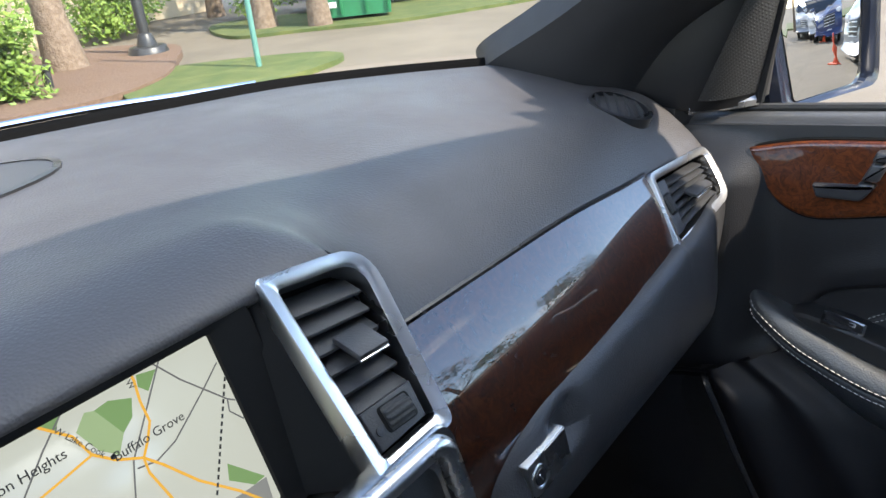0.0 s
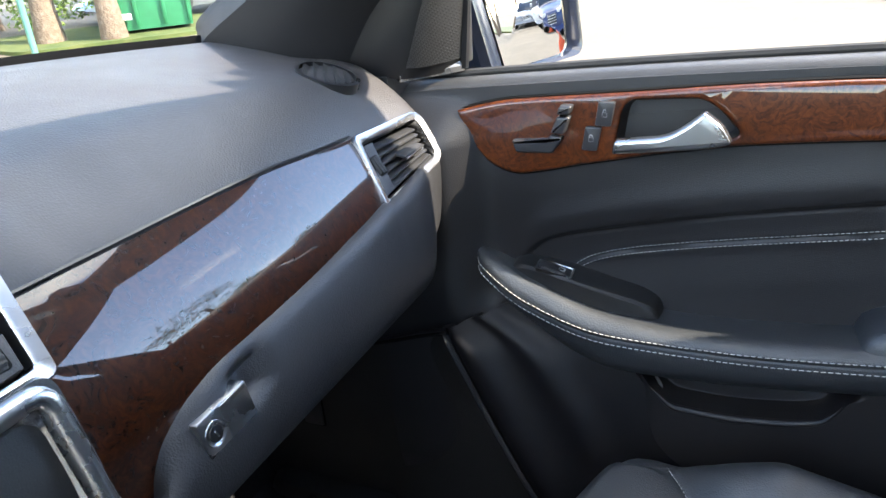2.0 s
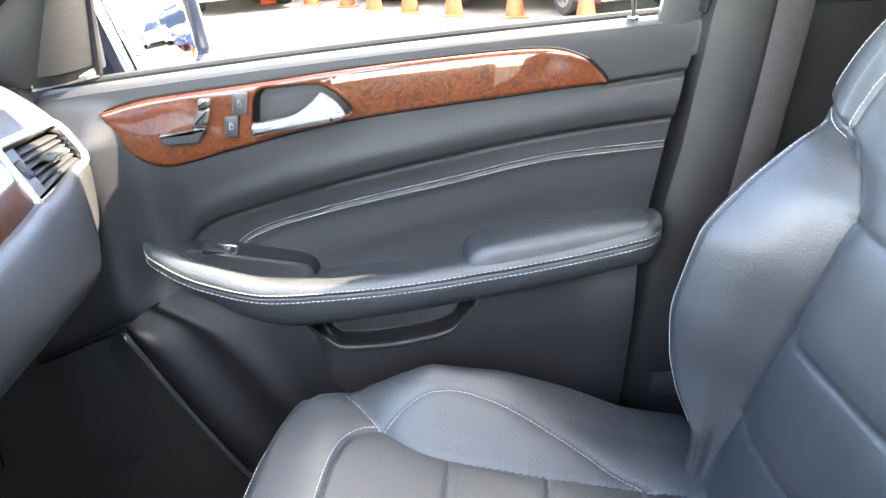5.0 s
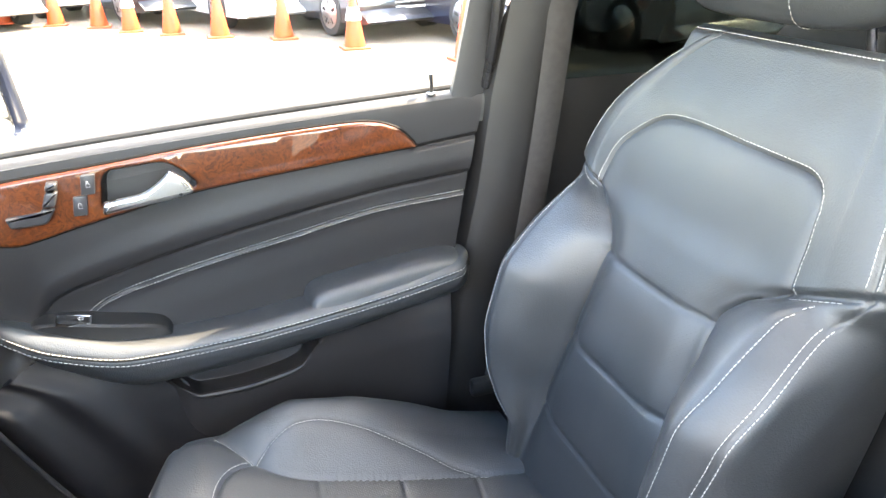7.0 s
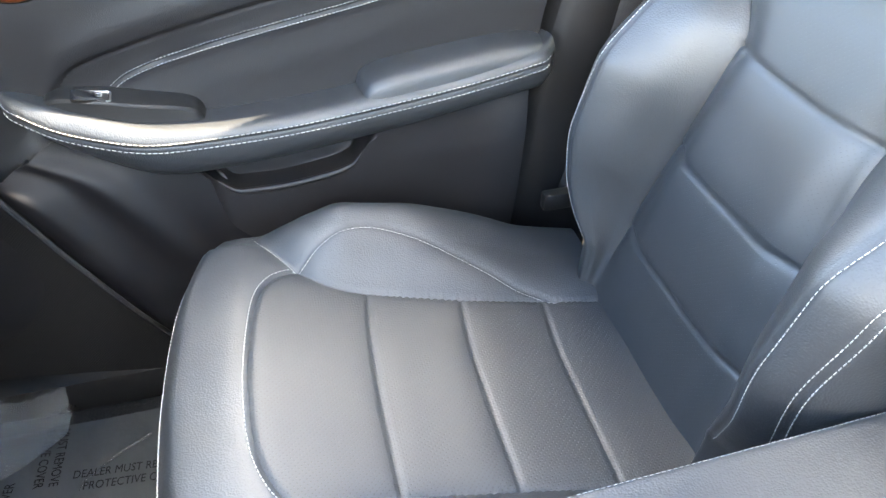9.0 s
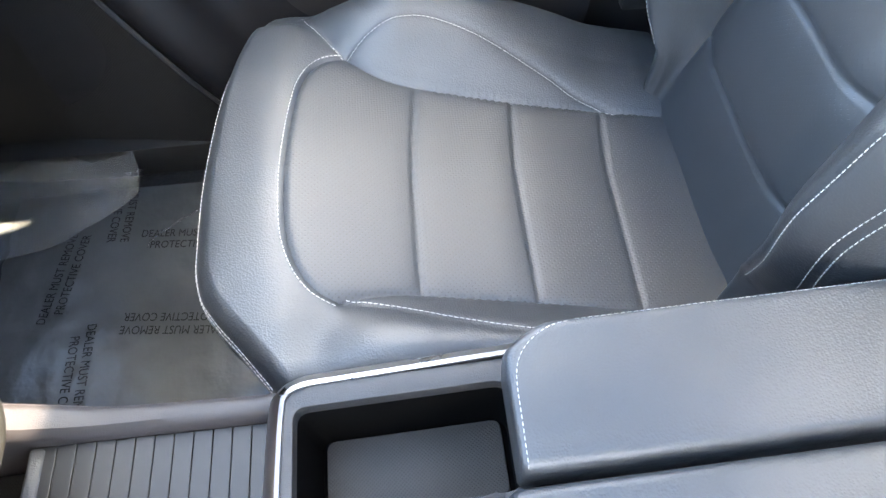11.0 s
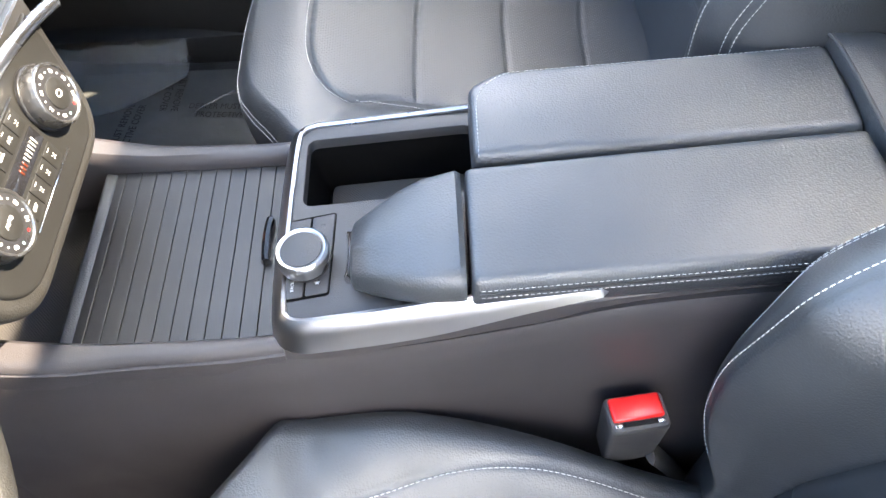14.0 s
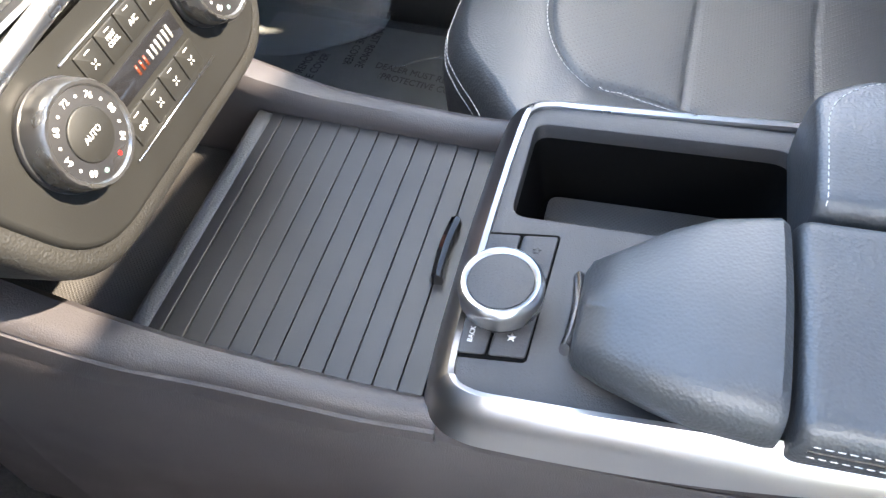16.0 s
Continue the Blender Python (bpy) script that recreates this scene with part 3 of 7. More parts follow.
part("lock_ring", ring([(0.0096 * math.cos(a), 0.0096 * math.sin(a)) for a in np.linspace(0, 2 * math.pi, 36)[:-1]], [(0.0066 * math.cos(a), 0.0066 * math.sin(a)) for a in np.linspace(0, 2 * math.pi, 36)[:-1]], 0.002, lock_ @ Matrix.Translation((0, 0, 0.0012)), 0.0008), SILVER, lock)
part("key_slot", block(0.0022, 0.0066, 0.0016, lock_ @ Matrix.Translation((0, 0, 0.0012)) @ Matrix.Rotation(radians(20), 4, "Z"), 0.0004), CHROME, lock)

# round demister outlet and the middle loudspeaker in the dash top
for name, x, y, rx, ry, mat_ in (("demister", 0.648, 0.394, 0.034, 0.033, BLACK), ("loudspeaker", 0.0, 0.69, 0.188, 0.094, MESHX)):
    seat = drape(sheet(pad_at, 160, 48), [(x + rx * r * math.cos(a), y + ry * r * math.sin(a), 1.2) for r in (1.0, 0.88 if name == "demister" else 0.965) for a in np.linspace(0, 2 * math.pi, 37)[:-1]], (0, 0, -1), 0.001)
    o, i = seat[:36], seat[36:]
    c = sum(i, Vector()) / 36
    across, along = (i[0] - i[18]).normalized(), (i[9] - i[27]).normalized()
    up = across.cross(along).normalized()
    if name == "demister":
        up = (up + Vector((0, 0, 0.2))).normalized()
        c = c + up * 0.0018
        o, i = [p - up * ((p - c) @ up) for p in o], [p - up * ((p - c) @ up) for p in i]
    bm = loft([[p - up * 0.012 for p in o], [p + up * 0.0012 for p in o], [p + up * 0.0018 for p in i], [p - up * 0.004 for p in i]], caps=False)
    rim = part(name, bm, BLACK, dash, "round black demister outlet" if name == "demister" else "perforated loudspeaker cover")
    bm = bmesh.new()
    bm.faces.new([bm.verts.new(p - up * (0.004 if name == "demister" else -0.0006)) for p in i])
    part("cover", bm, HOLLOW if name == "demister" else mat_, rim, flat=True)
    if name == "demister":
        fm = frame_of(c, (0.84, 0.55, -0.84 * up.x / up.z - 0.55 * up.y / up.z), (-0.55, 0.84, 0.55 * up.x / up.z - 0.84 * up.y / up.z))
        for k in range(-2, 3):
            w = rx * 0.84 * math.sqrt(1 - (k * 0.0112 / (rx * 0.9)) ** 2)
            part("fin", block(2 * w, 0.0085, 0.0016, fm @ Matrix.Translation((0, k * 0.0112, -0.0008)) @ Matrix.Rotation(radians(24), 4, "X"), 0.0005), SOFT, rim)

# screen
sm = frame_of((0.0, 0.327, 0.83), (1, 0, 0), (0, 0.35, 0.94))
bezel = part("screen_housing", ring(rounded([(-0.112, -0.058), (0.112, -0.058), (0.112, 0.047), (-0.112, 0.047)], 0.004), rounded([(-0.088, -0.052), (0.088, -0.052), (0.088, 0.041), (-0.088, 0.041)], 0.002), 0.03, sm @ Matrix.Translation((0, 0, 0.006))), HOLLOW, dash, "matt black screen surround")
for sx in (-1, 1):
    part("screen_cheek", loft([[(sx * 0.108, 0.345, 0.873), (sx * 0.108, 0.28, 0.785), (sx * 0.119, 0.272, 0.785), (sx * 0.119, 0.34, 0.873)], [(sx * 0.088, 0.352, 0.874), (sx * 0.092, 0.315, 0.775), (sx * 0.119, 0.315, 0.775), (sx * 0.119, 0.352, 0.874)]]), HOLLOW, bezel)
screen = part("screen", slab([(-0.088, -0.052), (0.088, -0.052), (0.088, 0.041), (-0.088, 0.041)], 0.004, sm, 0), glow("map_ground", (0.62, 0.66, 0.60), 0.15), bezel, "lit navigation screen showing a town map")
ROAD, LANE, PARK = glow("map_road", (0.9, 0.5, 0.08), 0.15), glow("map_lane", (0.30, 0.31, 0.32), 0.08), glow("map_park", (0.27, 0.46, 0.19), 0.12)


def on_map(pts, w, mat_, z=0.0006, name="map_road", dash_=0):
    bm = bmesh.new()
    p = [Vector((a, b)) for a, b in pts]
    for k, (a, b) in enumerate(zip(p, p[1:])):
        d = (b - a).normalized()
        q = Vector((-d.y, d.x)) * w / 2
        bits = [(0, 1)] if not dash_ else [(i / dash_, (i + 0.6) / dash_) for i in range(dash_)]
        for s, t in bits:
            c, e = a.lerp(b, s), a.lerp(b, t)
            bm.faces.new([bm.verts.new(sm @ Vector((*r, z))) for r in (c - q, e - q, e + q, c + q)])
            if dash_:
                part(name, bm, mat_, screen, flat=True)
                bm = bmesh.new()
    if not dash_:
        bmesh.ops.remove_doubles(bm, verts=bm.verts[:], dist=w * 0.6)
        part(name, bm, mat_, screen, flat=True)


def patch(pts, mat_, z=0.0004):
    bm = bmesh.new()
    bm.faces.new([bm.verts.new(sm @ Vector((*p, z))) for p in pts])
    part("map_park", bm, mat_, screen, flat=True)


on_map([(-0.04, 0.05), (0.0045, 0.0419), (0.0157, 0.03), (0.0193, 0.0189), (0.0267, 0.0114), (0.0373, 0.0054), (0.0436, -0.0024), (0.0548, -0.0187), (0.0698, -0.0348), (0.08, -0.048)], 0.0013, ROAD)
on_map([(0.0481, 0.042), (0.0481, 0.038), (0.0466, 0.0287), (0.0466, 0.0185), (0.042, 0.0111), (0.0373, 0.0054), (0.0367, -0.0019), (0.0404, -0.0175), (0.045, -0.05)], 0.0013, ROAD)
on_map([(-0.088, -0.014), (-0.05, 0.006), (0.0193, 0.0189)], 0.0011, ROAD)
on_map([(0.0875, 0.0178), (0.0584, -0.0309), (0.046, -0.05)], 0.0011, INK, 0.0008, "rail_dash", dash_=16)
for pts in ([(0.058, 0.042), (0.067, 0.0282), (0.0753, 0.0181), (0.084, 0.0076), (0.0875, 0.005)], [(0.087, 0.0262), (0.0753, 0.0181), (0.053, 0.004), (0.042, 0.0007), (0.033, 0.0027)], [(0.063, 0.042), (0.033, 0.0067), (0.0269, -0.0082), (0.02, -0.05)],
            [(0.0175, 0.0425), (0.0033, 0.0305), (-0.0096, 0.0181), (-0.03, -0.05)], [(0.084, 0.0076), (0.0823, 0.0019), (0.0875, -0.0055)], [(-0.06, 0.05), (-0.05, 0.0), (-0.058, -0.052)], [(-0.088, 0.0), (-0.02, -0.02), (0.03, -0.03)]):
    on_map(pts, 0.0008, LANE, 0.0005)
patch([(0.0278, 0.0351), (0.0346, 0.0359), (0.0441, 0.0318), (0.0408, 0.0241), (0.0346, 0.0199)], PARK)
patch([(0.0239, 0.0364), (0.0278, 0.0351), (0.0346, 0.0199), (0.0291, 0.0124), (0.0227, 0.0186), (0.0177, 0.0306)], glow("map_park_light", (0.42, 0.58, 0.32), 0.13))
patch([(0.05, 0.0399), (0.0591, 0.0379), (0.0519, 0.0307), (0.0485, 0.0347)], PARK)
patch([(0.0045, 0.0419), (0.0168, 0.0417), (0.0105, 0.0353)], PARK)
patch([(0.0702, -0.0198), (0.0848, -0.0368), (0.0782, -0.0373), (0.0675, -0.0275)], PARK)
patch([(0.0664, -0.0367), (0.0852, -0.0376), (0.0836, -0.0491), (0.064, -0.0491)], glow("map_town", (0.45, 0.47, 0.46), 0.09))
for body, x, y, size, turn in (("Buffalo Grove", 0.0438, 0.0125, 0.0062, 0), ("Arlington Heights", -0.012, 0.0255, 0.0064, 0), ("W Lake Cook", 0.0172, 0.0262, 0.0042, -58), ("W", 0.0458, 0.0375, 0.0042, -80)):
    lettering(body, size, sm @ Matrix.Translation((x, y, 0.0009)) @ Matrix.Rotation(radians(turn), 4, "Z"), INK, screen, "map_name", depth=0.00005)
part("map_dot", disc(0.0012, 0.0003, sm @ Matrix.Translation((0.0263, 0.0133, 0.0009)), 12, 0), INK, screen)

# centre stack: climate panel, silver strip, key row, silver frame
st = frame_of((0, 0.19, 0.53), (1, 0, 0), (0, 0.078, 0.26))
stack = part("stack_panel", slab(rounded([(-0.10, 0.004), (0.10, 0.004), (0.125, 0.07), (0.133, 0.105), (-0.133, 0.105), (-0.125, 0.07)], [0.04, 0.04, 0.02, 0.002, 0.002, 0.02], 8), 0.05, st, 0.004, 3), PANEL, dash, "grey climate control panel")
part("stack_surround", slab(rounded([(-0.112, -0.010), (0.112, -0.010), (0.14, 0.07), (0.168, 0.15), (0.17, 0.268), (-0.17, 0.268), (-0.168, 0.15), (-0.14, 0.07)], [0.045, 0.045, 0.03, 0.02, 0.004, 0.004, 0.02, 0.03], 8), 0.06, st @ Matrix.Translation((0, 0, -0.004)), 0.01, 4), SURROUND, dash)
part("silver_strip", tube([st @ Vector((x, 0.113 - 0.9 * x * x, 0.006)) for x in np.linspace(-0.165, 0.165, 30)], 0.006, 12, 0.7, up=st.to_3x3() @ Vector((0, 0, 1))), SILVER, dash, "bright silver strip")
frame_out = rounded([(-0.146, 0.118), (0.146, 0.118), (0.17, 0.2), (0.17, 0.276), (-0.17, 0.276), (-0.17, 0.2)], [0.01, 0.01, 0.03, 0.012, 0.012, 0.03], 6)
frame_in = rounded([(-0.133, 0.122), (0.133, 0.122), (0.154, 0.2), (0.154, 0.258), (-0.154, 0.258), (-0.154, 0.2)], [0.008, 0.008, 0.025, 0.012, 0.012, 0.025], 6)
part("silver_surround", ring(frame_out, frame_in, 0.014, st @ Matrix.Translation((0, 0, 0.007)), 0.003), SILVER, dash, "satin silver frame round the audio keys")
rail_2d = rounded([(0.162, 0.15), (0.1615, 0.2), (0.1615, 0.268), (-0.1615, 0.268), (-0.1615, 0.2), (-0.162, 0.15)], [0, 0.03, 0.012, 0.012, 0.03, 0], 6)[7:-7]
part("silver_roll", tube([st @ Vector((x, y, 0.005)) for x, y in rail_2d], 0.0082, 12, 0.8), BANDSILVER, dash, "rounded satin silver edge")
keyboard = part("audio_panel", slab(frame_in, 0.012, st @ Matrix.Translation((0, 0, 0.001)), 0.0005), HARD, dash, "dark grey audio key panel")
for k in range(7):
    key = part("key", slab(rounded([(-0.0138, -0.0125), (0.0138, -0.0125), (0.0138, 0.0125), (-0.0138, 0.0125)], 0.002), 0.006, st @ Matrix.Translation((-0.1125 + 0.0295 * k, 0.1385, 0.006)), 0.0012), KEYCAP, keyboard)
    if k == 4:
        tri = [Vector((0.0075 * math.sin(a), 0.0075 * math.cos(a) - 0.001)) for a in (0, 2.094, 4.189)]
        part("warning_triangle", ring([tuple(p) for p in tri], [tuple(p * 0.72) for p in tri], 0.0006, st @ Matrix.Translation((0.0055, 0.1375, 0.0068)), 0.0001), RED, key, "red warning triangle")
for r_ in range(3):
    for k in range(6):
        part("key", slab(rounded([(-0.013, -0.009), (0.013, -0.009), (0.013, 0.009), (-0.013, 0.009)], 0.002), 0.005, st @ Matrix.Translation((-0.0825 + 0.033 * k, 0.172 + 0.026 * r_, 0.005)), 0.001), BLACK, keyboard)


def dial(x, s, words):
    m = st @ Matrix.Translation((x, s, 0.0))
    d = part("climate_dial", disc(0.0285, 0.004, m @ Matrix.Translation((0, 0, 0.002)), 48, 0.001), BLACK, stack, "temperature dial with ribbed silver rim")
    bm = bmesh.new()
    prof = [(0.0272, 0.003), (0.0276, 0.007), (0.0266, 0.0165), (0.0255, 0.0182), (0.0238, 0.018), (0.0228, 0.0165)]
    n = 72
    g = [[bm.verts.new(m @ Vector(((r - (0.0006 if k % 6 == 0 and j < 4 else 0)) * math.cos(2 * math.pi * k / n), (r - (0.0006 if k % 6 == 0 and j < 4 else 0)) * math.sin(2 * math.pi * k / n), z))) for k in range(n)] for j, (r, z) in enumerate(prof)]
    for a, b in zip(g, g[1:]):
        for k in range(n):
            bm.faces.new((a[k], a[(k + 1) % n], b[(k + 1) % n], b[k]))
    part("rim", bm, KNURL, d, "ribbed silver plastic rim")
    part("face", disc(0.0232, 0.003, m @ Matrix.Translation((0, 0, 0.0152)), 48, 0.0004), BLACK, d)
    part("cap", disc(0.0138, 0.003, m @ Matrix.Translation((0, 0, 0.0165)), 40, 0.0012), PANEL, d)
    for k, w in enumerate(("60", "64", "68", "72", "76", "80", "84")):
        a = radians(225 - k * 45)
        lettering(w, 0.0047, m @ Matrix.Translation((0.0187 * math.cos(a), 0.0187 * math.sin(a), 0.0168)) @ Matrix.Rotation(a - radians(90), 4, "Z"), PRINT, d, "number")
        if k < 6:
            a -= radians(22.5)
            part("tick", disc(0.0008, 0.0003, m @ Matrix.Translation((0.0187 * math.cos(a), 0.0187 * math.sin(a), 0.0168)), 10, 0), PRINT, d)
    for a, mt in ((250, glow("cool_mark", (0.5, 0.8, 0.75), 0.2)), (-72, RED)):
        part("mark", disc(0.0012, 0.0003, m @ Matrix.Translation((0.0187 * math.cos(radians(a)), 0.0187 * math.sin(radians(a)), 0.0168)), 10, 0), mt, d)
    if words:
        lettering(words, 0.0044, m @ Matrix.Translation((0, 0, 0.0182)), PRINT, d)
    else:
        part("symbol", ring([(0.004 * math.cos(a), 0.003 * math.sin(a)) for a in np.linspace(0, 6.28, 17)[:-1]], [(0.003 * math.cos(a), 0.002 * math.sin(a)) for a in np.linspace(0, 6.28, 17)[:-1]], 0.0004, m @ Matrix.Translation((0, 0, 0.0184)), 0.0001), PRINT, d)


dial(-0.067, 0.064, "AUTO")
dial(0.069, 0.063, "")
part("climate_display", slab(rounded([(-0.036, -0.008), (0.036, -0.008), (0.036, 0.008), (-0.036, 0.008)], 0.001), 0.004, st @ Matrix.Translation((0, 0.0565, 0.001)), 0.0004), PIANO, stack, "black climate display with red bars")
for k in range(3):
    part("display_bar", block(0.0017, 0.006, 0.0004, st @ Matrix.Translation((-0.008 + 0.0042 * k, 0.0565, 0.0013)), 0), glow("display_red", (0.75, 0.16, 0.07), 0.02) if k == 0 else bpy.data.materials["display_red"], stack)
for k in range(6):
    part("display_bar", block(0.0017, 0.006 + 0.0004 * k, 0.0004, st @ Matrix.Translation((0.0052 + 0.0042 * k, 0.0565, 0.0013)), 0), KEYCAP, stack)
for row, (s, words) in enumerate(((0.077, ("", "MAX\nCOOL", "A/C", "")), (0.036, ("OFF", "", "", "")))):
    for k, w in enumerate(words):
        km = st @ Matrix.Translation((-0.0277 + 0.0185 * k, s, 0.0014))
        key = part("key", slab(rounded([(-0.0088, -0.009), (0.0088, -0.009), (0.0088, 0.009), (-0.0088, 0.009)], 0.001), 0.005, km, 0.0008), PANEL, stack)
        if w:
            lettering(w, 0.0044 if len(w) < 5 else 0.0034, km @ Matrix.Translation((0, -0.001 if len(w) < 5 else 0.001, 0.0002)), PRINT, key)
        else:
            for j in range(4):
                a = radians(45 + 90 * j)
                part("symbol", block(0.0019, 0.0006, 0.0004, km @ Matrix.Translation((0.0018 * math.cos(a), 0.0018 * math.sin(a) - 0.001, 0.0002)) @ Matrix.Rotation(a, 4, "Z"), 0.0003), PRINT, key)
        part("key_light", block(0.0045, 0.0005, 0.0004, km @ Matrix.Translation((0, 0.0062, 0.0001)), 0), PRINT, key)
for s in (0.0885, 0.0245):
    part("key_border", tube([st @ Vector((x, s, 0.0012)) for x in (-0.045, 0.045)], 0.0007, 6), SILVER, stack)

# ---- passenger door ----
door = thing("passenger_door", (0.76, -0.05, 0.2), "black leather passenger door panel with walnut trim, closed", "door")
belt_z = curve((-0.47, 0.859), (-0.2, 0.846), (0.0, 0.834), (0.2, 0.819), (0.34, 0.807), (0.42, 0.80))
crease_z = curve((-0.437, 0.735), (-0.29, 0.722), (-0.073, 0.688), (0.113, 0.646), (0.175, 0.626), (0.206, 0.597), (0.225, 0.56))
seam_z = curve((-0.433, 0.701), (-0.291, 0.693), (-0.145, 0.668), (0.065, 0.627), (0.119, 0.610), (0.148, 0.589), (0.165, 0.56))
rear_y = curve((0.2, -0.36), (0.33, -0.376), (0.5, -0.399), (0.7, -0.432), (0.79, -0.452), (0.86, -0.459))
base_x = curve((0.22, 0.725), (0.27, 0.712), (0.36, 0.702), (0.46, 0.706), (0.5, 0.714), (0.56, 0.735), (0.62, 0.738), (0.7, 0.735), (0.77, 0.738), (0.83, 0.742), (0.86, 0.748))


lip_z = curve((-0.17, 0.512), (-0.158, 0.505), (-0.148, 0.488), (-0.135, 0.472), (-0.1, 0.4615), (-0.03, 0.454), (0.012, 0.455), (0.045, 0.48), (0.075, 0.502))


def panel_x(y, z):
    x = base_x(z)
    zc, zs = crease_z(y), seam_z(y)
    fade = 1 - smooth(y, 0.19, 0.225)
    x += fade * (0.004 * math.exp(-((z - zc) / 0.003) ** 2) + 0.0045 * smooth(zc - z, -0.001, 0.004) * (1 - smooth(zc - z, 0.03, 0.09)) - 0.004 * math.exp(-((z - zc - 0.022) / 0.02) ** 2))
    x += (1 - smooth(y, 0.135, 0.16)) * (0.0028 * math.exp(-((z - zs) / 0.0022) ** 2) - 0.0012 * math.exp(-((z - zs) / 0.009) ** 2))
    if y < -0.335:
        x += 0.006 * math.exp(-((z - (0.779 + (-0.343 - y) * 0.1)) / 0.0035) ** 2) * smooth(-y, 0.335, 0.345)
    x -= 0.033 * smooth(y, 0.235, 0.3) * smooth(z, 0.47, 0.56) * (1 - smooth(z, 0.74, 0.8))
    zl = lip_z(y)
    along = smooth(y, -0.17, -0.15) * (1 - smooth(y, 0.045, 0.085))
    apron = (1 - smooth(-y, 0.15, 0.36)) * (1 - smooth(y, 0.03, 0.07))
    if z < zl - 1e-6:
        x -= (x - 0.689) * apron * (1 - smooth(zl - z, 0.03, 0.2))
    elif z < 0.53:
        x += 0.022 * along * smooth(z - zl, -0.004, 0.004) * (1 - smooth(z, 0.5, 0.53))
        x -= (x - 0.689) * apron * (1 - along)
    return x


def panel_at(u, v):
    z = 0.22 + v * (belt_z(0) - 0.03 - 0.22)
    yr = rear_y(z)
    y = 0.40 + (yr - 0.40) * u
    zl = lip_z(y)
    z = 0.22 + v / 0.36 * (zl - 0.22) if v < 0.36 else zl + (v - 0.36) / 0.64 * (belt_z(y) - 0.008 - zl)
    return (panel_x(y, z), y, z)


def handle_hole(u, v):
    x, y, z = panel_at(u, v)
    return not (-0.026 < y < 0.096 and 0.7475 + 0.09 * (0.097 - y) < z < 0.803)


panel_bm = sheet(panel_at, 170, 350, keep=handle_hole)
seams = [drape(panel_bm, [(0, y, seam_z(y) + dz) for y in np.linspace(-0.428, 0.145, 140)], (1, 0, 0), 0.0006) for dz in (0.0035, -0.0045)]
deepen(panel_bm, 0.02, (-1, 0, 0))
inner = part("door_panel", panel_bm, DOORSKIN, door, "black grained leather door lining")
for s in seams:
    stitches("stitching", s, inner, (-1, 0, 0), pitch=0.005, size=0.0036, r=0.00038)


def belt_ring(y):
    z = belt_z(y)
    return [(0.746, y, z - 0.05), (0.7435, y, z - 0.022), (0.7455, y, z - 0.010), (0.751, y, z - 0.003), (0.760, y, z), (0.772, y, z - 0.001), (0.778, y, z - 0.012), (0.78, y, z - 0.05)]


belt_ys = [0.36 - (0.36 + 0.459) * k / 40 for k in range(41)]
part("belt_trim", loft([belt_ring(y) for y in belt_ys]), BELT, door, "grey soft-touch window ledge")
part("window_seal", tube([(0.777, y, belt_z(y) + 0.002) for y in belt_ys], 0.005, 8), RUBBER, door)

# wood trim with a hole for the handle
dm = frame_of((0.738, 0, 0), (0, -1, 0), (0, 0, 1))
w_top = spline([(-0.279, 0.781, 0), (-0.235, 0.7915, 0), (-0.192, 0.797, 0), (-0.088, 0.806, 0), (0.028, 0.817, 0), (0.151, 0.825, 0), (0.261, 0.828, 0), (0.309, 0.816, 0), (0.332, 0.798, 0), (0.342, 0.785, 0)], 6)
w_low = spline([(0.342, 0.784, 0), (0.22, 0.7745, 0), (0.022, 0.756, 0), (-0.121, 0.729, 0), (-0.175, 0.7165, 0), (-0.212, 0.7115, 0), (-0.243, 0.724, 0), (-0.266, 0.753, 0), (-0.279, 0.780, 0)], 6)
w_out = [(p.x, p.y) for p in w_top[:-1] + w_low[:-1]]
grip = rounded([(-0.097, 0.748), (-0.0, 0.757), (0.028, 0.768), (0.012, 0.788), (-0.011, 0.8035), (-0.083, 0.799), (-0.091, 0.789)], [0.008, 0.01, 0.008, 0.012, 0.014, 0.008, 0.008], 4)
trim_mid, trim_half = curve((-0.28, 0.772), (-0.24, 0.757), (-0.19, 0.756), (-0.1, 0.769), (0.03, 0.787), (0.15, 0.797), (0.26, 0.803), (0.342, 0.787)), curve((-0.28, 0.02), (-0.24, 0.034), (-0.19, 0.041), (-0.1, 0.037), (0.03, 0.03), (0.26, 0.026), (0.342, 0.012))


def trim_lean(x, y):
    """How far the trim stands in towards the seat: it leans back at the top and is slightly bowed."""
    v = min(max((y - trim_mid(x)) / trim_half(x), -1.2), 1.2)
    return -0.06 * trim_half(x) * v + 0.0012 * (1 - v * v)


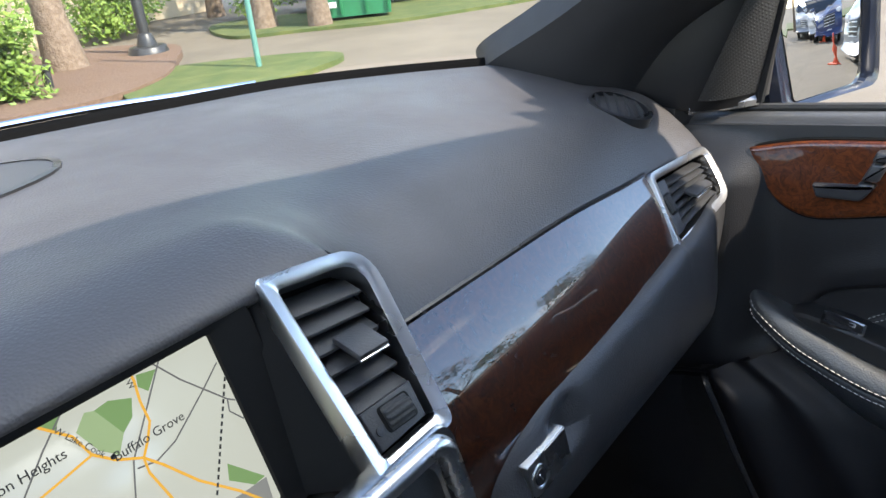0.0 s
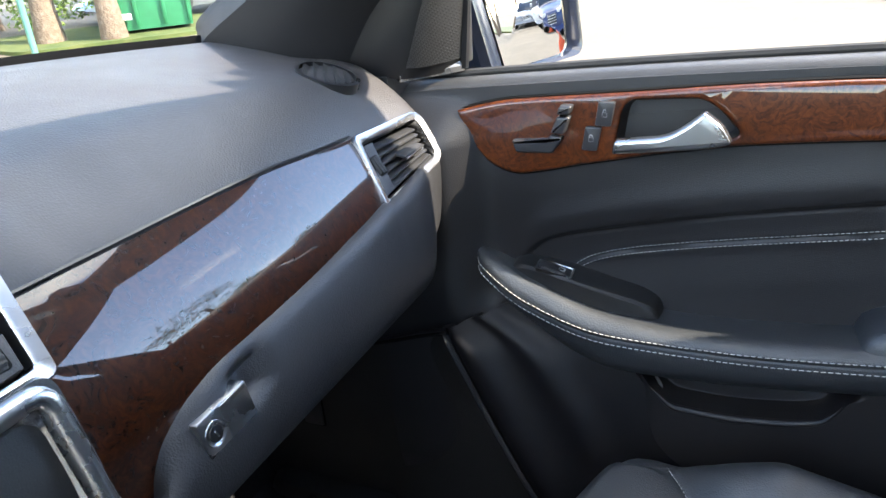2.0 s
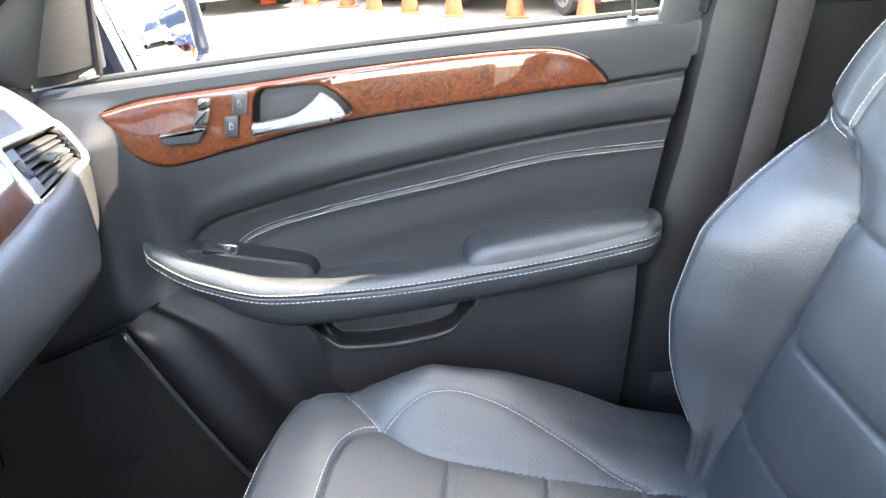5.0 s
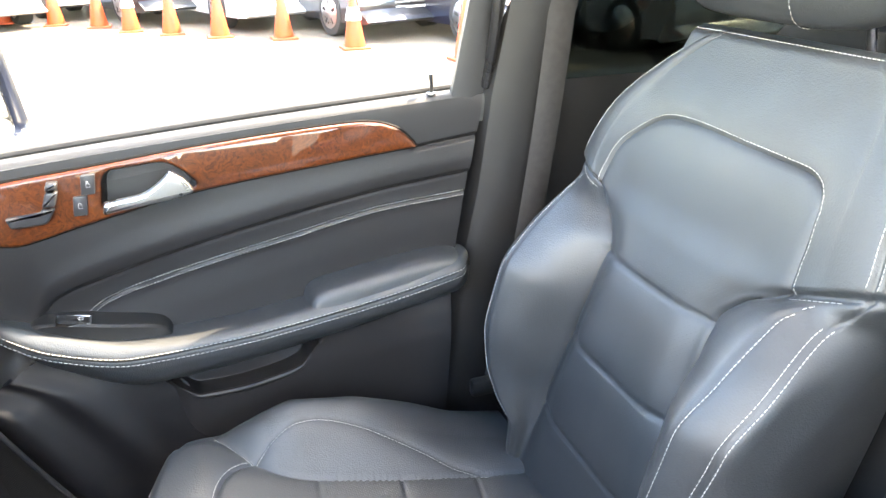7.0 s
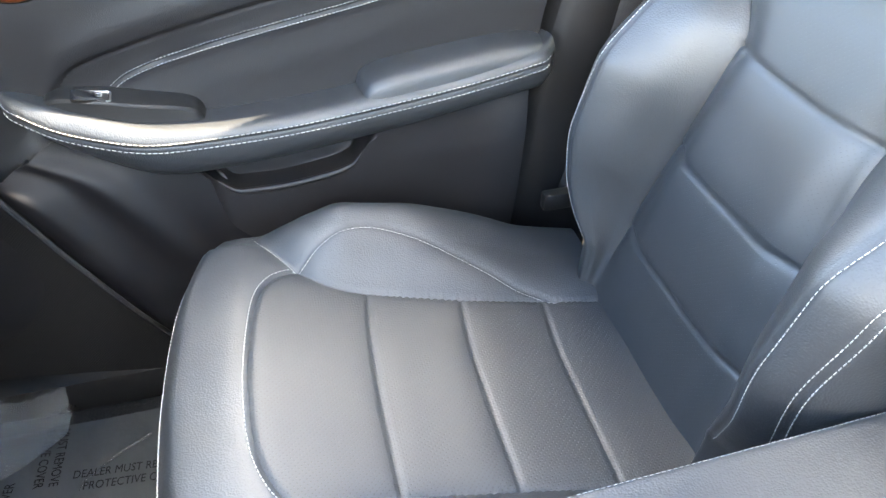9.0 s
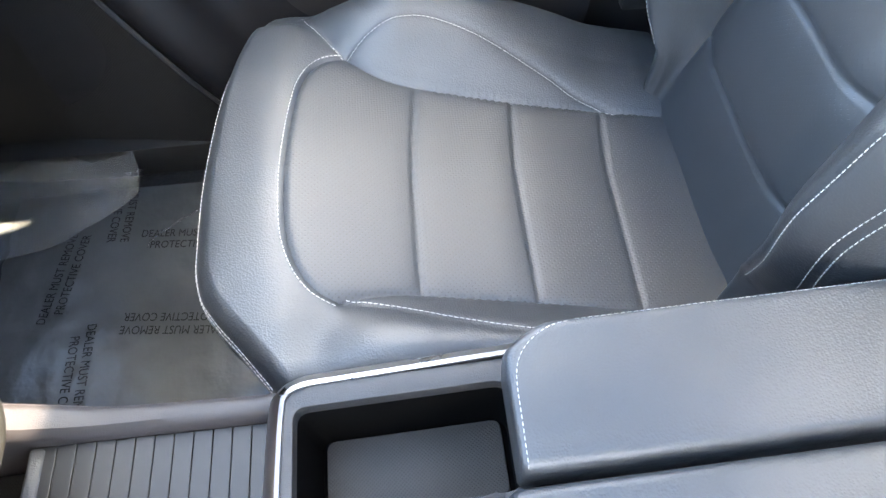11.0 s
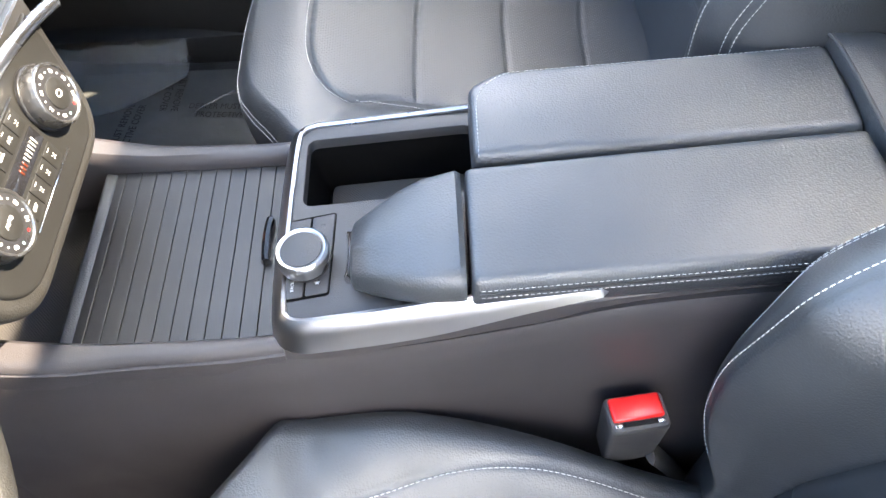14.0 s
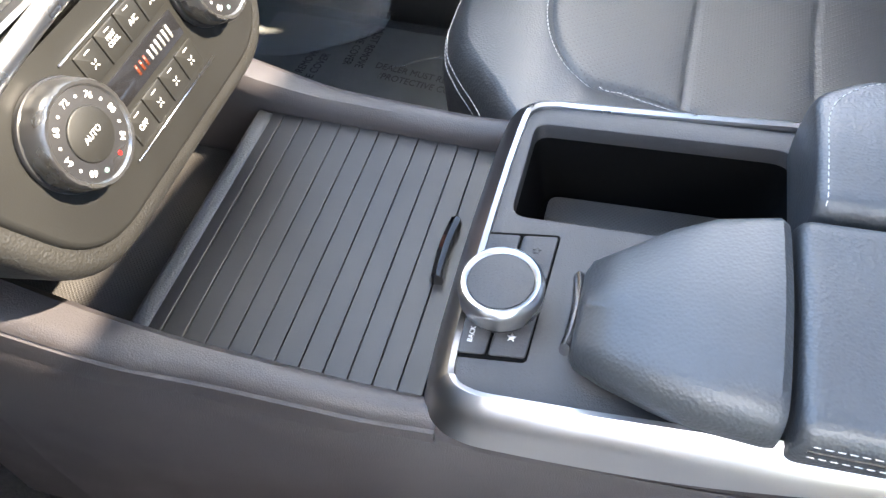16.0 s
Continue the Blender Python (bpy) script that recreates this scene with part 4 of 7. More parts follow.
bm = bmesh.new()
loops = []
for pts in (w_out, grip):
    vs = [bm.verts.new((x, y, 0.009)) for x, y in pts]
    loops.append([bm.edges.new((vs[k], vs[(k + 1) % len(vs)])) for k in range(len(vs))])
bmesh.ops.triangle_fill(bm, edges=loops[0] + loops[1], use_beauty=True, normal=(0, 0, 1))
top_faces = bm.faces[:]
edge_top = [e for e in bm.edges if len(e.link_faces) == 1]
low = bmesh.ops.extrude_edge_only(bm, edges=edge_top)
bmesh.ops.translate(bm, verts=[v for v in low["geom"] if isinstance(v, bmesh.types.BMVert)], vec=(0, 0, -0.016))
bmesh.ops.bevel(bm, geom=[e for e in bm.edges if e.is_valid and all(abs(v.co.z - 0.009) < 1e-9 for v in e.verts) and len(e.link_faces) == 2 and any(abs(f.normal.z) < 0.5 or f.calc_area() == 0 for f in e.link_faces) and not all(f in top_faces for f in e.link_faces)], offset=0.0045, segments=4, affect="EDGES", profile=0.5)
for co_, no_ in [((-0.27 + 0.0102 * k, 0, 0), (1, 0, 0)) for k in range(60)] + [((0, 0.712 + 0.009 * k, 0), (0, 1, 0)) for k in range(13)]:
    bmesh.ops.bisect_plane(bm, geom=bm.verts[:] + bm.edges[:] + bm.faces[:], plane_co=co_, plane_no=no_)
for v in bm.verts:
    v.co.z += trim_lean(v.co.x, v.co.y)
bm.transform(dm)
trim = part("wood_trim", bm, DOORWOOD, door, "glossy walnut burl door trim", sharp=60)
# dark tube that draws the shade round the trim's edge
part("trim_shadow_gap", tube([dm @ Vector((x, y, 0.001 + trim_lean(x, y))) for x, y in w_out + w_out[:1]], 0.0028, 6), HOLLOW, trim)
cup = loft([[(x, y, 0.0078) for x, y in grip], [(x, y, 0.006) for x, y in grip], [((Vector((x, y)) - Vector((-0.035, 0.776))) * 0.9 + Vector((-0.035, 0.776))).to_3d() + Vector((0, 0, -0.007)) for x, y in grip]], caps=False)
cup.faces.new(list(cup.verts)[-len(grip):])
for v in cup.verts:
    v.co.z += trim_lean(v.co.x, v.co.y) - 0.001
cup.transform(dm)
part("handle_cup", cup, HARD, door, "black recessed cup behind the handle")
lever_2d = rounded([(-0.094, 0.751), (-0.005, 0.7615), (0.022, 0.768), (0.011, 0.786), (-0.006, 0.7985), (-0.018, 0.787), (-0.04, 0.7715), (-0.0915, 0.7655)], [0.004, 0.01, 0.006, 0.006, 0.004, 0.012, 0.02, 0.004], 5)
part("door_handle", slab(lever_2d, 0.012, dm @ Matrix.Translation((0, 0, 0.0175)) @ Matrix.Rotation(radians(2), 4, "X"), 0.0042, 4), SILVER, door, "satin chrome door handle")
for k, (z0, z1) in enumerate(((0.772, 0.798), (0.7445, 0.7705))):
    y0, y1 = 0.126 - 0.02 * (1 - k) * 0.4, 0.109 - 0.02 * (1 - k) * 0.4
    q = [(-y0 - 0.006 * k, z0), (-y1 - 0.006 * k, z0), (-y1 + 0.004 - 0.006 * k, z1), (-y0 + 0.004 - 0.006 * k, z1)]
    b_ = part("lock_switch", slab(rounded(q, 0.002), 0.008, dm @ Matrix.Translation((0, 0, 0.0142)), 0.0012), SWITCH, door, "black door lock switch with white padlock sign")
    c = dm @ Matrix.Translation((sum(p[0] for p in q) / 4, sum(p[1] for p in q) / 4, 0.0144)) @ Matrix.Rotation(radians(90), 4, "Z")
    part("padlock_sign", ring([(x * 1.0, y) for x, y in ((-0.003, -0.0025), (0.002, -0.0025), (0.002, 0.0025), (-0.003, 0.0025))], [(x * 0.6 - 0.0002, y * 0.6) for x, y in ((-0.003, -0.0025), (0.002, -0.0025), (0.002, 0.0025), (-0.003, 0.0025))], 0.0004, c, 0.0001), PRINT, b_)
    part("shackle_sign", tube([c @ Vector((0.002 + 0.003 * math.sin(a), 0.0016 * math.cos(a), 0)) for a in np.linspace(0, math.pi * (1 if k else 0.8), 9)], 0.0004, 6), PRINT, b_)
part("seat_switch", slab(rounded([(-0.210, 0.7525), (-0.205, 0.739), (-0.163, 0.7405), (-0.151, 0.7585), (-0.166, 0.7605), (-0.169, 0.7555)], [0.002, 0.003, 0.004, 0.002, 0.003, 0.002]), 0.014, dm @ Matrix.Translation((0, 0, 0.0195)), 0.003, 3), SWITCH, door, "black seat-shaped cushion switch")
part("seat_switch", slab(rounded([(-0.1655, 0.7625), (-0.150, 0.7625), (-0.1435, 0.7815), (-0.158, 0.7815)], 0.003), 0.014, dm @ Matrix.Translation((0, 0, 0.0195)), 0.003, 3), SWITCH, door, "black seat-shaped backrest switch")
part("seat_switch", slab(rounded([(-0.1585, 0.7835), (-0.144, 0.7835), (-0.1415, 0.7935), (-0.1555, 0.7935)], 0.003), 0.014, dm @ Matrix.Translation((0, 0, 0.0195)), 0.003, 3), SWITCH, door, "black seat-shaped headrest switch")

# armrest
arm_seam = curve((-0.41, 0.597), (-0.388, 0.592), (-0.208, 0.566), (-0.028, 0.550), (0.08, 0.548), (0.184, 0.567), (0.245, 0.594), (0.262, 0.602))
arm_low = curve((-0.41, 0.552), (-0.369, 0.547), (-0.149, 0.514), (-0.017, 0.499), (0.072, 0.494), (0.195, 0.543), (0.244, 0.582), (0.262, 0.598))
arm_x = curve((-0.415, 0.70), (-0.39, 0.676), (-0.2, 0.668), (0.0, 0.666), (0.1, 0.668), (0.2, 0.685), (0.25, 0.705), (0.264, 0.73))
arm_top = curve((-0.41, 0.006), (-0.2, 0.004), (0.0, 0.002), (0.1, 0.008), (0.2, 0.012), (0.26, 0.002))


def arm_ring(y):
    xi, zs, zb, up = arm_x(y), arm_seam(y), arm_low(y), arm_top(y)
    xi2 = min(xi + 0.008, 0.74)
    return [(0.752, y, zb + 0.012), (min(xi + 0.03, 0.745), y, zb), (xi2, y, zb + (zs - zb) * 0.22), (xi + 0.001, y, zb + (zs - zb) * 0.6), (xi, y, zs - 0.005), (xi + 0.0012, y, zs - 0.001),
            (xi - 0.0002, y, zs + 0.003), (xi + 0.004, y, zs + 0.008 + up * 0.4), (min(xi + 0.014, 0.744), y, zs + 0.010 + up), (min(xi + 0.03, 0.747), y, zs + 0.009 + up), (0.752, y, zs + 0.003 + up)]


arm_ys = [0.264 - (0.264 + 0.413) * k / 60 for k in range(61)]


def fine(r):
    return spline(r, 3)


arm = part("armrest", loft([fine(arm_ring(y)) for y in arm_ys]), LEATHER, door, "stitched black leather door armrest")
for dz in (0.0035, -0.0075):
    stitches("stitching", [(arm_x(y) - 0.0006, y, arm_seam(y) + dz) for y in np.linspace(0.258, -0.405, 160)], arm, (-1, 0, 0.3), r=0.0006)


def pad_loft(ys, top, xin, xout=0.748, r=0.012):
    rings = []
    n = len(ys)
    for k, y in enumerate(ys):
        e = math.sqrt(max(1 - (2 * k / (n - 1) - 1) ** 10, 0.0))
        z0 = arm_seam(y) - 0.01
        z1 = z0 + (top(y) - z0) * (0.15 + 0.85 * e)
        x0 = xin(y) + 0.01 * (1 - e)
        rings.append(spline([(xout, y, z0), (x0 + 0.002, y, z0), (x0, y, z1 - r * 0.9), (x0 + r * 0.35, y, z1 - r * 0.25), (x0 + r, y, z1), ((x0 + xout) / 2 + 0.008, y, z1 + 0.001), (xout, y, z1)], 3))
    return loft(rings)


part("elbow_pad", pad_loft([-0.15 - 0.262 * k / 30 for k in range(31)], curve((-0.42, 0.612), (-0.38, 0.614), (-0.15, 0.592)), lambda y: arm_x(y) + 0.007, r=0.016), LEATHER, door, "raised black leather elbow pad")
sp = part("switch_pod", pad_loft([0.222 - 0.188 * k / 30 for k in range(31)], curve((0.03, 0.574), (0.1, 0.588), (0.16, 0.600), (0.22, 0.606)), curve((0.03, 0.70), (0.12, 0.698), (0.22, 0.712)), r=0.008), HARD, door, "black window switch pod")
wm = frame_of((0.714, 0.16, 0.6015), (0.05, -1, -0.20), (1, 0, 0.12))
part("switch_frame", ring(rounded([(-0.022, -0.01), (0.022, -0.01), (0.022, 0.01), (-0.022, 0.01)], 0.003), rounded([(-0.0195, -0.008), (0.0195, -0.008), (0.0195, 0.008), (-0.0195, 0.008)], 0.002), 0.004, wm @ Matrix.Translation((0, 0, 0.0015)), 0.0006), SILVER, sp)
ws = part("window_switch", slab(rounded([(-0.019, -0.0078), (0.019, -0.0078), (0.019, 0.0078), (-0.019, 0.0078)], 0.002), 0.008, wm @ Matrix.Translation((0, 0, 0.003)) @ Matrix.Rotation(radians(7), 4, "Y"), 0.0015), BLACK, sp, "black window switch with white sign")
part("window_sign", ring([(-0.003, -0.003), (0.004, -0.003), (0.004, 0.003), (-0.003, 0.003)], [(-0.002, -0.002), (0.003, -0.002), (0.003, 0.002), (-0.002, 0.002)], 0.0003, wm @ Matrix.Translation((0.008, 0, 0.0025)), 0.0001), PRINT, ws)

# map pocket, its lip, and the lower speaker panel
part("pocket_lip", tube([(0.6905, y, lip_z(y)) for y in np.linspace(-0.152, 0.042, 40)], lambda t: 0.0046 * (1 - 0.95 * abs(2 * t - 1) ** 6), 10), DOORSKIN, door, "rounded rim of the map pocket")


fore = spline([(0.690, 0.302, 0.508), (0.674, 0.290, 0.498), (0.671, 0.268, 0.455), (0.669, 0.237, 0.392), (0.664, 0.18, 0.29), (0.66, 0.12, 0.2), (0.66, 0.09, 0.14)], 8)
aft = spline([(0.712, 0.20, 0.56), (0.702, 0.09, 0.51), (0.697, 0.045, 0.47), (0.695, 0.005, 0.42), (0.695, -0.03, 0.36), (0.69, -0.06, 0.27), (0.69, -0.07, 0.16)], 8)


LOWTRIM = material("lower_door_plastic", (0.0065, 0.0065, 0.0078), 0.5, spec=0.3, grain=("noise", 0.0012, 0.0003), tone=(0.009, 0.009, 0.0105), tone_scale=9, dapple=0.08)


def kick_at(u, v):
    k = round(v * 48)
    p = fore[k].lerp(aft[k], u)
    return (p.x - 0.011 * math.exp(-((u - 0.16) / 0.11) ** 2) - 0.009 * math.exp(-((u - 0.52) / 0.1) ** 2) + 0.012 * max(0.08 - u, 0) / 0.08, p.y, p.z)


part("lower_panel", sheet(kick_at, 30, 48, 0.012, out=(-1, 0, 0)), LOWTRIM, door, "black lower door panel")
ahead = spline([(0.712, 0.412, 0.425), (0.712, 0.415, 0.37), (0.71, 0.42, 0.3), (0.705, 0.42, 0.2), (0.70, 0.42, 0.14)], 12)
g = part("speaker_grille", sheet(lambda u, v: tuple(fore[round(v * 48)].lerp(ahead[round(v * 48)], u) + Vector((0.02 * smooth(u, 0, 0.06), 0, 0))), 24, 48, 0.006, out=(-1, 0, 0)), MESHY, door, "perforated black speaker grille")
part("grille_edge", tube(fore[4:36], 0.0016, 8), LOWTRIM, g)
brow = spline([(0.683, 0.292, 0.513), (0.69, 0.335, 0.497), (0.7, 0.385, 0.474), (0.71, 0.43, 0.455)], 8)
part("grille_brow", tube(brow, 0.0028, 8), LOWTRIM, g, "thin edge over the speaker grille")
# dark tube standing in for the shade under the brow
part("brow_gap_shade", tube([p + Vector((-0.001, -0.001, -0.005)) for p in brow], 0.0026, 8), HOLLOW, g)
part("lock_pin", tube([(0.757, -0.376, 0.845), (0.757, -0.376, 0.87), (0.757, -0.375, 0.884)], lambda t: 0.0028 if t < 0.6 else 0.0036, 10), BLACK, door, "black lock pin")
part("pin_collar", disc(0.0075, 0.004, Matrix.Translation((0.757, -0.376, belt_z(-0.376) + 0.0005))), CHROME, door)
part("outer_skin", loft([[(0.80, y, -0.15), (0.785, y, 0.2), (0.79, y, belt_z(y) - 0.02), (0.80, y, belt_z(y) - 0.01), (0.86, y, belt_z(y) - 0.06), (0.9, y, 0.3), (0.86, y, -0.18)] for y in (0.45, 0.2, -0.1, -0.44)]), BODY, door)

# sail panel with tweeter and outside mirror
sail_p = [Vector(p) for p in ((0.728, 0.45, 0.828), (0.7255, 0.342, 0.817), (0.775, 0.286, 0.822), (0.735, 0.25, 1.02), (0.70, 0.262, 1.05), (0.716, 0.37, 0.925))]
sail_foot = spline([sail_p[0], sail_p[1], sail_p[2]], 10)
sail_head = [sail_p[4].lerp(sail_p[3], k / 20) for k in range(21)]
sail = part("sail_panel", sheet(lambda u, v: tuple(sail_foot[round(u * 20)].lerp(sail_head[round(u * 20)], v) + Vector((-0.008, -0.004, 0)) * math.sin(math.pi * v) * math.sin(math.pi * u)), 20, 20, 0.012, out=(-1, -0.5, 0)), SAIL, door, "black tweeter cover with a perforated rear half")
part("tweeter_mesh", sheet(lambda u, v: tuple(sail_foot[10 + round(u * 9)].lerp(sail_head[10 + round(u * 9)], 0.06 + 0.92 * v) + Vector((-0.008, -0.004, 0)) * math.sin(math.pi * (0.06 + 0.92 * v)) * math.sin(math.pi * (0.5 + 0.45 * round(u * 9) / 9)) + Vector((-0.0016, -0.001, 0))), 9, 20, 0.001, out=(-1, -0.5, 0)), MESHY, sail, "fine black mesh")
part("sail_strip", loft([[p + Vector((-0.002, -0.0015, 0.009)), p + Vector((-0.004, -0.003, 0.003)), p + Vector((-0.002, -0.0015, -0.004)), p + Vector((0.01, 0.01, -0.004)), p + Vector((0.01, 0.01, 0.010))] for p in (sail_p[1] + Vector((0.002, 0.006, 0)), sail_p[1].lerp(sail_p[2], 0.5), sail_p[2])]), SILVER, sail, "satin silver strip with plain lettering bars")
part("sail_edge", tube([sail_p[2], sail_p[3], sail_p[4]], 0.006, 8), BLACK, sail)
mm = frame_of((0.924, 0.277, 0.876), (0.156, -0.064, 0.0), (0.0, 0.104, 1))
glass_2d = rounded([(-0.034, -0.083), (0.101, -0.083), (0.094, 0.09), (-0.08, 0.09)], [0.008, 0.02, 0.02, 0.02], 6)
case_2d = rounded([(-0.073, -0.092), (0.132, -0.09), (0.118, 0.106), (-0.122, 0.106)], [0.018, 0.022, 0.022, 0.022], 6)
GLOSSCASE = material("mirror_housing_paint", (0.008, 0.011, 0.019), 0.16, spec=0.45, tone=(0.011, 0.014, 0.024))
rings = [[(x, y, 0.004) for x, y in glass_2d], [(g[0] * 0.8 + c[0] * 0.2, g[1] * 0.8 + c[1] * 0.2, 0.012) for g, c in zip(glass_2d, case_2d)], [(g[0] * 0.25 + c[0] * 0.75, g[1] * 0.25 + c[1] * 0.75, 0.016) for g, c in zip(glass_2d, case_2d)], [(x, y, 0.008) for x, y in case_2d], [(x * 1.02, y * 1.02, -0.01) for x, y in case_2d], [(x * 0.98, y * 0.98, -0.05) for x, y in case_2d], [(x * 0.75, y * 0.75, -0.095) for x, y in case_2d], [(x * 0.3, y * 0.3, -0.115) for x, y in case_2d]]
bm = loft(rings, caps=False)
bm.faces.new(list(bm.verts)[-len(case_2d):])
bm.transform(mm)
case = part("mirror_housing", bm, GLOSSCASE, door, "dark blue outside mirror housing")
bm = loft([[(x * k, y * k, 0.005 - ((x * k) ** 2 + (y * k) ** 2) / 2.6 + 0.006) for x, y in glass_2d] for k in (1.0, 0.85, 0.7, 0.55, 0.4, 0.25, 0.1, 0.01)], caps=False)
bm.transform(mm)
part("mirror_glass", bm, MIRROR, case, "slightly convex mirror glass")
part("mirror_foot", loft([[(0.79, 0.30 + a, 0.815 + b), (0.79, 0.25 + a, 0.815 + b)] + [(0.88, 0.26 + a, 0.80 + b), (0.88, 0.31 + a, 0.80 + b)] for a, b in ((0, -0.035), (0, -0.008))]), BLACK, case)


# ---- seats ----
def near(lines, a, b):
    """Least distance from each (a, b) to any of the lines."""
    pts = np.array([(p.x, p.y) for ln in lines for p in ln])
    out = np.empty(len(a))
    for s in range(0, len(a), 4000):
        d = (a[s:s + 4000, None] - pts[:, 0]) ** 2 + (b[s:s + 4000, None] - pts[:, 1]) ** 2
        out[s:s + 4000] = np.sqrt(d.min(1))
    return out


def inside(poly, x, y):
    c = np.zeros(len(x), bool)
    n = len(poly)
    for i in range(n):
        (x1, y1), (x2, y2) = poly[i], poly[(i + 1) % n]
        cross = ((y1 > y) != (y2 > y)) & (x < (x2 - x1) * (y - y1) / ((y2 - y1) or 1e-9) + x1)
        c ^= cross
    return c


def two(parts, verts, faces, poly, q, h, mats, parent, names, labels):
    """Splits a grid into the pieces inside and outside an outline."""
    fc = np.array(faces)
    isin = inside(poly, q[fc].mean(1), h[fc].mean(1))
    for flag, m, nm, lb in zip((True, False), mats, names, labels):
        sel = fc[isin == flag]
        used, inv = np.unique(sel, return_inverse=True)
        me = bpy.data.meshes.new(nm)
        me.from_pydata([tuple(v) for v in verts[used]], [], inv.reshape(-1, 4).tolist())
        me.update()
        parts.append(link(nm, me, m, parent, lb))


def snap(faces, poly, a, b, lines):
    """Moves the grid points where an outline's inside meets its outside onto the outline."""
    fc = np.array(faces)
    isin = inside(poly, a[fc].mean(1), b[fc].mean(1))
    shared = np.intersect1d(fc[isin], fc[~isin])
    pts = np.array([(p.x, p.y) for ln in lines for p in spline(ln, 3)])
    for k in shared:
        d = (pts[:, 0] - a[k]) ** 2 + (pts[:, 1] - b[k]) ** 2
        j = int(d.argmin())
        if d[j] < 0.006 ** 2:
            a[k], b[k] = pts[j]


def grid_faces(nu, nv, flip):
    f = []
    for i in range(nu - 1):
        for j in range(nv - 1):
            q = (i * nv + j, (i + 1) * nv + j, (i + 1) * nv + j + 1, i * nv + j + 1)
            f.append(q[::-1] if flip else q)
    return f


def flatline(pts, per=14):
    return spline([(a, b, 0) for a, b in pts], per)


def make_seat(sx, label, group):
    cx = 0.377
    st_ = thing("car_seat", (sx * cx, -0.2, 0.1), label, "car seat", group)

    # the driver's cushion narrows towards the buckle and sits further forward
    narrow = curve((-0.45, 0.075), (-0.4, 0.07), (-0.285, 0.052), (-0.185, 0.024), (-0.1, 0.006), (-0.035, 0.0), (0.12, 0.0))

    def plan(a, b):
        if sx < 0:
            b += 0.03 * smooth(b, -0.4, 0.0)
            a += narrow(b) * smooth(-a, 0.0, 0.22)
        return sx * (cx + a), b

    # cushion: a broad front roll, two raised side rolls and a fluted middle
    z0 = curve((-0.46, 0.35), (-0.34, 0.372), (-0.23, 0.396), (-0.12, 0.413), (-0.02, 0.436), (0.03, 0.446), (0.08, 0.441), (0.12, 0.43))
    nose = curve((-0.27, 0.012), (-0.245, 0.027), (-0.22, 0.045), (-0.19, 0.068), (-0.16, 0.092), (-0.128, 0.111), (-0.09, 0.119), (-0.025, 0.12), (0.05, 0.116), (0.125, 0.107), (0.208, 0.083), (0.247, 0.055), (0.27, 0.016))
    roll = curve((-0.43, 0.01), (-0.35, 0.016), (-0.3, 0.029), (-0.24, 0.043), (-0.18, 0.053), (-0.11, 0.055), (-0.068, 0.037), (-0.03, 0.013), (0.0, -0.004), (0.03, -0.008))
    front = flatline([(-0.16, -0.027), (-0.145, -0.004), (-0.116, 0.013), (-0.075, 0.0225), (-0.012, 0.024), (0.06, 0.018), (0.12, 0.007), (0.154, -0.012), (0.168, -0.04)])
    left = flatline([(-0.16, -0.027), (-0.152, -0.06), (-0.151, -0.1), (-0.162, -0.212), (-0.171, -0.318), (-0.175, -0.43)])
    right = flatline([(0.168, -0.04), (0.143, -0.072), (0.127, -0.118), (0.105, -0.226), (0.1, -0.335), (0.095, -0.43)])
    edge_r = curve(*[(y, q) for q, y in ((0.095, -0.43), (0.1, -0.335), (0.105, -0.226), (0.127, -0.118), (0.143, -0.072), (0.168, -0.04), (0.2, -0.01), (0.215, 0.02))])
    edge_l = curve(*[(y, q) for q, y in ((0.175, -0.43), (0.171, -0.318), (0.162, -0.212), (0.151, -0.1), (0.152, -0.06), (0.16, -0.027), (0.18, 0.02))])
    flutes = [flatline([(a, y0), (0.0, (y0 + y1) / 2 + 0.004), (b, y1)], 30) for a, y0, b, y1 in ((-0.151, -0.102, 0.127, -0.118), (-0.162, -0.214, 0.1045, -0.228), (-0.171, -0.317, 0.1, -0.334))]
    wing = flatline([(0.168, -0.04), (0.186, -0.068), (0.197, -0.1), (0.199, -0.146), (0.176, -0.208), (0.141, -0.272), (0.116, -0.31), (0.1, -0.352)])
    tick = flatline([(0.168, -0.04), (0.204, -0.015), (0.238, 0.008)])
    lwing = flatline([(-0.16, -0.03), (-0.172, -0.075), (-0.194, -0.135), (-0.21, -0.205), (-0.213, -0.3), (-0.2, -0.345), (-0.175, -0.37)])
    qs = [(-0.215, 0.24), (-0.236, 0.17), (-0.248, 0.10), (-0.25, 0.06), (-0.247, 0.03), (-0.24, 0.012), (-0.23, 0.003)]
    qs += [(-0.22 + 0.45 * k / 122, 0) for k in range(123)]
    qs += [(0.239, 0.003), (0.25, 0.011), (0.259, 0.03), (0.264, 0.06), (0.264, 0.10), (0.255, 0.17), (0.235, 0.24)]
    ys = [(0.062, 0.26), (0.078, 0.20), (0.092, 0.13), (0.1, 0.075), (0.102, 0.045), (0.098, 0.02), (0.089, 0.006)]
    ys += [(0.08 - 0.51 * k / 170, 0) for k in range(171)]
    q = np.array([a for a, _ in qs for _ in ys])
    y = np.array([b + (nose(a) - 0.102) * smooth(b, -0.13, 0.06) for a, _ in qs for b, _ in ys])
    dr = np.array([max(a, b) + 0.25 * min(a, b) for _, a in qs for _, b in ys])
    smv = np.vectorize(smooth)
    faces = grid_faces(len(qs), len(ys), sx < 0)
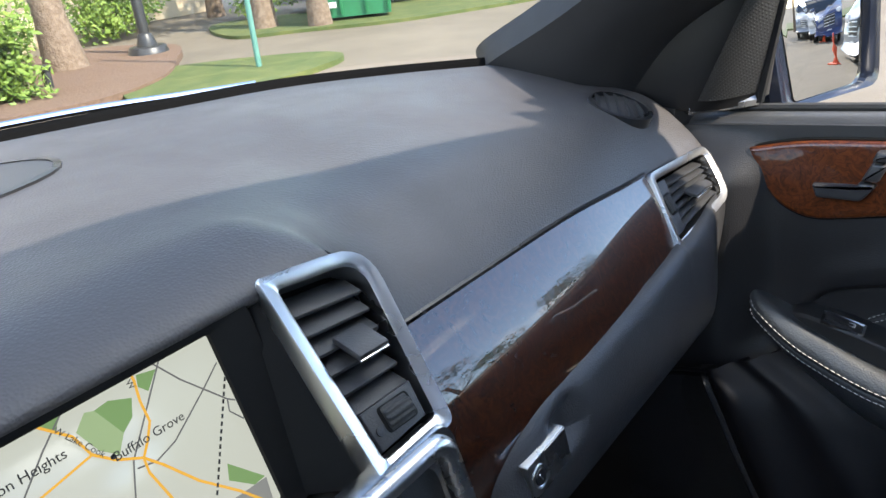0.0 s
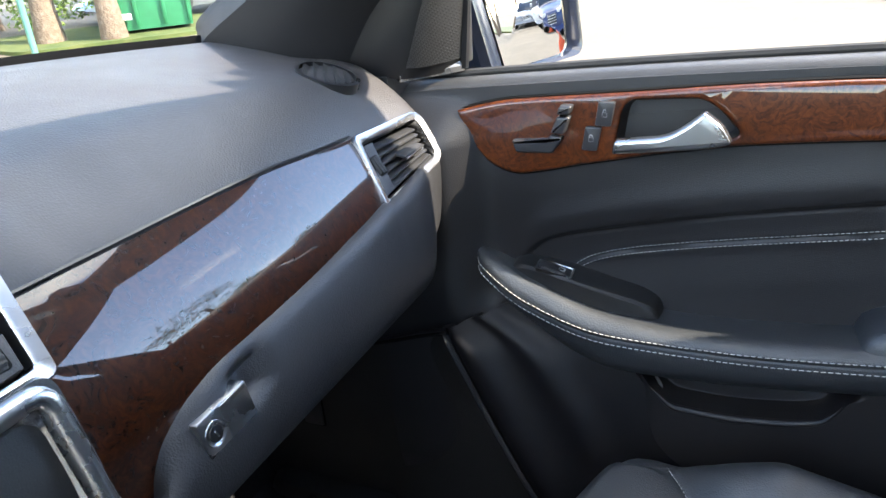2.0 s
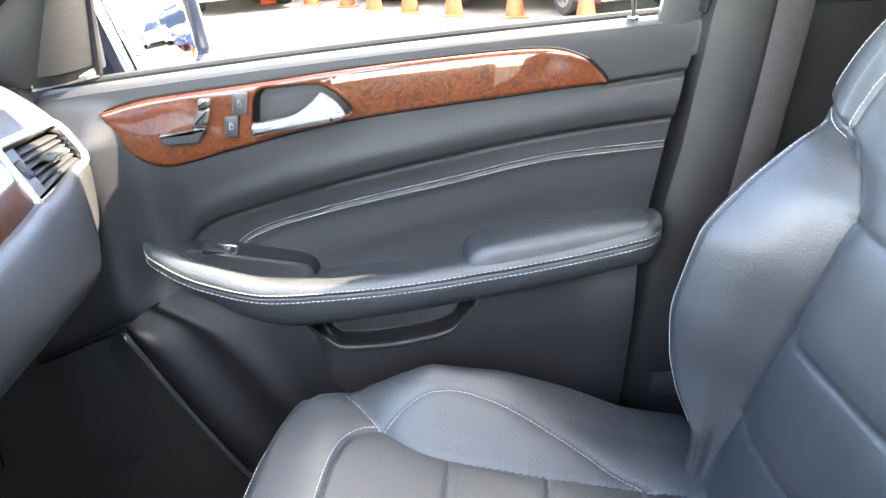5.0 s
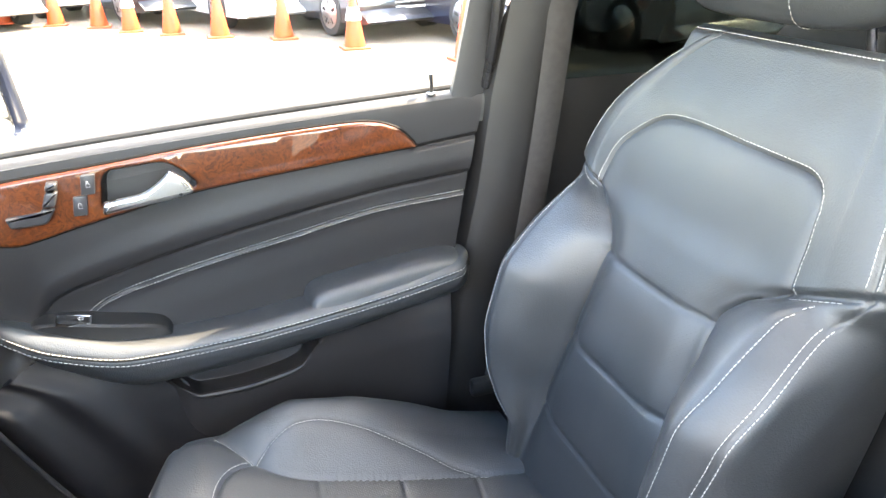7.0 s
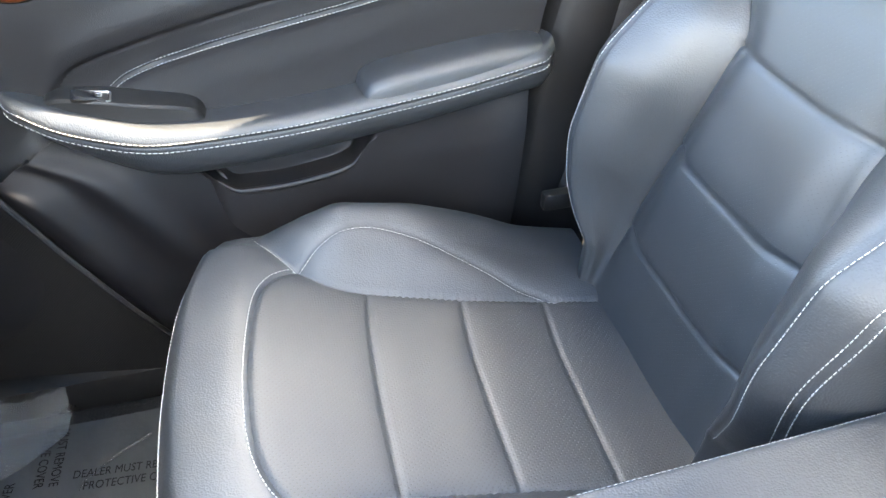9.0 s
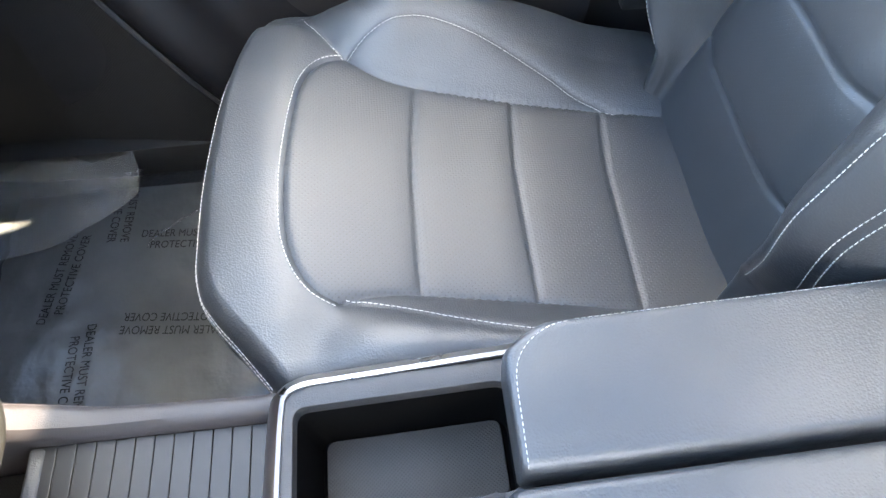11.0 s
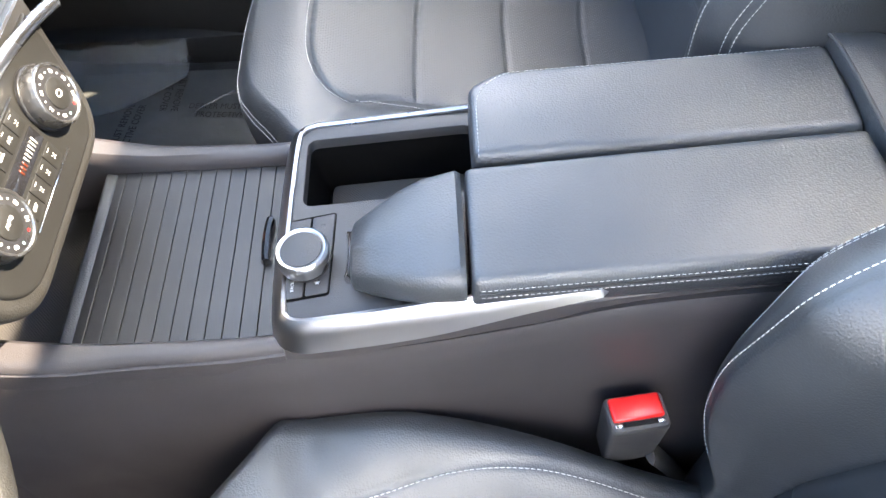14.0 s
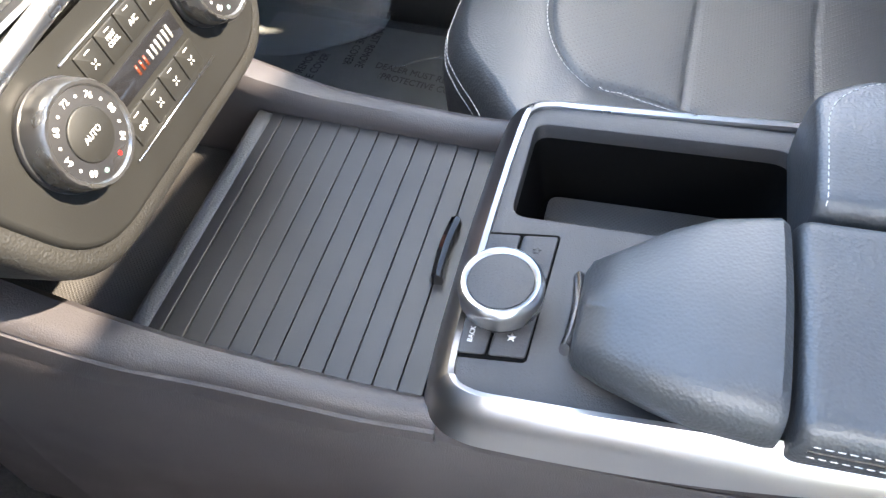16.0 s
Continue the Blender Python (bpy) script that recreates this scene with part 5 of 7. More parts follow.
    poly = [(p.x, p.y) for p in front] + [(p.x, p.y) for p in right] + [(p.x, p.y) for p in left[::-1]]
    snap(faces, poly, q, y, (front, left, right))
    z = np.vectorize(z0)(y)
    rise = np.vectorize(roll)(y)
    for sgn, edge, crest, k in ((1, edge_r, 0.226, 1.0), (-1, edge_l, 0.222, 0.62)):
        e = np.vectorize(edge)(y)
        t = np.clip((sgn * q - e) / (crest - e), 0, 1)
        z += k * rise * (0.35 * np.sin(t * math.pi / 2) + 0.65 * t * t * (3 - 2 * t))
        z += 0.004 * np.sin(np.pi * np.clip((sgn * q - e) / 0.075, 0, 1)) * smv(-y, 0.0, 0.06)
    d = near([front, left, right, *flutes, tick], q, y)
    z -= 0.0034 * np.exp(-(d / 0.0028) ** 2) + 0.0016 * np.exp(-(d / 0.016) ** 2)
    d = near([wing, lwing], q, y)
    z -= 0.0028 * np.exp(-(d / 0.0026) ** 2) + 0.0016 * np.exp(-(d / 0.012) ** 2)
    z += 0.0012 * np.vectorize(lambda a, b: noise.noise((a * 14, b * 14, 3.1)))(q, y)
    z -= dr
    flat_ = np.array([plan(a, b) for a, b in zip(q, y)])
    verts = np.stack([flat_[:, 0], flat_[:, 1], z], 1)
    two([], verts, faces, poly, q, y, (PERF_SEAT, LEATHER), st_, ("seat_insert", "cushion"), ("perforated black leather seat insert", "black leather seat cushion and side bolsters"))
    bm = bmesh.new()
    vs = [bm.verts.new(v) for v in verts]
    for f in faces:
        bm.faces.new([vs[k] for k in f])

    def lay(line, off):
        out = []
        for i, p in enumerate(line):
            a, b = line[max(i - 1, 0)], line[min(i + 1, len(line) - 1)]
            t = (b - a).normalized()
            r = p + Vector((-t.y, t.x, 0)) * off
            out.append((*plan(r.x, r.y), 0.9))
        return drape(bm, out, (0, 0, -1), 0.0004)

    for ln, off in ((front, 0.005), (wing, -0.004), (lwing, 0.004), (tick, 0.002)):
        stitches("stitching", lay(ln, off), st_, pitch=0.0054, size=0.0042, r=0.0005)
    for ln in (left, right):
        part("seam_cord", tube([p - Vector((0, 0, 0.0012)) for p in lay(ln, 0.0)], 0.0022, 6), LEATHER, st_)
    # double hem round the front edge, following the folded grid
    nrow = len(ys)
    for dz in (0.030, 0.040):
        row = []
        for i in range(6, len(qs) - 6):
            col = verts[i * nrow:(i + 1) * nrow]
            top_ = col[7:27, 2].max()
            j = next((k for k in range(8, 0, -1) if col[k, 2] < top_ - dz), 1)
            t = (top_ - dz - col[j, 2]) / max(col[j + 1, 2] - col[j, 2], 1e-6)
            row.append(Vector(col[j] + (col[j + 1] - col[j]) * t) + Vector((0, 0.0006, 0.0002)))
        stitches("stitching", row, st_, (0, 1, 0.3), pitch=0.0054, size=0.0042, r=0.0005)
    bm.free()

    # backrest, in its own leaning frame: q across, h up, d forward; profiles are drawn through stations from the middle outwards
    bm_ = Matrix.Translation((0, -0.415 if sx > 0 else -0.35, 0.365)) @ Matrix.Rotation(radians(15.6), 4, "X")
    cb = 0.362
    wid = curve((-0.05, 0.19), (0.0, 0.215), (0.07, 0.24), (0.16, 0.255), (0.26, 0.248), (0.36, 0.225), (0.42, 0.213), (0.475, 0.2), (0.53, 0.18), (0.58, 0.15), (0.62, 0.115), (0.66, 0.1))
    b_in = curve((-0.06, 0.125), (0.05, 0.13), (0.106, 0.131), (0.17, 0.124), (0.228, 0.116), (0.301, 0.107), (0.352, 0.104), (0.385, 0.126), (0.415, 0.17), (0.44, 0.18))
    b_deep = curve((-0.06, 0.0), (0.08, 0.0), (0.3, 0.002), (0.42, -0.010), (0.52, -0.014), (0.65, -0.03))
    b_cre = curve((-0.06, 0.15), (0.05, 0.152), (0.07, 0.162), (0.09, 0.172), (0.13, 0.185), (0.2, 0.189), (0.27, 0.19), (0.33, 0.194), (0.4, 0.193), (0.44, 0.2))
    b_lift = curve((-0.06, 0.01), (0.04, 0.025), (0.09, 0.055), (0.13, 0.073), (0.2, 0.09), (0.27, 0.089), (0.33, 0.064), (0.38, 0.034), (0.42, 0.006))
    b_hem = curve((-0.06, 0.19), (0.05, 0.2), (0.1, 0.216), (0.2, 0.222), (0.27, 0.23), (0.33, 0.232), (0.4, 0.224), (0.44, 0.232))
    b_out = curve((-0.06, 0.22), (0.05, 0.245), (0.12, 0.268), (0.2, 0.276), (0.27, 0.27), (0.33, 0.26), (0.4, 0.243), (0.44, 0.244))
    yoke = {1: curve((0.4, 0.236), (0.445, 0.243), (0.47, 0.238), (0.523, 0.215), (0.56, 0.185), (0.579, 0.165), (0.605, 0.132), (0.622, 0.106), (0.635, 0.085), (0.66, 0.08)),
            -1: curve((0.4, 0.24), (0.448, 0.254), (0.494, 0.247), (0.557, 0.237), (0.6, 0.226), (0.62, 0.212), (0.635, 0.19), (0.66, 0.18))}
    PER = 12

    def profile(h, s):
        """Points (q, d) of one half of the back at height h, from the middle round to the rear edge."""
        v, dv, c, dc, e, g = b_in(h), b_deep(h), b_cre(h), b_lift(h), b_hem(h), b_out(h) if s > 0 else min(b_out(h), 0.243)
        mid = dv + 0.012 * math.exp(-((h - 0.2) / 0.13) ** 2) + 0.003
        low = [(0, mid), (0.62 * v, mid), (v, dv), (v + (c - v) * 0.5, dv + (dc - dv) * 0.66), (c, dc), (e, dc - 0.024), (g, dc - 0.062), (g + 0.003, dc - 0.11), (g - 0.014, -0.13), (g - 0.05, -0.17)]
        y_ = yoke[s](h)
        up = [(0, dv), (0.62 * v, dv), (min(v, 0.74 * y_), dv), (0.8 * y_, dv + 0.002), (0.88 * y_, dv + 0.001), (0.955 * y_, dv - 0.005), (1.0 * y_, dv - 0.022), (y_ + 0.004, dv - 0.06), (y_ - 0.012, -0.13), (y_ - 0.04, -0.17)]
        w = smooth(h, 0.395, 0.44)
        return spline([(a[0] * (1 - w) + b[0] * w, a[1] * (1 - w) + b[1] * w, 0) for a, b in zip(low, up)], PER)

    b_side = [flatline([(s * b_in(h), h) for h in np.linspace(-0.06, 0.415, 20)], 4) for s in (1, -1)]
    b_head = flatline([(0.17, 0.415), (0.166, 0.445), (0.15, 0.485), (0.103, 0.521), (0.05, 0.531), (-0.045, 0.528), (-0.105, 0.526), (-0.138, 0.523), (-0.156, 0.509), (-0.163, 0.478), (-0.167, 0.44), (-0.17, 0.415)])
    b_flute = [flatline([(-b_in(hh), hh), (0, hh - 0.004), (b_in(hh), hh)], 30) for hh in (0.1, 0.223, 0.347)]
    hs = [(-0.06 + 0.69 * k / 190, 0.0) for k in range(191)] + [(0.637, 0.004), (0.643, 0.014), (0.646, 0.035), (0.645, 0.075), (0.637, 0.12)]
    half = PER * 9
    grid = []
    for h, fold in hs:
        far, nigh = profile(h, 1), profile(h, -1)
        line = [Vector((-p.x, p.y, 0)) for p in nigh[:0:-1]] + far
        run = [0.0]
        for a, b in zip(line, line[1:]):
            run.append(run[-1] + (b - a).length)
        grid.append((h, fold, line, np.array(run)))
    nc = 2 * half + 1
    q = np.array([grid[j][2][i].x for i in range(nc) for j in range(len(hs))])
    dd = np.array([grid[j][2][i].y for i in range(nc) for j in range(len(hs))])
    hh = np.array([h for _ in range(nc) for h, _ in hs])
    dr = np.array([f for _ in range(nc) for _, f in hs])
    arc = np.array([grid[j][3][i] for i in range(nc) for j in range(len(hs))])
    col = np.repeat(np.abs(np.arange(nc) - half), len(hs))
    faces = grid_faces(nc, len(hs), sx > 0)
    poly = [(p.x, p.y) for p in b_side[0]] + [(p.x, p.y) for p in b_head] + [(p.x, p.y) for p in b_side[1][::-1]]
    front_face = col <= 5 * PER
    q_far = np.where(front_face, q, 9.0)
    sq, sh_ = q_far.copy(), hh.copy()
    snap(faces, poly, sq, sh_, (b_head,))
    q, hh = np.where(front_face, sq, q), np.where(front_face, sh_, hh)
    step = 0.415 + 0.40 * (np.abs(q) - 0.17)
    side = np.maximum(smv(np.abs(q), 0.13, 0.175), smv(col, 2.2 * PER, 3.4 * PER) * (hh > 0.46))
    dd += side * (0.005 * smv(hh, step - 0.001, step + 0.006) * (1 - smv(hh, 0.47, 0.6)) - 0.0045 * np.exp(-((hh - step + 0.002) / 0.004) ** 2))
    d = near([b_head, *b_flute], np.where(front_face, q, 9.0), hh)
    dd -= 0.0034 * np.exp(-(d / 0.0028) ** 2) + 0.0016 * np.exp(-(d / 0.016) ** 2)
    for st in (-1, 1):
        for k, dep, sig, top_h in ((2, 0.005, 0.0032, 0.415), (4, 0.003, 0.0028, 0.41), (5, 0.003, 0.0028, 0.66)):
            at = np.tile(np.array([g[3][half + st * k * PER] for g in grid]), nc)
            dd -= dep * np.exp(-((arc - at) / sig) ** 2) * (hh < top_h) * smv(hh, 0.03, 0.09)
    dd += 0.0012 * np.vectorize(lambda a, b: noise.noise((a * 13, b * 13, 8.7)))(q, hh) * (col <= 6 * PER)
    dd -= dr
    R = np.array(bm_.to_3x3())
    wv = np.stack([np.zeros_like(q), dd, hh], 1) @ R.T + np.array(bm_.translation)
    wv[:, 0] = sx * (cb + q)
    two([], wv, faces, poly, np.where(front_face, q, 9.0), hh, (PERF_BACK, LEATHER), st_, ("back_insert", "backrest"), ("perforated black leather back insert", "black leather backrest with side bolsters"))
    bm = bmesh.new()
    vs = [bm.verts.new(v) for v in wv]
    for f in faces:
        bm.faces.new([vs[k] for k in f])
    fw = bm_.to_3x3() @ Vector((0, 1, 0))
    cube = wv.reshape(nc, len(hs), 3)

    def seam_row(k, st, off, h0, h1):
        """A line on the back that keeps a distance from one of the profile's stations."""
        out = []
        for j, (h, fold, line, run) in enumerate(grid):
            if h0 <= h <= h1 and not fold:
                s_ = run[half + st * k * PER] + off * st
                i = min(max(int(np.searchsorted(run, s_)) - 1, 0), nc - 2)
                t = (s_ - run[i]) / (run[i + 1] - run[i])
                out.append(Vector(cube[i, j] * (1 - t) + cube[i + 1, j] * t) + fw * 0.0005)
        return out

    def layb(line, off):
        out = []
        for i, p in enumerate(line):
            a, b = line[max(i - 1, 0)], line[min(i + 1, len(line) - 1)]
            t = (b - a).normalized()
            r = p + Vector((-t.y, t.x, 0)) * off
            w = bm_ @ Vector((0, 0.3, r.y))
            out.append((sx * (cb + r.x), w.y, w.z))
        return drape(bm, out, -fw, 0.0004)

    thin = dict(pitch=0.0054, size=0.0042, r=0.0005)
    stitches("stitching", layb(b_head, -0.005), st_, fw, **thin)
    for st in (1, -1):
        stitches("stitching", seam_row(4, st, 0.004, 0.056, 0.412), st_, fw, **thin)
        for o in (0.0045, -0.0045):
            stitches("stitching", seam_row(5, st, o, 0.05, 0.405), st_, fw, **thin)
            stitches("stitching", seam_row(5, st, o, 0.45, 0.627), st_, fw, **thin)
        stitches("stitching", [seam_row(4, st, 0.0, h_, h_ + 0.004)[0] for h_ in (0.412, 0.416)] + [p for p in layb([Vector((st * a, 0.409 + 0.4 * (a - 0.17), 0)) for a in np.linspace(0.172, 0.225, 12)], 0.0)], st_, fw, **thin)
    stitches("stitching", [Vector(cube[i, 191]) + fw * 0.0006 for i in range(half - 5 * PER, half + 5 * PER)], st_, fw, **thin)
    bm.free()
    back = loft([[(sx * (cb + a * wid(h) * 0.97), bm_.translation.y - 0.27 * h - 0.2 + b, 0.365 + 0.963 * h) for a, b in ((-1, 0.03), (-0.8, -0.01), (0.8, -0.01), (1, 0.03))] for h in np.linspace(-0.06, 0.63, 12)], closed=True)
    part("back_shell", back, HARD, st_, "black plastic seat back")
    part("seat_base", block(0.42, 0.48, 0.16, Matrix.Translation((sx * cx, -0.2, 0.19)), 0.02), HARD, st_)
    part("side_cover", loft([[(sx * (cx + s * 0.235), yv, 0.15), (sx * (cx + s * 0.25), yv, 0.3), (sx * (cx + s * 0.225), yv, 0.33), (sx * (cx + s * 0.2), yv, 0.15)] for yv, s in ((0.0, 1), (-0.45, 1))]), HARD, st_)
    # headrest
    prof = spline([Vector((a, b, 0)) for a, b in ((0.0, -0.095), (0.035, -0.09), (0.052, -0.05), (0.05, 0.0), (0.045, 0.05), (0.02, 0.088), (-0.01, 0.095), (-0.04, 0.07), (-0.05, 0.0), (-0.03, -0.07))], 4, True)
    rings = []
    for k in range(25):
        t = -1 + 2 * k / 24
        e = max(1 - abs(t) ** 5, 0.0) ** 0.5 * 0.9 + 0.1
        rings.append([(sx * (cb + 0.16 * t), bm_.translation.y - 0.23 + p.x * e, 1.083 + p.y * (0.25 + 0.75 * e)) for p in prof])
    hr = part("headrest", loft(rings), LEATHER, st_, "black leather headrest")
    for s in (-0.045, 0.045):
        stitches("stitching", [(sx * (cb + s), bm_.translation.y - 0.23 + p.x * 1.012, 1.083 + p.y * 1.012) for p in prof], hr, (0, 1, 0), r=0.0005)
        part("post", tube([(sx * (cb + s * 1.5), bm_.translation.y - 0.285, 0.95), (sx * (cb + s * 1.5), bm_.translation.y - 0.257, 1.04)], 0.006, 12), CHROME, hr, "chrome headrest post")
        return st_


make_seat(1, "black leather passenger seat with perforated insert and white stitching", "front seats")
make_seat(-1, "black leather driver seat with white stitching", "front seats").location += Vector((0, -0.015, -0.056))

# ---- centre console ----
con = thing("centre_console", (0.0, -0.1, 0.1), "black centre console with silver trim and twin leather armrest lids", "console")


def body_ring(y, w, zt, zl=None):
    zl = zt if zl is None else zl
    r = [(-w - 0.03, y, 0.1), (-w - 0.022, y, 0.28), (-w - 0.006, y, zt - 0.05), (-w, y, zt - 0.02), (-w + 0.004, y, zt - 0.005), (-w + 0.012, y, zt), (-w + 0.0145, y, zl)]
    return r + [(-a, b, c) for a, b, c in r[::-1]]


part("console_body", loft([body_ring(*a) for a in ((0.45, 0.112, 0.385), (0.3, 0.112, 0.385), (0.206, 0.112, 0.385), (0.205, 0.112, 0.436), (0.04, 0.112, 0.44), (0.02, 0.116, 0.44), (0.012, 0.119, 0.482, 0.41), (-0.1, 0.119, 0.495, 0.41), (-0.165, 0.118, 0.508, 0.41), (-0.166, 0.118, 0.508), (-0.2, 0.118, 0.52), (-0.3, 0.117, 0.535), (-0.45, 0.114, 0.545), (-0.56, 0.11, 0.53), (-0.6, 0.10, 0.46))]), CONSKIN, con, "black grained console sides")
rail_z = curve((0.015, 0.478), (0.06, 0.474), (0.15, 0.4745), (0.2, 0.48), (0.26, 0.495), (0.32, 0.52))
rail_w = curve((0.012, -0.0022), (0.06, 0.0), (0.15, 0.003), (0.2, 0.008), (0.28, 0.012))
for s in (-1, 1):
    rr = []
    for y in np.linspace(0.0122, 0.33, 26):
        z, w = rail_z(y), rail_w(y)
        rr.append([(s * a, y, b) for a, b in ((0.1, 0.43), (0.1, z - 0.014), (0.1015, z - 0.006), (0.106, z - 0.001), (0.112 + w, z), (0.118 + w, z - 0.003), (0.1205 + w, z - 0.0085), (0.1185 + w, z - 0.0098), (0.122 + w, z - 0.0112), (0.1225 + w, z - 0.014), (0.1255 + w, z - 0.048), (0.141 + w * 0.6, 0.28), (0.149, 0.1), (0.11, 0.1))])
    part("side_rail", loft(rr), CONSKIN, con, "soft black console edge rail")
skin_z = curve((-0.56, 0.515), (-0.4, 0.535), (-0.3, 0.528), (-0.25, 0.519), (-0.2, 0.502), (-0.1, 0.477), (0.0, 0.461), (0.02, 0.461), (0.1, 0.461), (0.2, 0.4665), (0.26, 0.481), (0.33, 0.506))
for s in (-1, 1):
    rr = []
    for y in np.linspace(-0.56, 0.33, 60):
        z, w = skin_z(y), max(rail_w(y), 0)
        rr.append([(s * a, y, b) for a, b in ((0.112, z - 0.004), (0.1195 + w, z - 0.001), (0.1228 + w, z - 0.007), (0.1262 + w, z - 0.036), (0.131 + w, 0.4), (0.1432 + w * 0.5, 0.28), (0.1515, 0.1), (0.12, 0.1))])
    part("side_skin", loft(rr), CONSKIN, con, "grained dark console side")
part("pocket_floor", block(0.2, 0.24, 0.004, Matrix.Translation((0, 0.31, 0.40)), 0.001), RIBBED, con, "patterned rubber pocket mat")
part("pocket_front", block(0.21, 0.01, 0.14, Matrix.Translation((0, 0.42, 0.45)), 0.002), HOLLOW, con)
part("roller_bar", block(0.197, 0.013, 0.014, Matrix.Translation((0, 0.2075, 0.4525)) @ Matrix.Rotation(radians(14), 4, "X"), 0.003, 3), BELT, con, "grey bar at the roller cover's edge")
slat0 = None
for k in range(12):
    y = 0.1995 - 0.0151 * k
    sb = block(0.199, 0.0147, 0.006, Matrix.Translation((0, 0, 0)), 0.0007)
    if slat0 is None:
        o = part("roller_slat", sb, SLAT, con, flat=True)
        slat0 = o.data
    else:
        sb.free()
        o = link("roller_slat", slat0, None, con, flat=True)
    o.location = Vector((0, y, 0.4545))
part("roller_handle", tube([(x + 0.003, 0.0405 - 3 * x * x, 0.4615) for x in np.linspace(-0.024, 0.024, 11)], 0.0045, 8, 1.5), PIANO, con, "gloss black roller handle")

# silver band
path = spline([(-0.1185, -0.25, 0.5425), (-0.1195, -0.2, 0.531), (-0.1195, -0.1, 0.508), (-0.119, -0.03, 0.494), (-0.117, -0.003, 0.489), (-0.108, 0.0125, 0.4865), (-0.088, 0.0185, 0.486), (0.0, 0.0205, 0.486), (0.088, 0.0185, 0.486), (0.108, 0.0125, 0.4865), (0.117, -0.003, 0.487), (0.119, -0.03, 0.488), (0.12, -0.1, 0.494), (0.121, -0.19, 0.503)], 8)
rr = []
for i, p in enumerate(path):
    t = (path[min(i + 1, len(path) - 1)] - path[max(i - 1, 0)]).normalized()
    out = Vector((t.y, -t.x, 0)).normalized() * -1
    k = smooth(-p.x, 0.09, 0.118)
    taper = 1 - 0.2 * smooth(-p.y, 0.2, 0.25) * k
    wide = (0.010 + 0.001 * k) * taper * (1 - 0.5 * smooth(-p.y, 0.06, 0.21) * k)
    e = (1 - 0.35 * smooth(-p.y, 0.1, 0.24) * k) * (1 - 0.8 * smooth(-p.y, 0.2425, 0.252) * k)
    prof_ = ((-0.012, 0.010), (-0.011, 0.016), (-0.008, 0.017), (-0.002, 0.0125), (0.003, 0.003), (0.004 + 0.003 * k, -wide), (-0.006, -wide))
    rr.append([p + out * (-0.008 + (o + 0.008) * e) + Vector((0, 0, h * e + 0.002 * (1 - e))) for o, h in prof_])
part("silver_band", loft(rr), BANDSILVER, con, "wide satin silver trim band")
tp = Matrix.Translation((0, 0, 0.500)) @ Matrix.Rotation(radians(-4.5), 4, "X")
bin_2d = rounded([(0.0115, -0.159), (0.0915, -0.159), (0.0915, 0.0005), (0.0115, 0.0005)], [0.014, 0.014, 0.010, 0.010], 6)
bm = bmesh.new()
loops = []
for pts in ([(-0.109, -0.19), (0.1085, -0.19), (0.1085, 0.004), (0.1, 0.012), (-0.1, 0.012), (-0.109, 0.004)], bin_2d):
    vs = [bm.verts.new((x, y, 0)) for x, y in pts]
    loops += [bm.edges.new((vs[k], vs[(k + 1) % len(vs)])) for k in range(len(vs))]
bmesh.ops.triangle_fill(bm, edges=loops, use_beauty=True, normal=(0, 0, 1))
rim_e = [e for e in bm.edges if len(e.link_faces) == 1]
low = bmesh.ops.extrude_edge_only(bm, edges=rim_e)
bmesh.ops.translate(bm, verts=[v for v in low["geom"] if isinstance(v, bmesh.types.BMVert)], vec=(0, 0, -0.012))
bmesh.ops.bevel(bm, geom=[e for e in bm.edges if e.is_valid and len(e.link_faces) == 2 and all(abs(v.co.z) < 1e-9 for v in e.verts) and any(abs(f.normal.z) < 0.5 for f in e.link_faces)], offset=0.0012, segments=2, affect="EDGES", profile=0.5)
bm.transform(tp)
part("console_top", bm, SOFT, con, "matt black control panel")
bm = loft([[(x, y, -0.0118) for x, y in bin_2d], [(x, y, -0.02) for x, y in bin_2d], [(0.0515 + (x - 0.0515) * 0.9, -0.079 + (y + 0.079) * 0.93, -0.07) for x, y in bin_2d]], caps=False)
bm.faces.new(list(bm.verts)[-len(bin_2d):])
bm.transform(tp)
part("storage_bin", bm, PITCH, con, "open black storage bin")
part("bin_mat", slab(rounded([(0.019, -0.149), (0.085, -0.149), (0.085, -0.01), (0.019, -0.01)], 0.008), 0.003, tp @ Matrix.Translation((0, 0, -0.062)), 0.001), RIBBED, con, "brown-grey rubber bin mat")

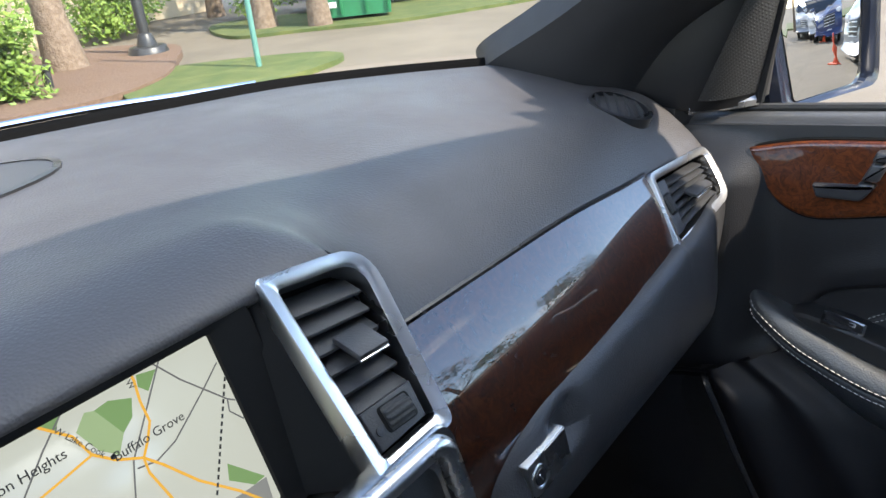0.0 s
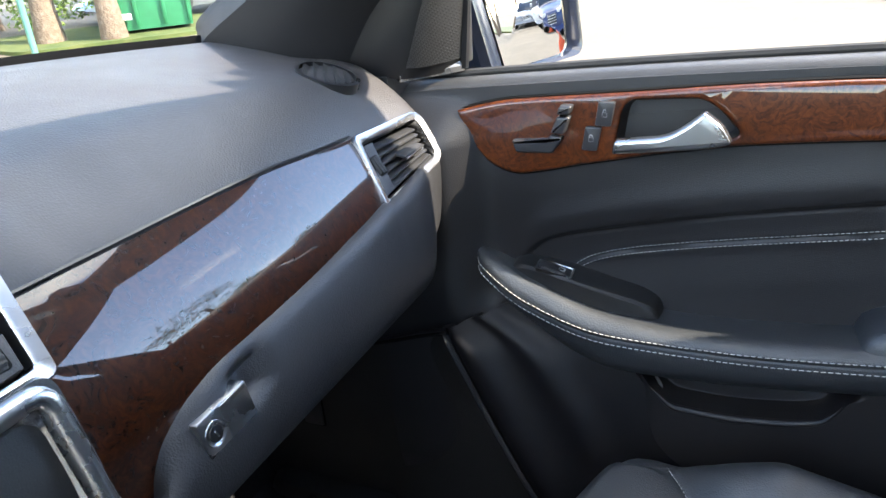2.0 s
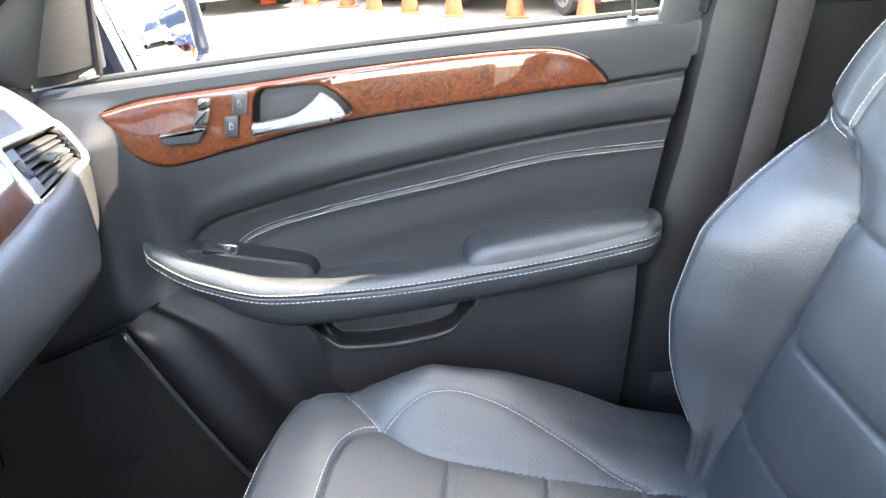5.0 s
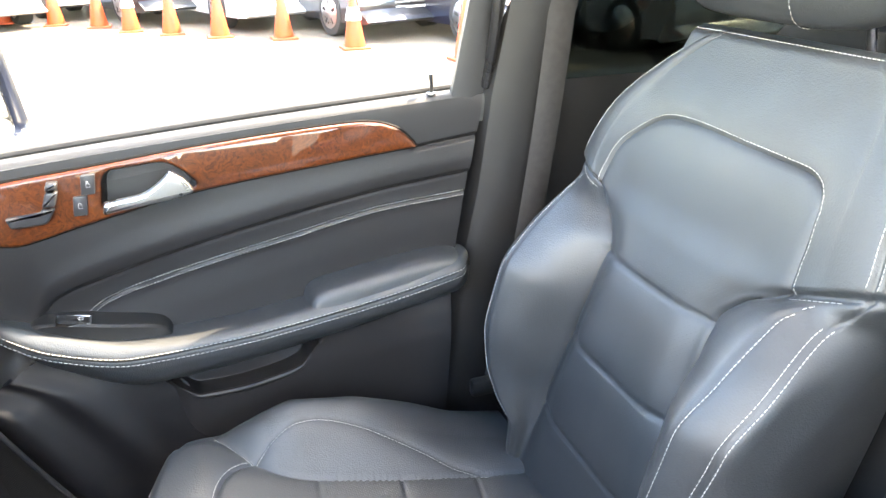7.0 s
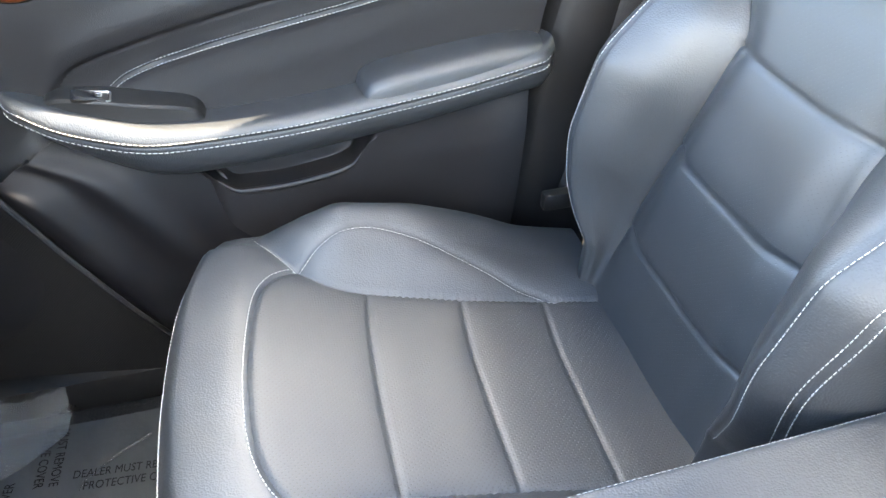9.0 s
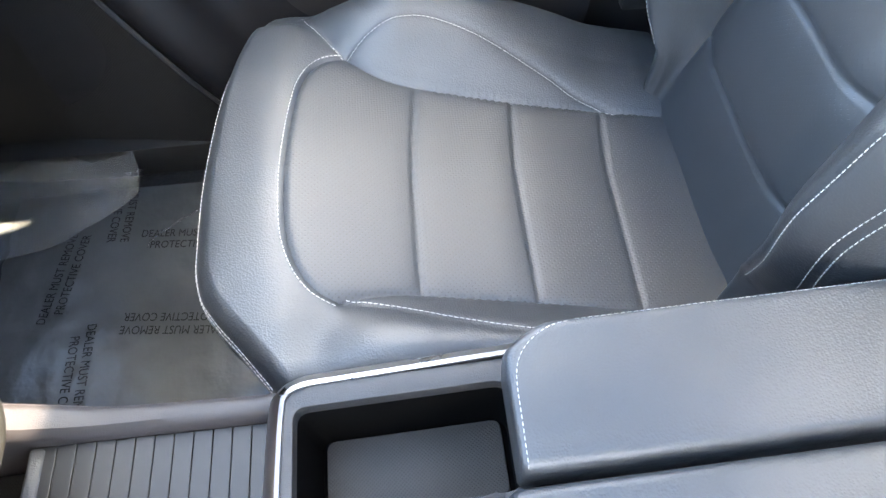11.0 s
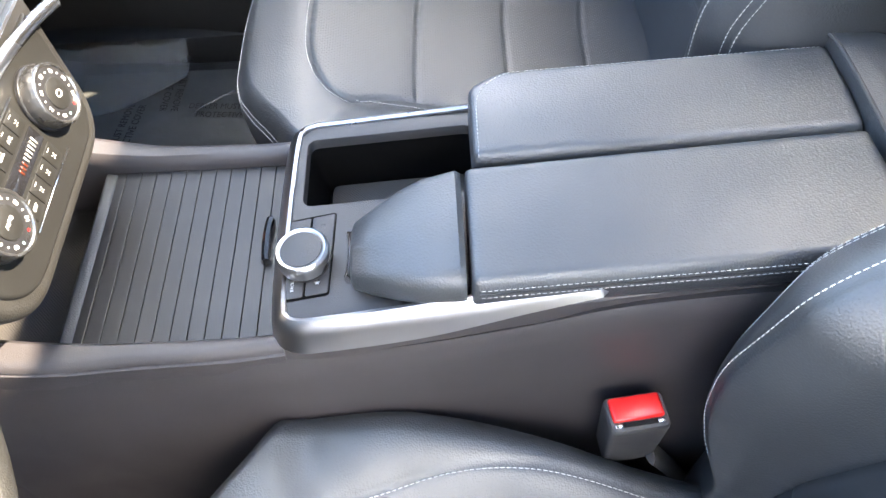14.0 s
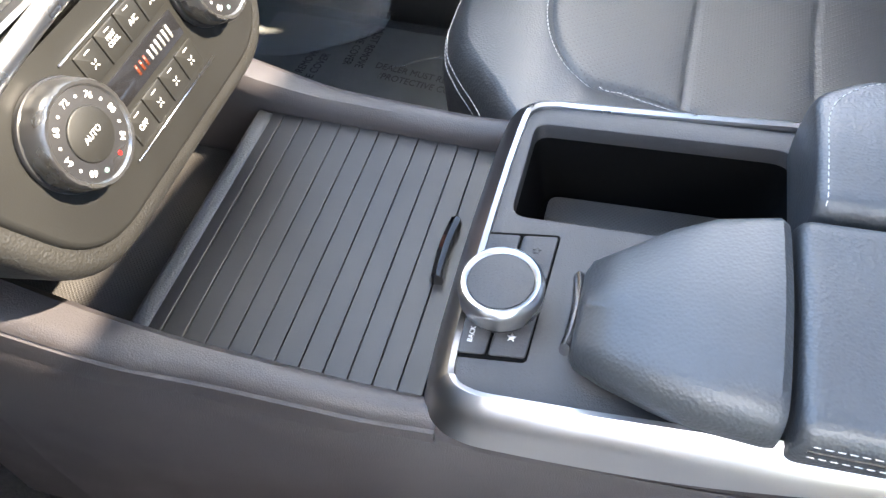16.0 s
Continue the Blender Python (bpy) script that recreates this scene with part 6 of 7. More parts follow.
# controller and its keys
ct = tp @ Matrix.Translation((-0.0525, -0.009, 0.0008))
quad = [(-0.034, 0.0215), (0.046, 0.0195), (0.051, -0.0215), (-0.03, -0.0185)]
A, B, C, D = (Vector(p) for p in quad)
qc = (A + B + C + D) / 4
# dark plate that draws the shade in the gaps between the keys
part("key_gap_shade", slab(rounded([tuple(qc + (p - qc) * 1.05) for p in (A, B, C, D)], 0.003), 0.003, ct @ Matrix.Translation((0, 0, 0.0002)), 0.0002), PITCH, con)
for k, (s0, s1, t0, t1) in enumerate(((0.0, 0.49, 0.0, 0.48), (0.0, 0.49, 0.52, 1.0), (0.51, 1.0, 0.0, 0.48), (0.51, 1.0, 0.52, 1.0))):
    f = lambda s, t: tuple(A.lerp(B, s).lerp(D.lerp(C, s), t))
    kb = part("controller_key", slab(rounded([f(s0, t0), f(s1, t0), f(s1, t1), f(s0, t1)], 0.002), 0.004, ct @ Matrix.Translation((0, 0, 0.0012)), 0.0008), SOFT, con, "matt black key")
    c = Vector(f(0.14 if k < 2 else 0.86, (t0 + t1) / 2))
    if k == 0:
        lettering("BACK", 0.0038, ct @ Matrix.Translation((*c, 0.0014)), PRINT, kb)
    elif k in (1, 3):
        star = [Vector((r * math.sin(a), r * math.cos(a))) * 0.001 for a, r in ((math.pi * j / 5, 2.8 if j % 2 == 0 else 1.2) for j in range(10))]
        sm_ = ct @ Matrix.Translation((*c, 0.0015)) @ Matrix.Rotation(radians(-90), 4, "Z")
        if k == 1:
            part("star_sign", slab([tuple(p) for p in star], 0.0002, sm_, 0), PRINT, kb)
        else:
            part("star_sign", ring([tuple(p) for p in star], [tuple(p * 0.75) for p in star], 0.0002, sm_, 0.00005), GREYTRIM, kb)
knob = part("controller", disc(0.0185, 0.012, ct @ Matrix.Translation((0, 0, 0.006)), 40, 0.001), BLACK, con, "round rotary controller with silver rim")
bm = bmesh.new()
prof = [(0.0212, 0.0075), (0.0228, 0.010), (0.0230, 0.0195), (0.0222, 0.0228), (0.0205, 0.0242), (0.0185, 0.0238), (0.0172, 0.0225)]
n = 72
g = [[bm.verts.new(ct @ Vector(((r - (0.0005 if k % 9 == 0 and 0 < j < 4 else 0)) * math.cos(6.2832 * k / n), (r - (0.0005 if k % 9 == 0 and 0 < j < 4 else 0)) * math.sin(6.2832 * k / n), z))) for k in range(n)] for j, (r, z) in enumerate(prof)]
for a, b in zip(g, g[1:]):
    for k in range(n):
        bm.faces.new((a[k], a[(k + 1) % n], b[(k + 1) % n], b[k]))
part("silver_rim", bm, SILVER, knob, "ribbed satin silver rim")
part("knob_cap", disc(0.0176, 0.003, ct @ Matrix.Translation((0, 0, 0.0222)), 40, 0.001), SOFT, knob)

# palm rest
rr = []
for y, xl, xr, zt, zb in ((-0.0485, -0.083, -0.036, 0.530, 0.508), (-0.0515, -0.089, -0.030, 0.536, 0.507), (-0.066, -0.096, -0.022, 0.543, 0.507), (-0.088, -0.105, -0.009, 0.550, 0.511), (-0.108, -0.111, -0.001, 0.5555, 0.513), (-0.136, -0.1135, 0.004, 0.559, 0.515), (-0.1405, -0.113, 0.003, 0.556, 0.516)):
    h = zt - zb
    rr.append(spline([(xl + 0.012, y, zb), (xl + 0.002, y, zb + h * 0.2), (xl, y, zb + h * 0.5), (xl + 0.006, y, zb + h * 0.85), (xl + 0.022, y, zt - 0.001), ((xl + xr) / 2, y, zt + 0.002), (xr - 0.016, y, zt - 0.001), (xr - 0.004, y, zb + h * 0.85), (xr, y, zb + h * 0.5), (xr - 0.004, y, zb)], 4))
part("palm_rest", loft(rr), LEATHER, con, "tapered black leather palm rest")
part("palm_trim", tube([(-0.081 + 0.044 * t, -0.0478 + 0.002 * (2 * t - 1) ** 2, 0.519) for t in np.linspace(0, 1, 9)], 0.003, 8, 2.2), SILVER, con)


def lid(xl, xr, y0, y1, nose, rise=0.075):
    rr = []
    n = 34
    for k in range(n + 1):
        t = k / n
        y = y0 + (y1 - y0) * (1 - math.cos(math.pi * t)) / 2
        e0, e1 = min((y0 - y) / 0.006, 1), min((y - y1) / 0.006, 1)
        e = min(math.sqrt(max(1 - (1 - e0) ** 2, 0)), math.sqrt(max(1 - (1 - e1) ** 2, 0)))
        zt = 0.557 + (y0 - y) * rise - 0.004 * (1 - e)
        zb = zt - 0.042
        a, b = xl + 0.003 * (1 - e), xr - 0.003 * (1 - e) - nose * max(0.035 - (y0 - y), 0) ** 1.5 * 3
        z1 = zt - 0.0035
        rr.append(spline([(a + 0.006, y, zb), (a + 0.001, y, zb + 0.01), (a, y, zt - 0.017), (a + 0.0006, y, zt - 0.0125), (a + 0.0018, y, z1 - 0.004), (a + 0.007, y, zt - 0.0008), (a + 0.02, y, zt), ((a + b) / 2, y, zt + 0.0012), (b - 0.02, y, zt), (b - 0.007, y, zt - 0.0008), (b - 0.0018, y, z1 - 0.004), (b, y, zt - 0.017), (b - 0.001, y, zb + 0.01), (b - 0.006, y, zb)], 3))
    return loft(rr)


lz = lambda y, y0: 0.557 + (y0 - y) * 0.075
lid_bm = lid(-0.117, 0.0035, -0.1445, -0.468, 0.0)
rows = [drape(lid_bm, [(-0.2, y, lz(y, -0.1445) + dz) for y in np.linspace(-0.150, -0.462, 70)], (1, 0, 0), 0.0003) for dz in (-0.0095, -0.0175)]
left_lid = part("armrest_lid", lid_bm, LEATHER, con, "black leather armrest lid with double white stitching")
for row in rows:
    stitches("stitching", row, left_lid, (-1, 0, 0.5), pitch=0.0046, size=0.0032, r=0.00034)
part("lid_welt", tube([p.lerp(q, 0.5) + Vector((0.0004, 0, 0)) for p, q in zip(*rows)], 0.0011, 6), BLACK, left_lid)
lid_bm = lid(0.0085, 0.116, -0.153, -0.476, 1.0, 0.045)
rows = [drape(lid_bm, pts, (0, 0, -1), 0.0002) for pts in ([(0.1115, y, 0.6) for y in np.linspace(-0.205, -0.472, 60)], [(p.x, p.y, 0.6) for p in spline([(0.012, -0.1575, 0), (0.04, -0.158, 0), (0.075, -0.1595, 0), (0.094, -0.168, 0), (0.107, -0.186, 0), (0.1115, -0.205, 0)], 8)])]
right_lid = part("armrest_lid", lid_bm, LEATHER, con, "black leather armrest lid with white stitching")
for row in rows:
    stitches("stitching", row, right_lid, (0, 0, 1), pitch=0.0046, size=0.0032, r=0.00034)
rr = []
for y, k, dz in ((-0.4775, 0.99, 0.0), (-0.481, 1.0, 0.002), (-0.52, 1.0, 0.0), (-0.55, 0.97, -0.01), (-0.575, 0.9, -0.035), (-0.585, 0.85, -0.08)):
    zt = 0.582 + dz
    rr.append(spline([(-0.117 * k, y, 0.50 + min(dz, 0)), (-0.118 * k, y, zt - 0.02), (-0.108 * k, y, zt - 0.002), (0, y, zt + 0.002), (0.108 * k, y, zt - 0.002), (0.118 * k, y, zt - 0.02), (0.117 * k, y, 0.50 + min(dz, 0))], 5))
cap = part("rear_cap", loft(rr), LEATHER, con, "black leather console end cap")
part("cap_piping", tube(spline([(-0.117, -0.4765, 0.563), (-0.107, -0.4765, 0.5815), (0, -0.4765, 0.5855), (0.107, -0.4765, 0.5815), (0.117, -0.4765, 0.563)], 8), 0.0022, 8), BELT, cap, "grey piping")

# ---- belt buckle, steering wheel, belt ----
BUCKLE = material("buckle_plastic", (0.03, 0.03, 0.031), 0.5, grain=("noise", 0.001, 0.0003), tone=(0.04, 0.04, 0.041), tone_scale=20)
bk = thing("belt_buckle", (-0.165, -0.29, 0.3), "black seat belt buckle with red release button", "buckle")
bmx = frame_of((-0.161, -0.2835, 0.4135), (0.1, -1, 0.02), (0.92, 0.1, -0.02))
part("buckle_body", loft([[bmx @ Vector((x * k, y * k, z)) for x, y in rounded([(-0.0265, -0.018), (0.0265, -0.018), (0.0265, 0.0155), (-0.0265, 0.0155)], 0.006, 4)] for k, z in ((0.93, 0.0), (0.99, -0.002), (1.0, -0.006), (0.97, -0.03), (0.9, -0.075), (0.8, -0.08))]), BUCKLE, bk)
bx = bmx @ Matrix.Translation((0, 0.002, 0.0005))
part("release_button", block(0.0455, 0.0225, 0.012, bx @ Matrix.Translation((0, 0.0005, -0.003)), 0.003, 3), RED, bk, "bright red release button")
part("slot", block(0.042, 0.0045, 0.004, bmx @ Matrix.Translation((0, -0.0115, -0.001)), 0.001), HOLLOW, bk, "dark tongue slot")
for k in (-1, 1):
    part("slot_corner", block(0.007, 0.004, 0.005, bmx @ Matrix.Translation((k * 0.0185, -0.0118, -0.001)), 0.001), CHROME, bk)
part("strap", tube([(-0.172, -0.305, 0.345), (-0.165, -0.36, 0.24), (-0.165, -0.4, 0.15)], 0.016, 8, 0.3), WEB, bk)

RIMSKIN = material("wheel_rim_leather", (0.0135, 0.0132, 0.012), 0.5, spec=0.45, grain=("hide", 0.0012, 0.0002), tone=(0.017, 0.0166, 0.015), tone_scale=9, dapple=0.06)
wheel = thing("steering_wheel", (-0.375, 0.18, 0.8), "dark grey leather steering wheel", "steering wheel")
wc, wx, wu = Vector((-0.38, 0.18, 0.80)), Vector((1, 0, 0)), Vector((0, 0.407, 0.9135))
wn_ = wx.cross(wu)
rings = []
for k in range(72):
    a = 2 * math.pi * k / 72
    o = wx * math.cos(a) + wu * math.sin(a)
    rings.append([wc + o * 0.19 + o * (0.0155 * math.cos(b)) + wn_ * (0.0175 * math.sin(b)) for b in np.linspace(0, 2 * math.pi, 17)[:-1]])
part("wheel_rim", loft(rings + rings[:1], caps=False), RIMSKIN, wheel, "grey leather wheel rim")
hm = Matrix.Translation(wc) @ Matrix((wx, wu, wn_)).transposed().to_4x4()
part("airbag_cover", slab(rounded([(-0.075, -0.06), (0.075, -0.06), (0.085, 0.03), (0.05, 0.06), (-0.05, 0.06), (-0.085, 0.03)], 0.03, 6), 0.05, hm @ Matrix.Translation((0, 0, 0.015)), 0.012, 4), HARD, wheel)
for s in (-1, 1):
    part("spoke", slab(rounded([(s * 0.06, -0.03), (s * 0.178, -0.028), (s * 0.18, 0.026), (s * 0.06, 0.03)], 0.01), 0.02, hm, 0.006, 3), PANEL, wheel, "grey spoke with thumb keys")
    part("spoke_trim", slab(rounded([(s * 0.03, -0.06), (s * 0.06, -0.06), (s * 0.09, -0.165), (s * 0.06, -0.175)], 0.008), 0.016, hm, 0.005, 3), SILVER, wheel)
part("column", tube([wc - wn_ * 0.02, wc - wn_ * 0.2], 0.045, 16), HARD, wheel)

# ---- passenger floor ----
mat_ = thing("floor_mat", (0.4, 0.35, 0.105), "black floor mat under a printed clear plastic cover", "floor mat")
mo = rounded([(0.16, 0.09), (0.66, 0.09), (0.69, 0.5), (0.6, 0.62), (0.17, 0.62)], 0.05, 5)
part("mat", slab(mo, 0.008, Matrix.Translation((0, 0, 0.108)), 0.003), CARPET, mat_)
# clear film over a black mat: its reflections are painted in as opaque grey
COVER = material("printed_film_with_sheen", (0.06, 0.063, 0.063), 0.25, spec=0.6, grain=("noise", 0.06, 0.004), tone=(0.085, 0.089, 0.089), tone_scale=7)


def film_at(u, v):
    x, y = 0.18 + 0.47 * u, 0.11 + 0.46 * v
    return (x, y, 0.1105 + 0.0015 * noise.noise((x * 30, y * 30, 1.0)) + 0.0012)


part("plastic_cover", sheet(film_at, 50, 50, 0.0008), COVER, mat_, "clear plastic cover with black lettering, its reflections painted grey")
FILMPRINT = material("black_film_print", (0.006, 0.006, 0.006), 0.6, spec=0.15)
for x, y, turn in ((0.491, 0.422, -8), (0.549, 0.233, -95), (0.386, 0.243, 84), (0.331, 0.36, 180), (0.621, 0.331, 177)):
    for k, w in enumerate(("DEALER MUST REMOVE", "PROTECTIVE COVER")):
        m = Matrix.Translation((x, y, 0.1152)) @ Matrix.Rotation(radians(turn), 4, "Z") @ Matrix.Translation((0.008 * k, -0.0205 * k, 0))
        lettering(w, 0.0185, m, FILMPRINT, mat_, "printed_warning", squash=0.8, depth=0.0001)


film_left = curve((0.30, 0.665), (0.335, 0.622), (0.37, 0.595), (0.44, 0.548), (0.5, 0.535), (0.58, 0.53))


def crinkle_at(u, v):
    y = 0.325 + 0.245 * u
    x0 = film_left(y)
    x = x0 + (0.69 - x0) * v
    n_ = noise.noise((x * 22, y * 22, 5.0)) + 0.6 * noise.noise((x * 60, y * 60, 2.0))
    return (x, y, 0.1165 + 0.03 * smooth(v, 0.6, 1.0) + 0.0025 * n_ + 0.016 * n_ * smooth(v, 0.5, 0.85))


part("crumpled_edge", sheet(crinkle_at, 70, 30, 0.0008), FILM, mat_, "crumpled clear plastic edge catching light")
part("plastic_strip", tube(spline([(0.60, 0.205, 0.118), (0.577, 0.241, 0.121), (0.553, 0.276, 0.119), (0.540, 0.289, 0.122), (0.527, 0.298, 0.117)], 8), lambda t: 0.0028 * (1 - 0.75 * t), 6, 0.35), FILM, mat_, "torn strip of clear plastic")


# ---- car shell ----
def shell(name, bm, m, label, category="structure", **kw):
    return tagged(part(name, bm, m, None, label, **kw), label, category, kind="structure")


shell("floor", block(1.56, 2.9, 0.03, Matrix.Translation((0, -0.65, 0.085)), 0.005), CARPET, "black carpeted car floor")
shell("firewall", loft([[(x, 0.45, 0.1), (x, 0.66, 0.14), (x, 0.74, 0.3), (x, 0.76, 0.84), (x, 0.80, 0.84), (x, 0.80, 0.06), (x, 0.45, 0.06)] for x in (-0.76, 0.76)]), CARPET, "carpeted bulkhead under the dashboard")
shell("sill_right", block(0.1, 2.4, 0.12, Matrix.Translation((0.735, -0.55, 0.10)), 0.02), HARD, "black door sill")
shell("sill_left", block(0.1, 2.4, 0.12, Matrix.Translation((-0.735, -0.55, 0.10)), 0.02), HARD, "black door sill of the driver side")
roof_z = lambda x, y: 1.335 - 0.09 * (x / 0.62) ** 2 * 0.5 - 0.03 * smooth(y, -0.35, 0.03)
# unseen roof; the opening in it is placed to land sun on the console
shell("headliner", sheet(lambda u, v: ((u - 0.5) * 1.27, -0.004 - 0.1 * (2 * u - 1) ** 2 - 2.04 * v, roof_z((u - 0.5) * 1.2, 0.03 - 2.0 * v)), 48, 84, -0.05, keep=lambda u, v: not (abs(u - 0.5) < 0.355 and 0.212 < v < 0.352), out=(0, 0, -1)), HEADLINER, "light grey headliner")
shell("roof_skin", sheet(lambda u, v: ((u - 0.5) * 1.31, 0.004 - 0.1 * (2 * u - 1) ** 2 - 2.06 * v, roof_z((u - 0.5) * 1.2, 0.03 - 2.0 * v) + 0.053), 48, 84, -0.004, keep=lambda u, v: not (abs(u - 0.5) < 0.355 and 0.212 < v < 0.352), out=(0, 0, -1)), BODY, "dark blue painted car roof")
hole = rounded([(-0.455, -0.438), (0.455, -0.438), (0.455, -0.723), (-0.455, -0.723)], 0.05, 5)
# frame round the added opening, out of view
shell("added_sun_opening_frame", loft([[(x * k, -0.5805 + (y + 0.5805) * k, z) for x, y in hole] for k, z in ((1.03, 1.29), (1.0, 1.285), (0.985, 1.3), (0.985, 1.36), (1.03, 1.36), (1.03, 1.29))], caps=False), GREYTRIM, "grey frame of an unseen roof opening added to let sun onto the console")
for s, nm in ((1, "right"), (-1, "left")):
    shell("footwell_side_" + nm, loft([[(s * 0.72, 0.36, z), (s * 0.725, 0.42, z), (s * 0.72, 0.80, z), (s * 0.80, 0.80, z), (s * 0.80, 0.34, z)] for z in (0.08, 0.5, 0.82)]), HARD, "black footwell side trim")
    if s > 0:
        side = bpy.data.objects["footwell_side_right"]
        hm = frame_of((0.7215, 0.557, 0.294), (0, -1, 0), (0, 0, 1))
        hat = rounded([(-0.018, -0.026), (0.018, -0.024), (0.018, 0.026), (-0.018, 0.012)], 0.003)
        # dark plate standing in for the shade in the gap round the hatch
        part("hatch_gap_shade", slab([(a * 1.12, b * 1.09) for a, b in hat], 0.004, hm, 0.0005), HOLLOW, side)
        part("hatch", slab(hat, 0.005, hm @ Matrix.Translation((0, 0, 0.002)), 0.0012), SWITCH, side, "small black service hatch")
    edge = spline([(s * 0.715, 0.62, 0.845), (s * 0.672, 0.575, 0.873), (s * 0.652, 0.46, 0.934), (s * 0.63, 0.29, 1.04), (s * 0.63, 0.11, 1.165), (s * 0.635, -0.11, 1.3)], 8)
    back = spline([(s * 0.74, 0.50, 0.79), (s * 0.745, 0.42, 0.80), (s * 0.735, 0.345, 0.90), (s * 0.715, 0.24, 0.975), (s * 0.693, 0.09, 1.075), (s * 0.66, -0.11, 1.225)], 8)
    rr = []
    for a, b in zip(edge, back):
        mid = a.lerp(b, 0.5) + Vector((-s * 0.022, -0.012, -0.004))
        rr.append([a + Vector((s * 0.03, 0.03, 0.02)), a, a.lerp(mid, 0.55) + Vector((-s * 0.006, 0, 0)), mid, mid.lerp(b, 0.6) + Vector((-s * 0.004, 0, 0)), b, b + Vector((s * 0.04, 0.01, 0.02))])
    shell("a_pillar_" + nm, loft(rr), PILLAR, "dark grey windscreen pillar trim")
    # unseen outer edge, added to block sun from the dash vent's left part
    shell("shading_roof_edge_" + nm, loft([[(s * 0.665, y, 1.285), (s * w, y, 1.262), (s * (w + 0.006), y, 1.285), (s * 0.665, y, 1.365), (s * 0.645, y, 1.36)] for y, w in ((-0.06, 0.69), (-0.15, 0.728), (-0.5, 0.735), (-1.2, 0.735), (-2.05, 0.72))]), BODY, "dark blue roof edge over the doors, added unseen to shade the dash vent")
    shell("roof_rail_" + nm, loft([[(s * 0.66, y, 1.265), (s * 0.625, y, 1.295), (s * 0.605, y, 1.37), (s * 0.68, y, 1.32)] for y in (-0.08, -0.5, -1.2, -2.05)]), GREYTRIM, "grey roof rail trim")
    bp = [(0.2, -0.36, -0.52, 0.745), (0.5, -0.41, -0.545, 0.745), (0.69, -0.447, -0.54, 0.735), (0.86, -0.463, -0.56, 0.715), (0.99, -0.478, -0.58, 0.69), (1.1, -0.49, -0.60, 0.665), (1.2, -0.5, -0.62, 0.64), (1.31, -0.512, -0.64, 0.615)]
    shell("b_pillar_" + nm, loft([[(s * (x + (0.06 if z < 0.87 else 0.022)), ya + (0.014 if z < 0.87 else -0.012), z), (s * (x + 0.012), ya, z), (s * x, ya - 0.018, z), (s * (x - 0.006), (ya + yb) / 2, z), (s * x, yb, z), (s * (x + 0.032), yb, z)] for z, ya, yb, x in bp]), BPILLAR, "grey door pillar trim")
    for y0, y1, nm2 in ((-1.12, -1.26, "c"), (-1.95, -2.1, "d")):
        shell(nm2 + "_pillar_" + nm, loft([[(s * (x + 0.05), y0 + o, z), (s * x, y0 + o, z), (s * x, y1 + o, z), (s * (x + 0.05), y1 + o, z)] for z, x, o in ((0.1, 0.74, 0), (0.85, 0.74, 0), (1.3, 0.61, 0.05))]), GREYTRIM, "grey rear pillar trim")
    shell("rear_window_" + nm, loft([[(s * 0.752, y, 0.85), (s * 0.756, y, 0.85), (s * 0.672, y, 1.28), (s * 0.668, y, 1.28)] for y in (-0.54, -1.2)]), PRIVACY, "dark tinted rear door window", category="window")
    shell("rear_quarter_window_" + nm, loft([[(s * 0.752, y, 0.85), (s * 0.756, y, 0.85), (s * 0.672, y, 1.28), (s * 0.668, y, 1.28)] for y in (-1.24, -2.0)]), PRIVACY, "dark tinted rear quarter window", category="window")
    shell("rear_side_" + nm, loft([[(s * 0.74, y, 0.1), (s * 0.72, y, 0.5), (s * 0.75, y, 0.86), (s * 0.8, y, 0.86), (s * 0.82, y, 0.1)] for y in (-0.54, -2.1)]), HARD, "black rear door lining")
swing = Matrix.Translation((-0.78, 0.45, 0)) @ Matrix.Rotation(radians(-26), 4, "Z") @ Matrix.Translation((0.78, -0.45, 0))
shell("driver_door", loft([[swing @ Vector(p) for p in ((-0.72, y, 0.1), (-0.705, y, 0.36), (-0.735, y, 0.56), (-0.742, y, 0.82), (-0.76, y, belt_z(y)), (-0.80, y, belt_z(y) - 0.02), (-0.84, y, 0.3), (-0.8, y, 0.1))] for y in (0.44, 0.2, -0.1, -0.46)]), DOORSKIN, "black leather lining of the open driver door", category="door")
shell("tailgate_window", loft([[(x, -2.05, 0.86), (x, -2.056, 0.86), (x, -2.006, 1.3), (x, -2.0, 1.3)] for x in (-0.68, 0.68)]), PRIVACY, "dark tinted tailgate window", category="window")
shell("rear_wall", block(1.5, 0.05, 0.8, Matrix.Translation((0, -2.1, 0.45)), 0.01), HARD, "black rear tailgate lining")
shell("scuttle_band", loft([[(x, scuttle_y(abs(x)) + 0.012, 0.86), (x, scuttle_y(abs(x)) + 0.02, 0.871), (x, scuttle_y(abs(x)) + 0.03, 0.875), (x, scuttle_y(abs(x)) + 0.06, 0.866), (x, scuttle_y(abs(x)) + 0.06, 0.84)] for x in np.linspace(-0.70, 0.70, 60)]), PITCH, "black band along the windscreen foot")
# chrome tube run on past the wiper to draw the highlight along the windscreen foot
shell("wiper_highlight", tube([(x, scuttle_y(abs(x)) + 0.05, 0.876 - 0.006 * smooth(x, 0.3, 0.5)) for x in np.linspace(-0.1, 0.5, 24)], 0.0042, 8), CHROME, "wiper tube stretched to draw the bright highlight line behind the windscreen", category="wiper")
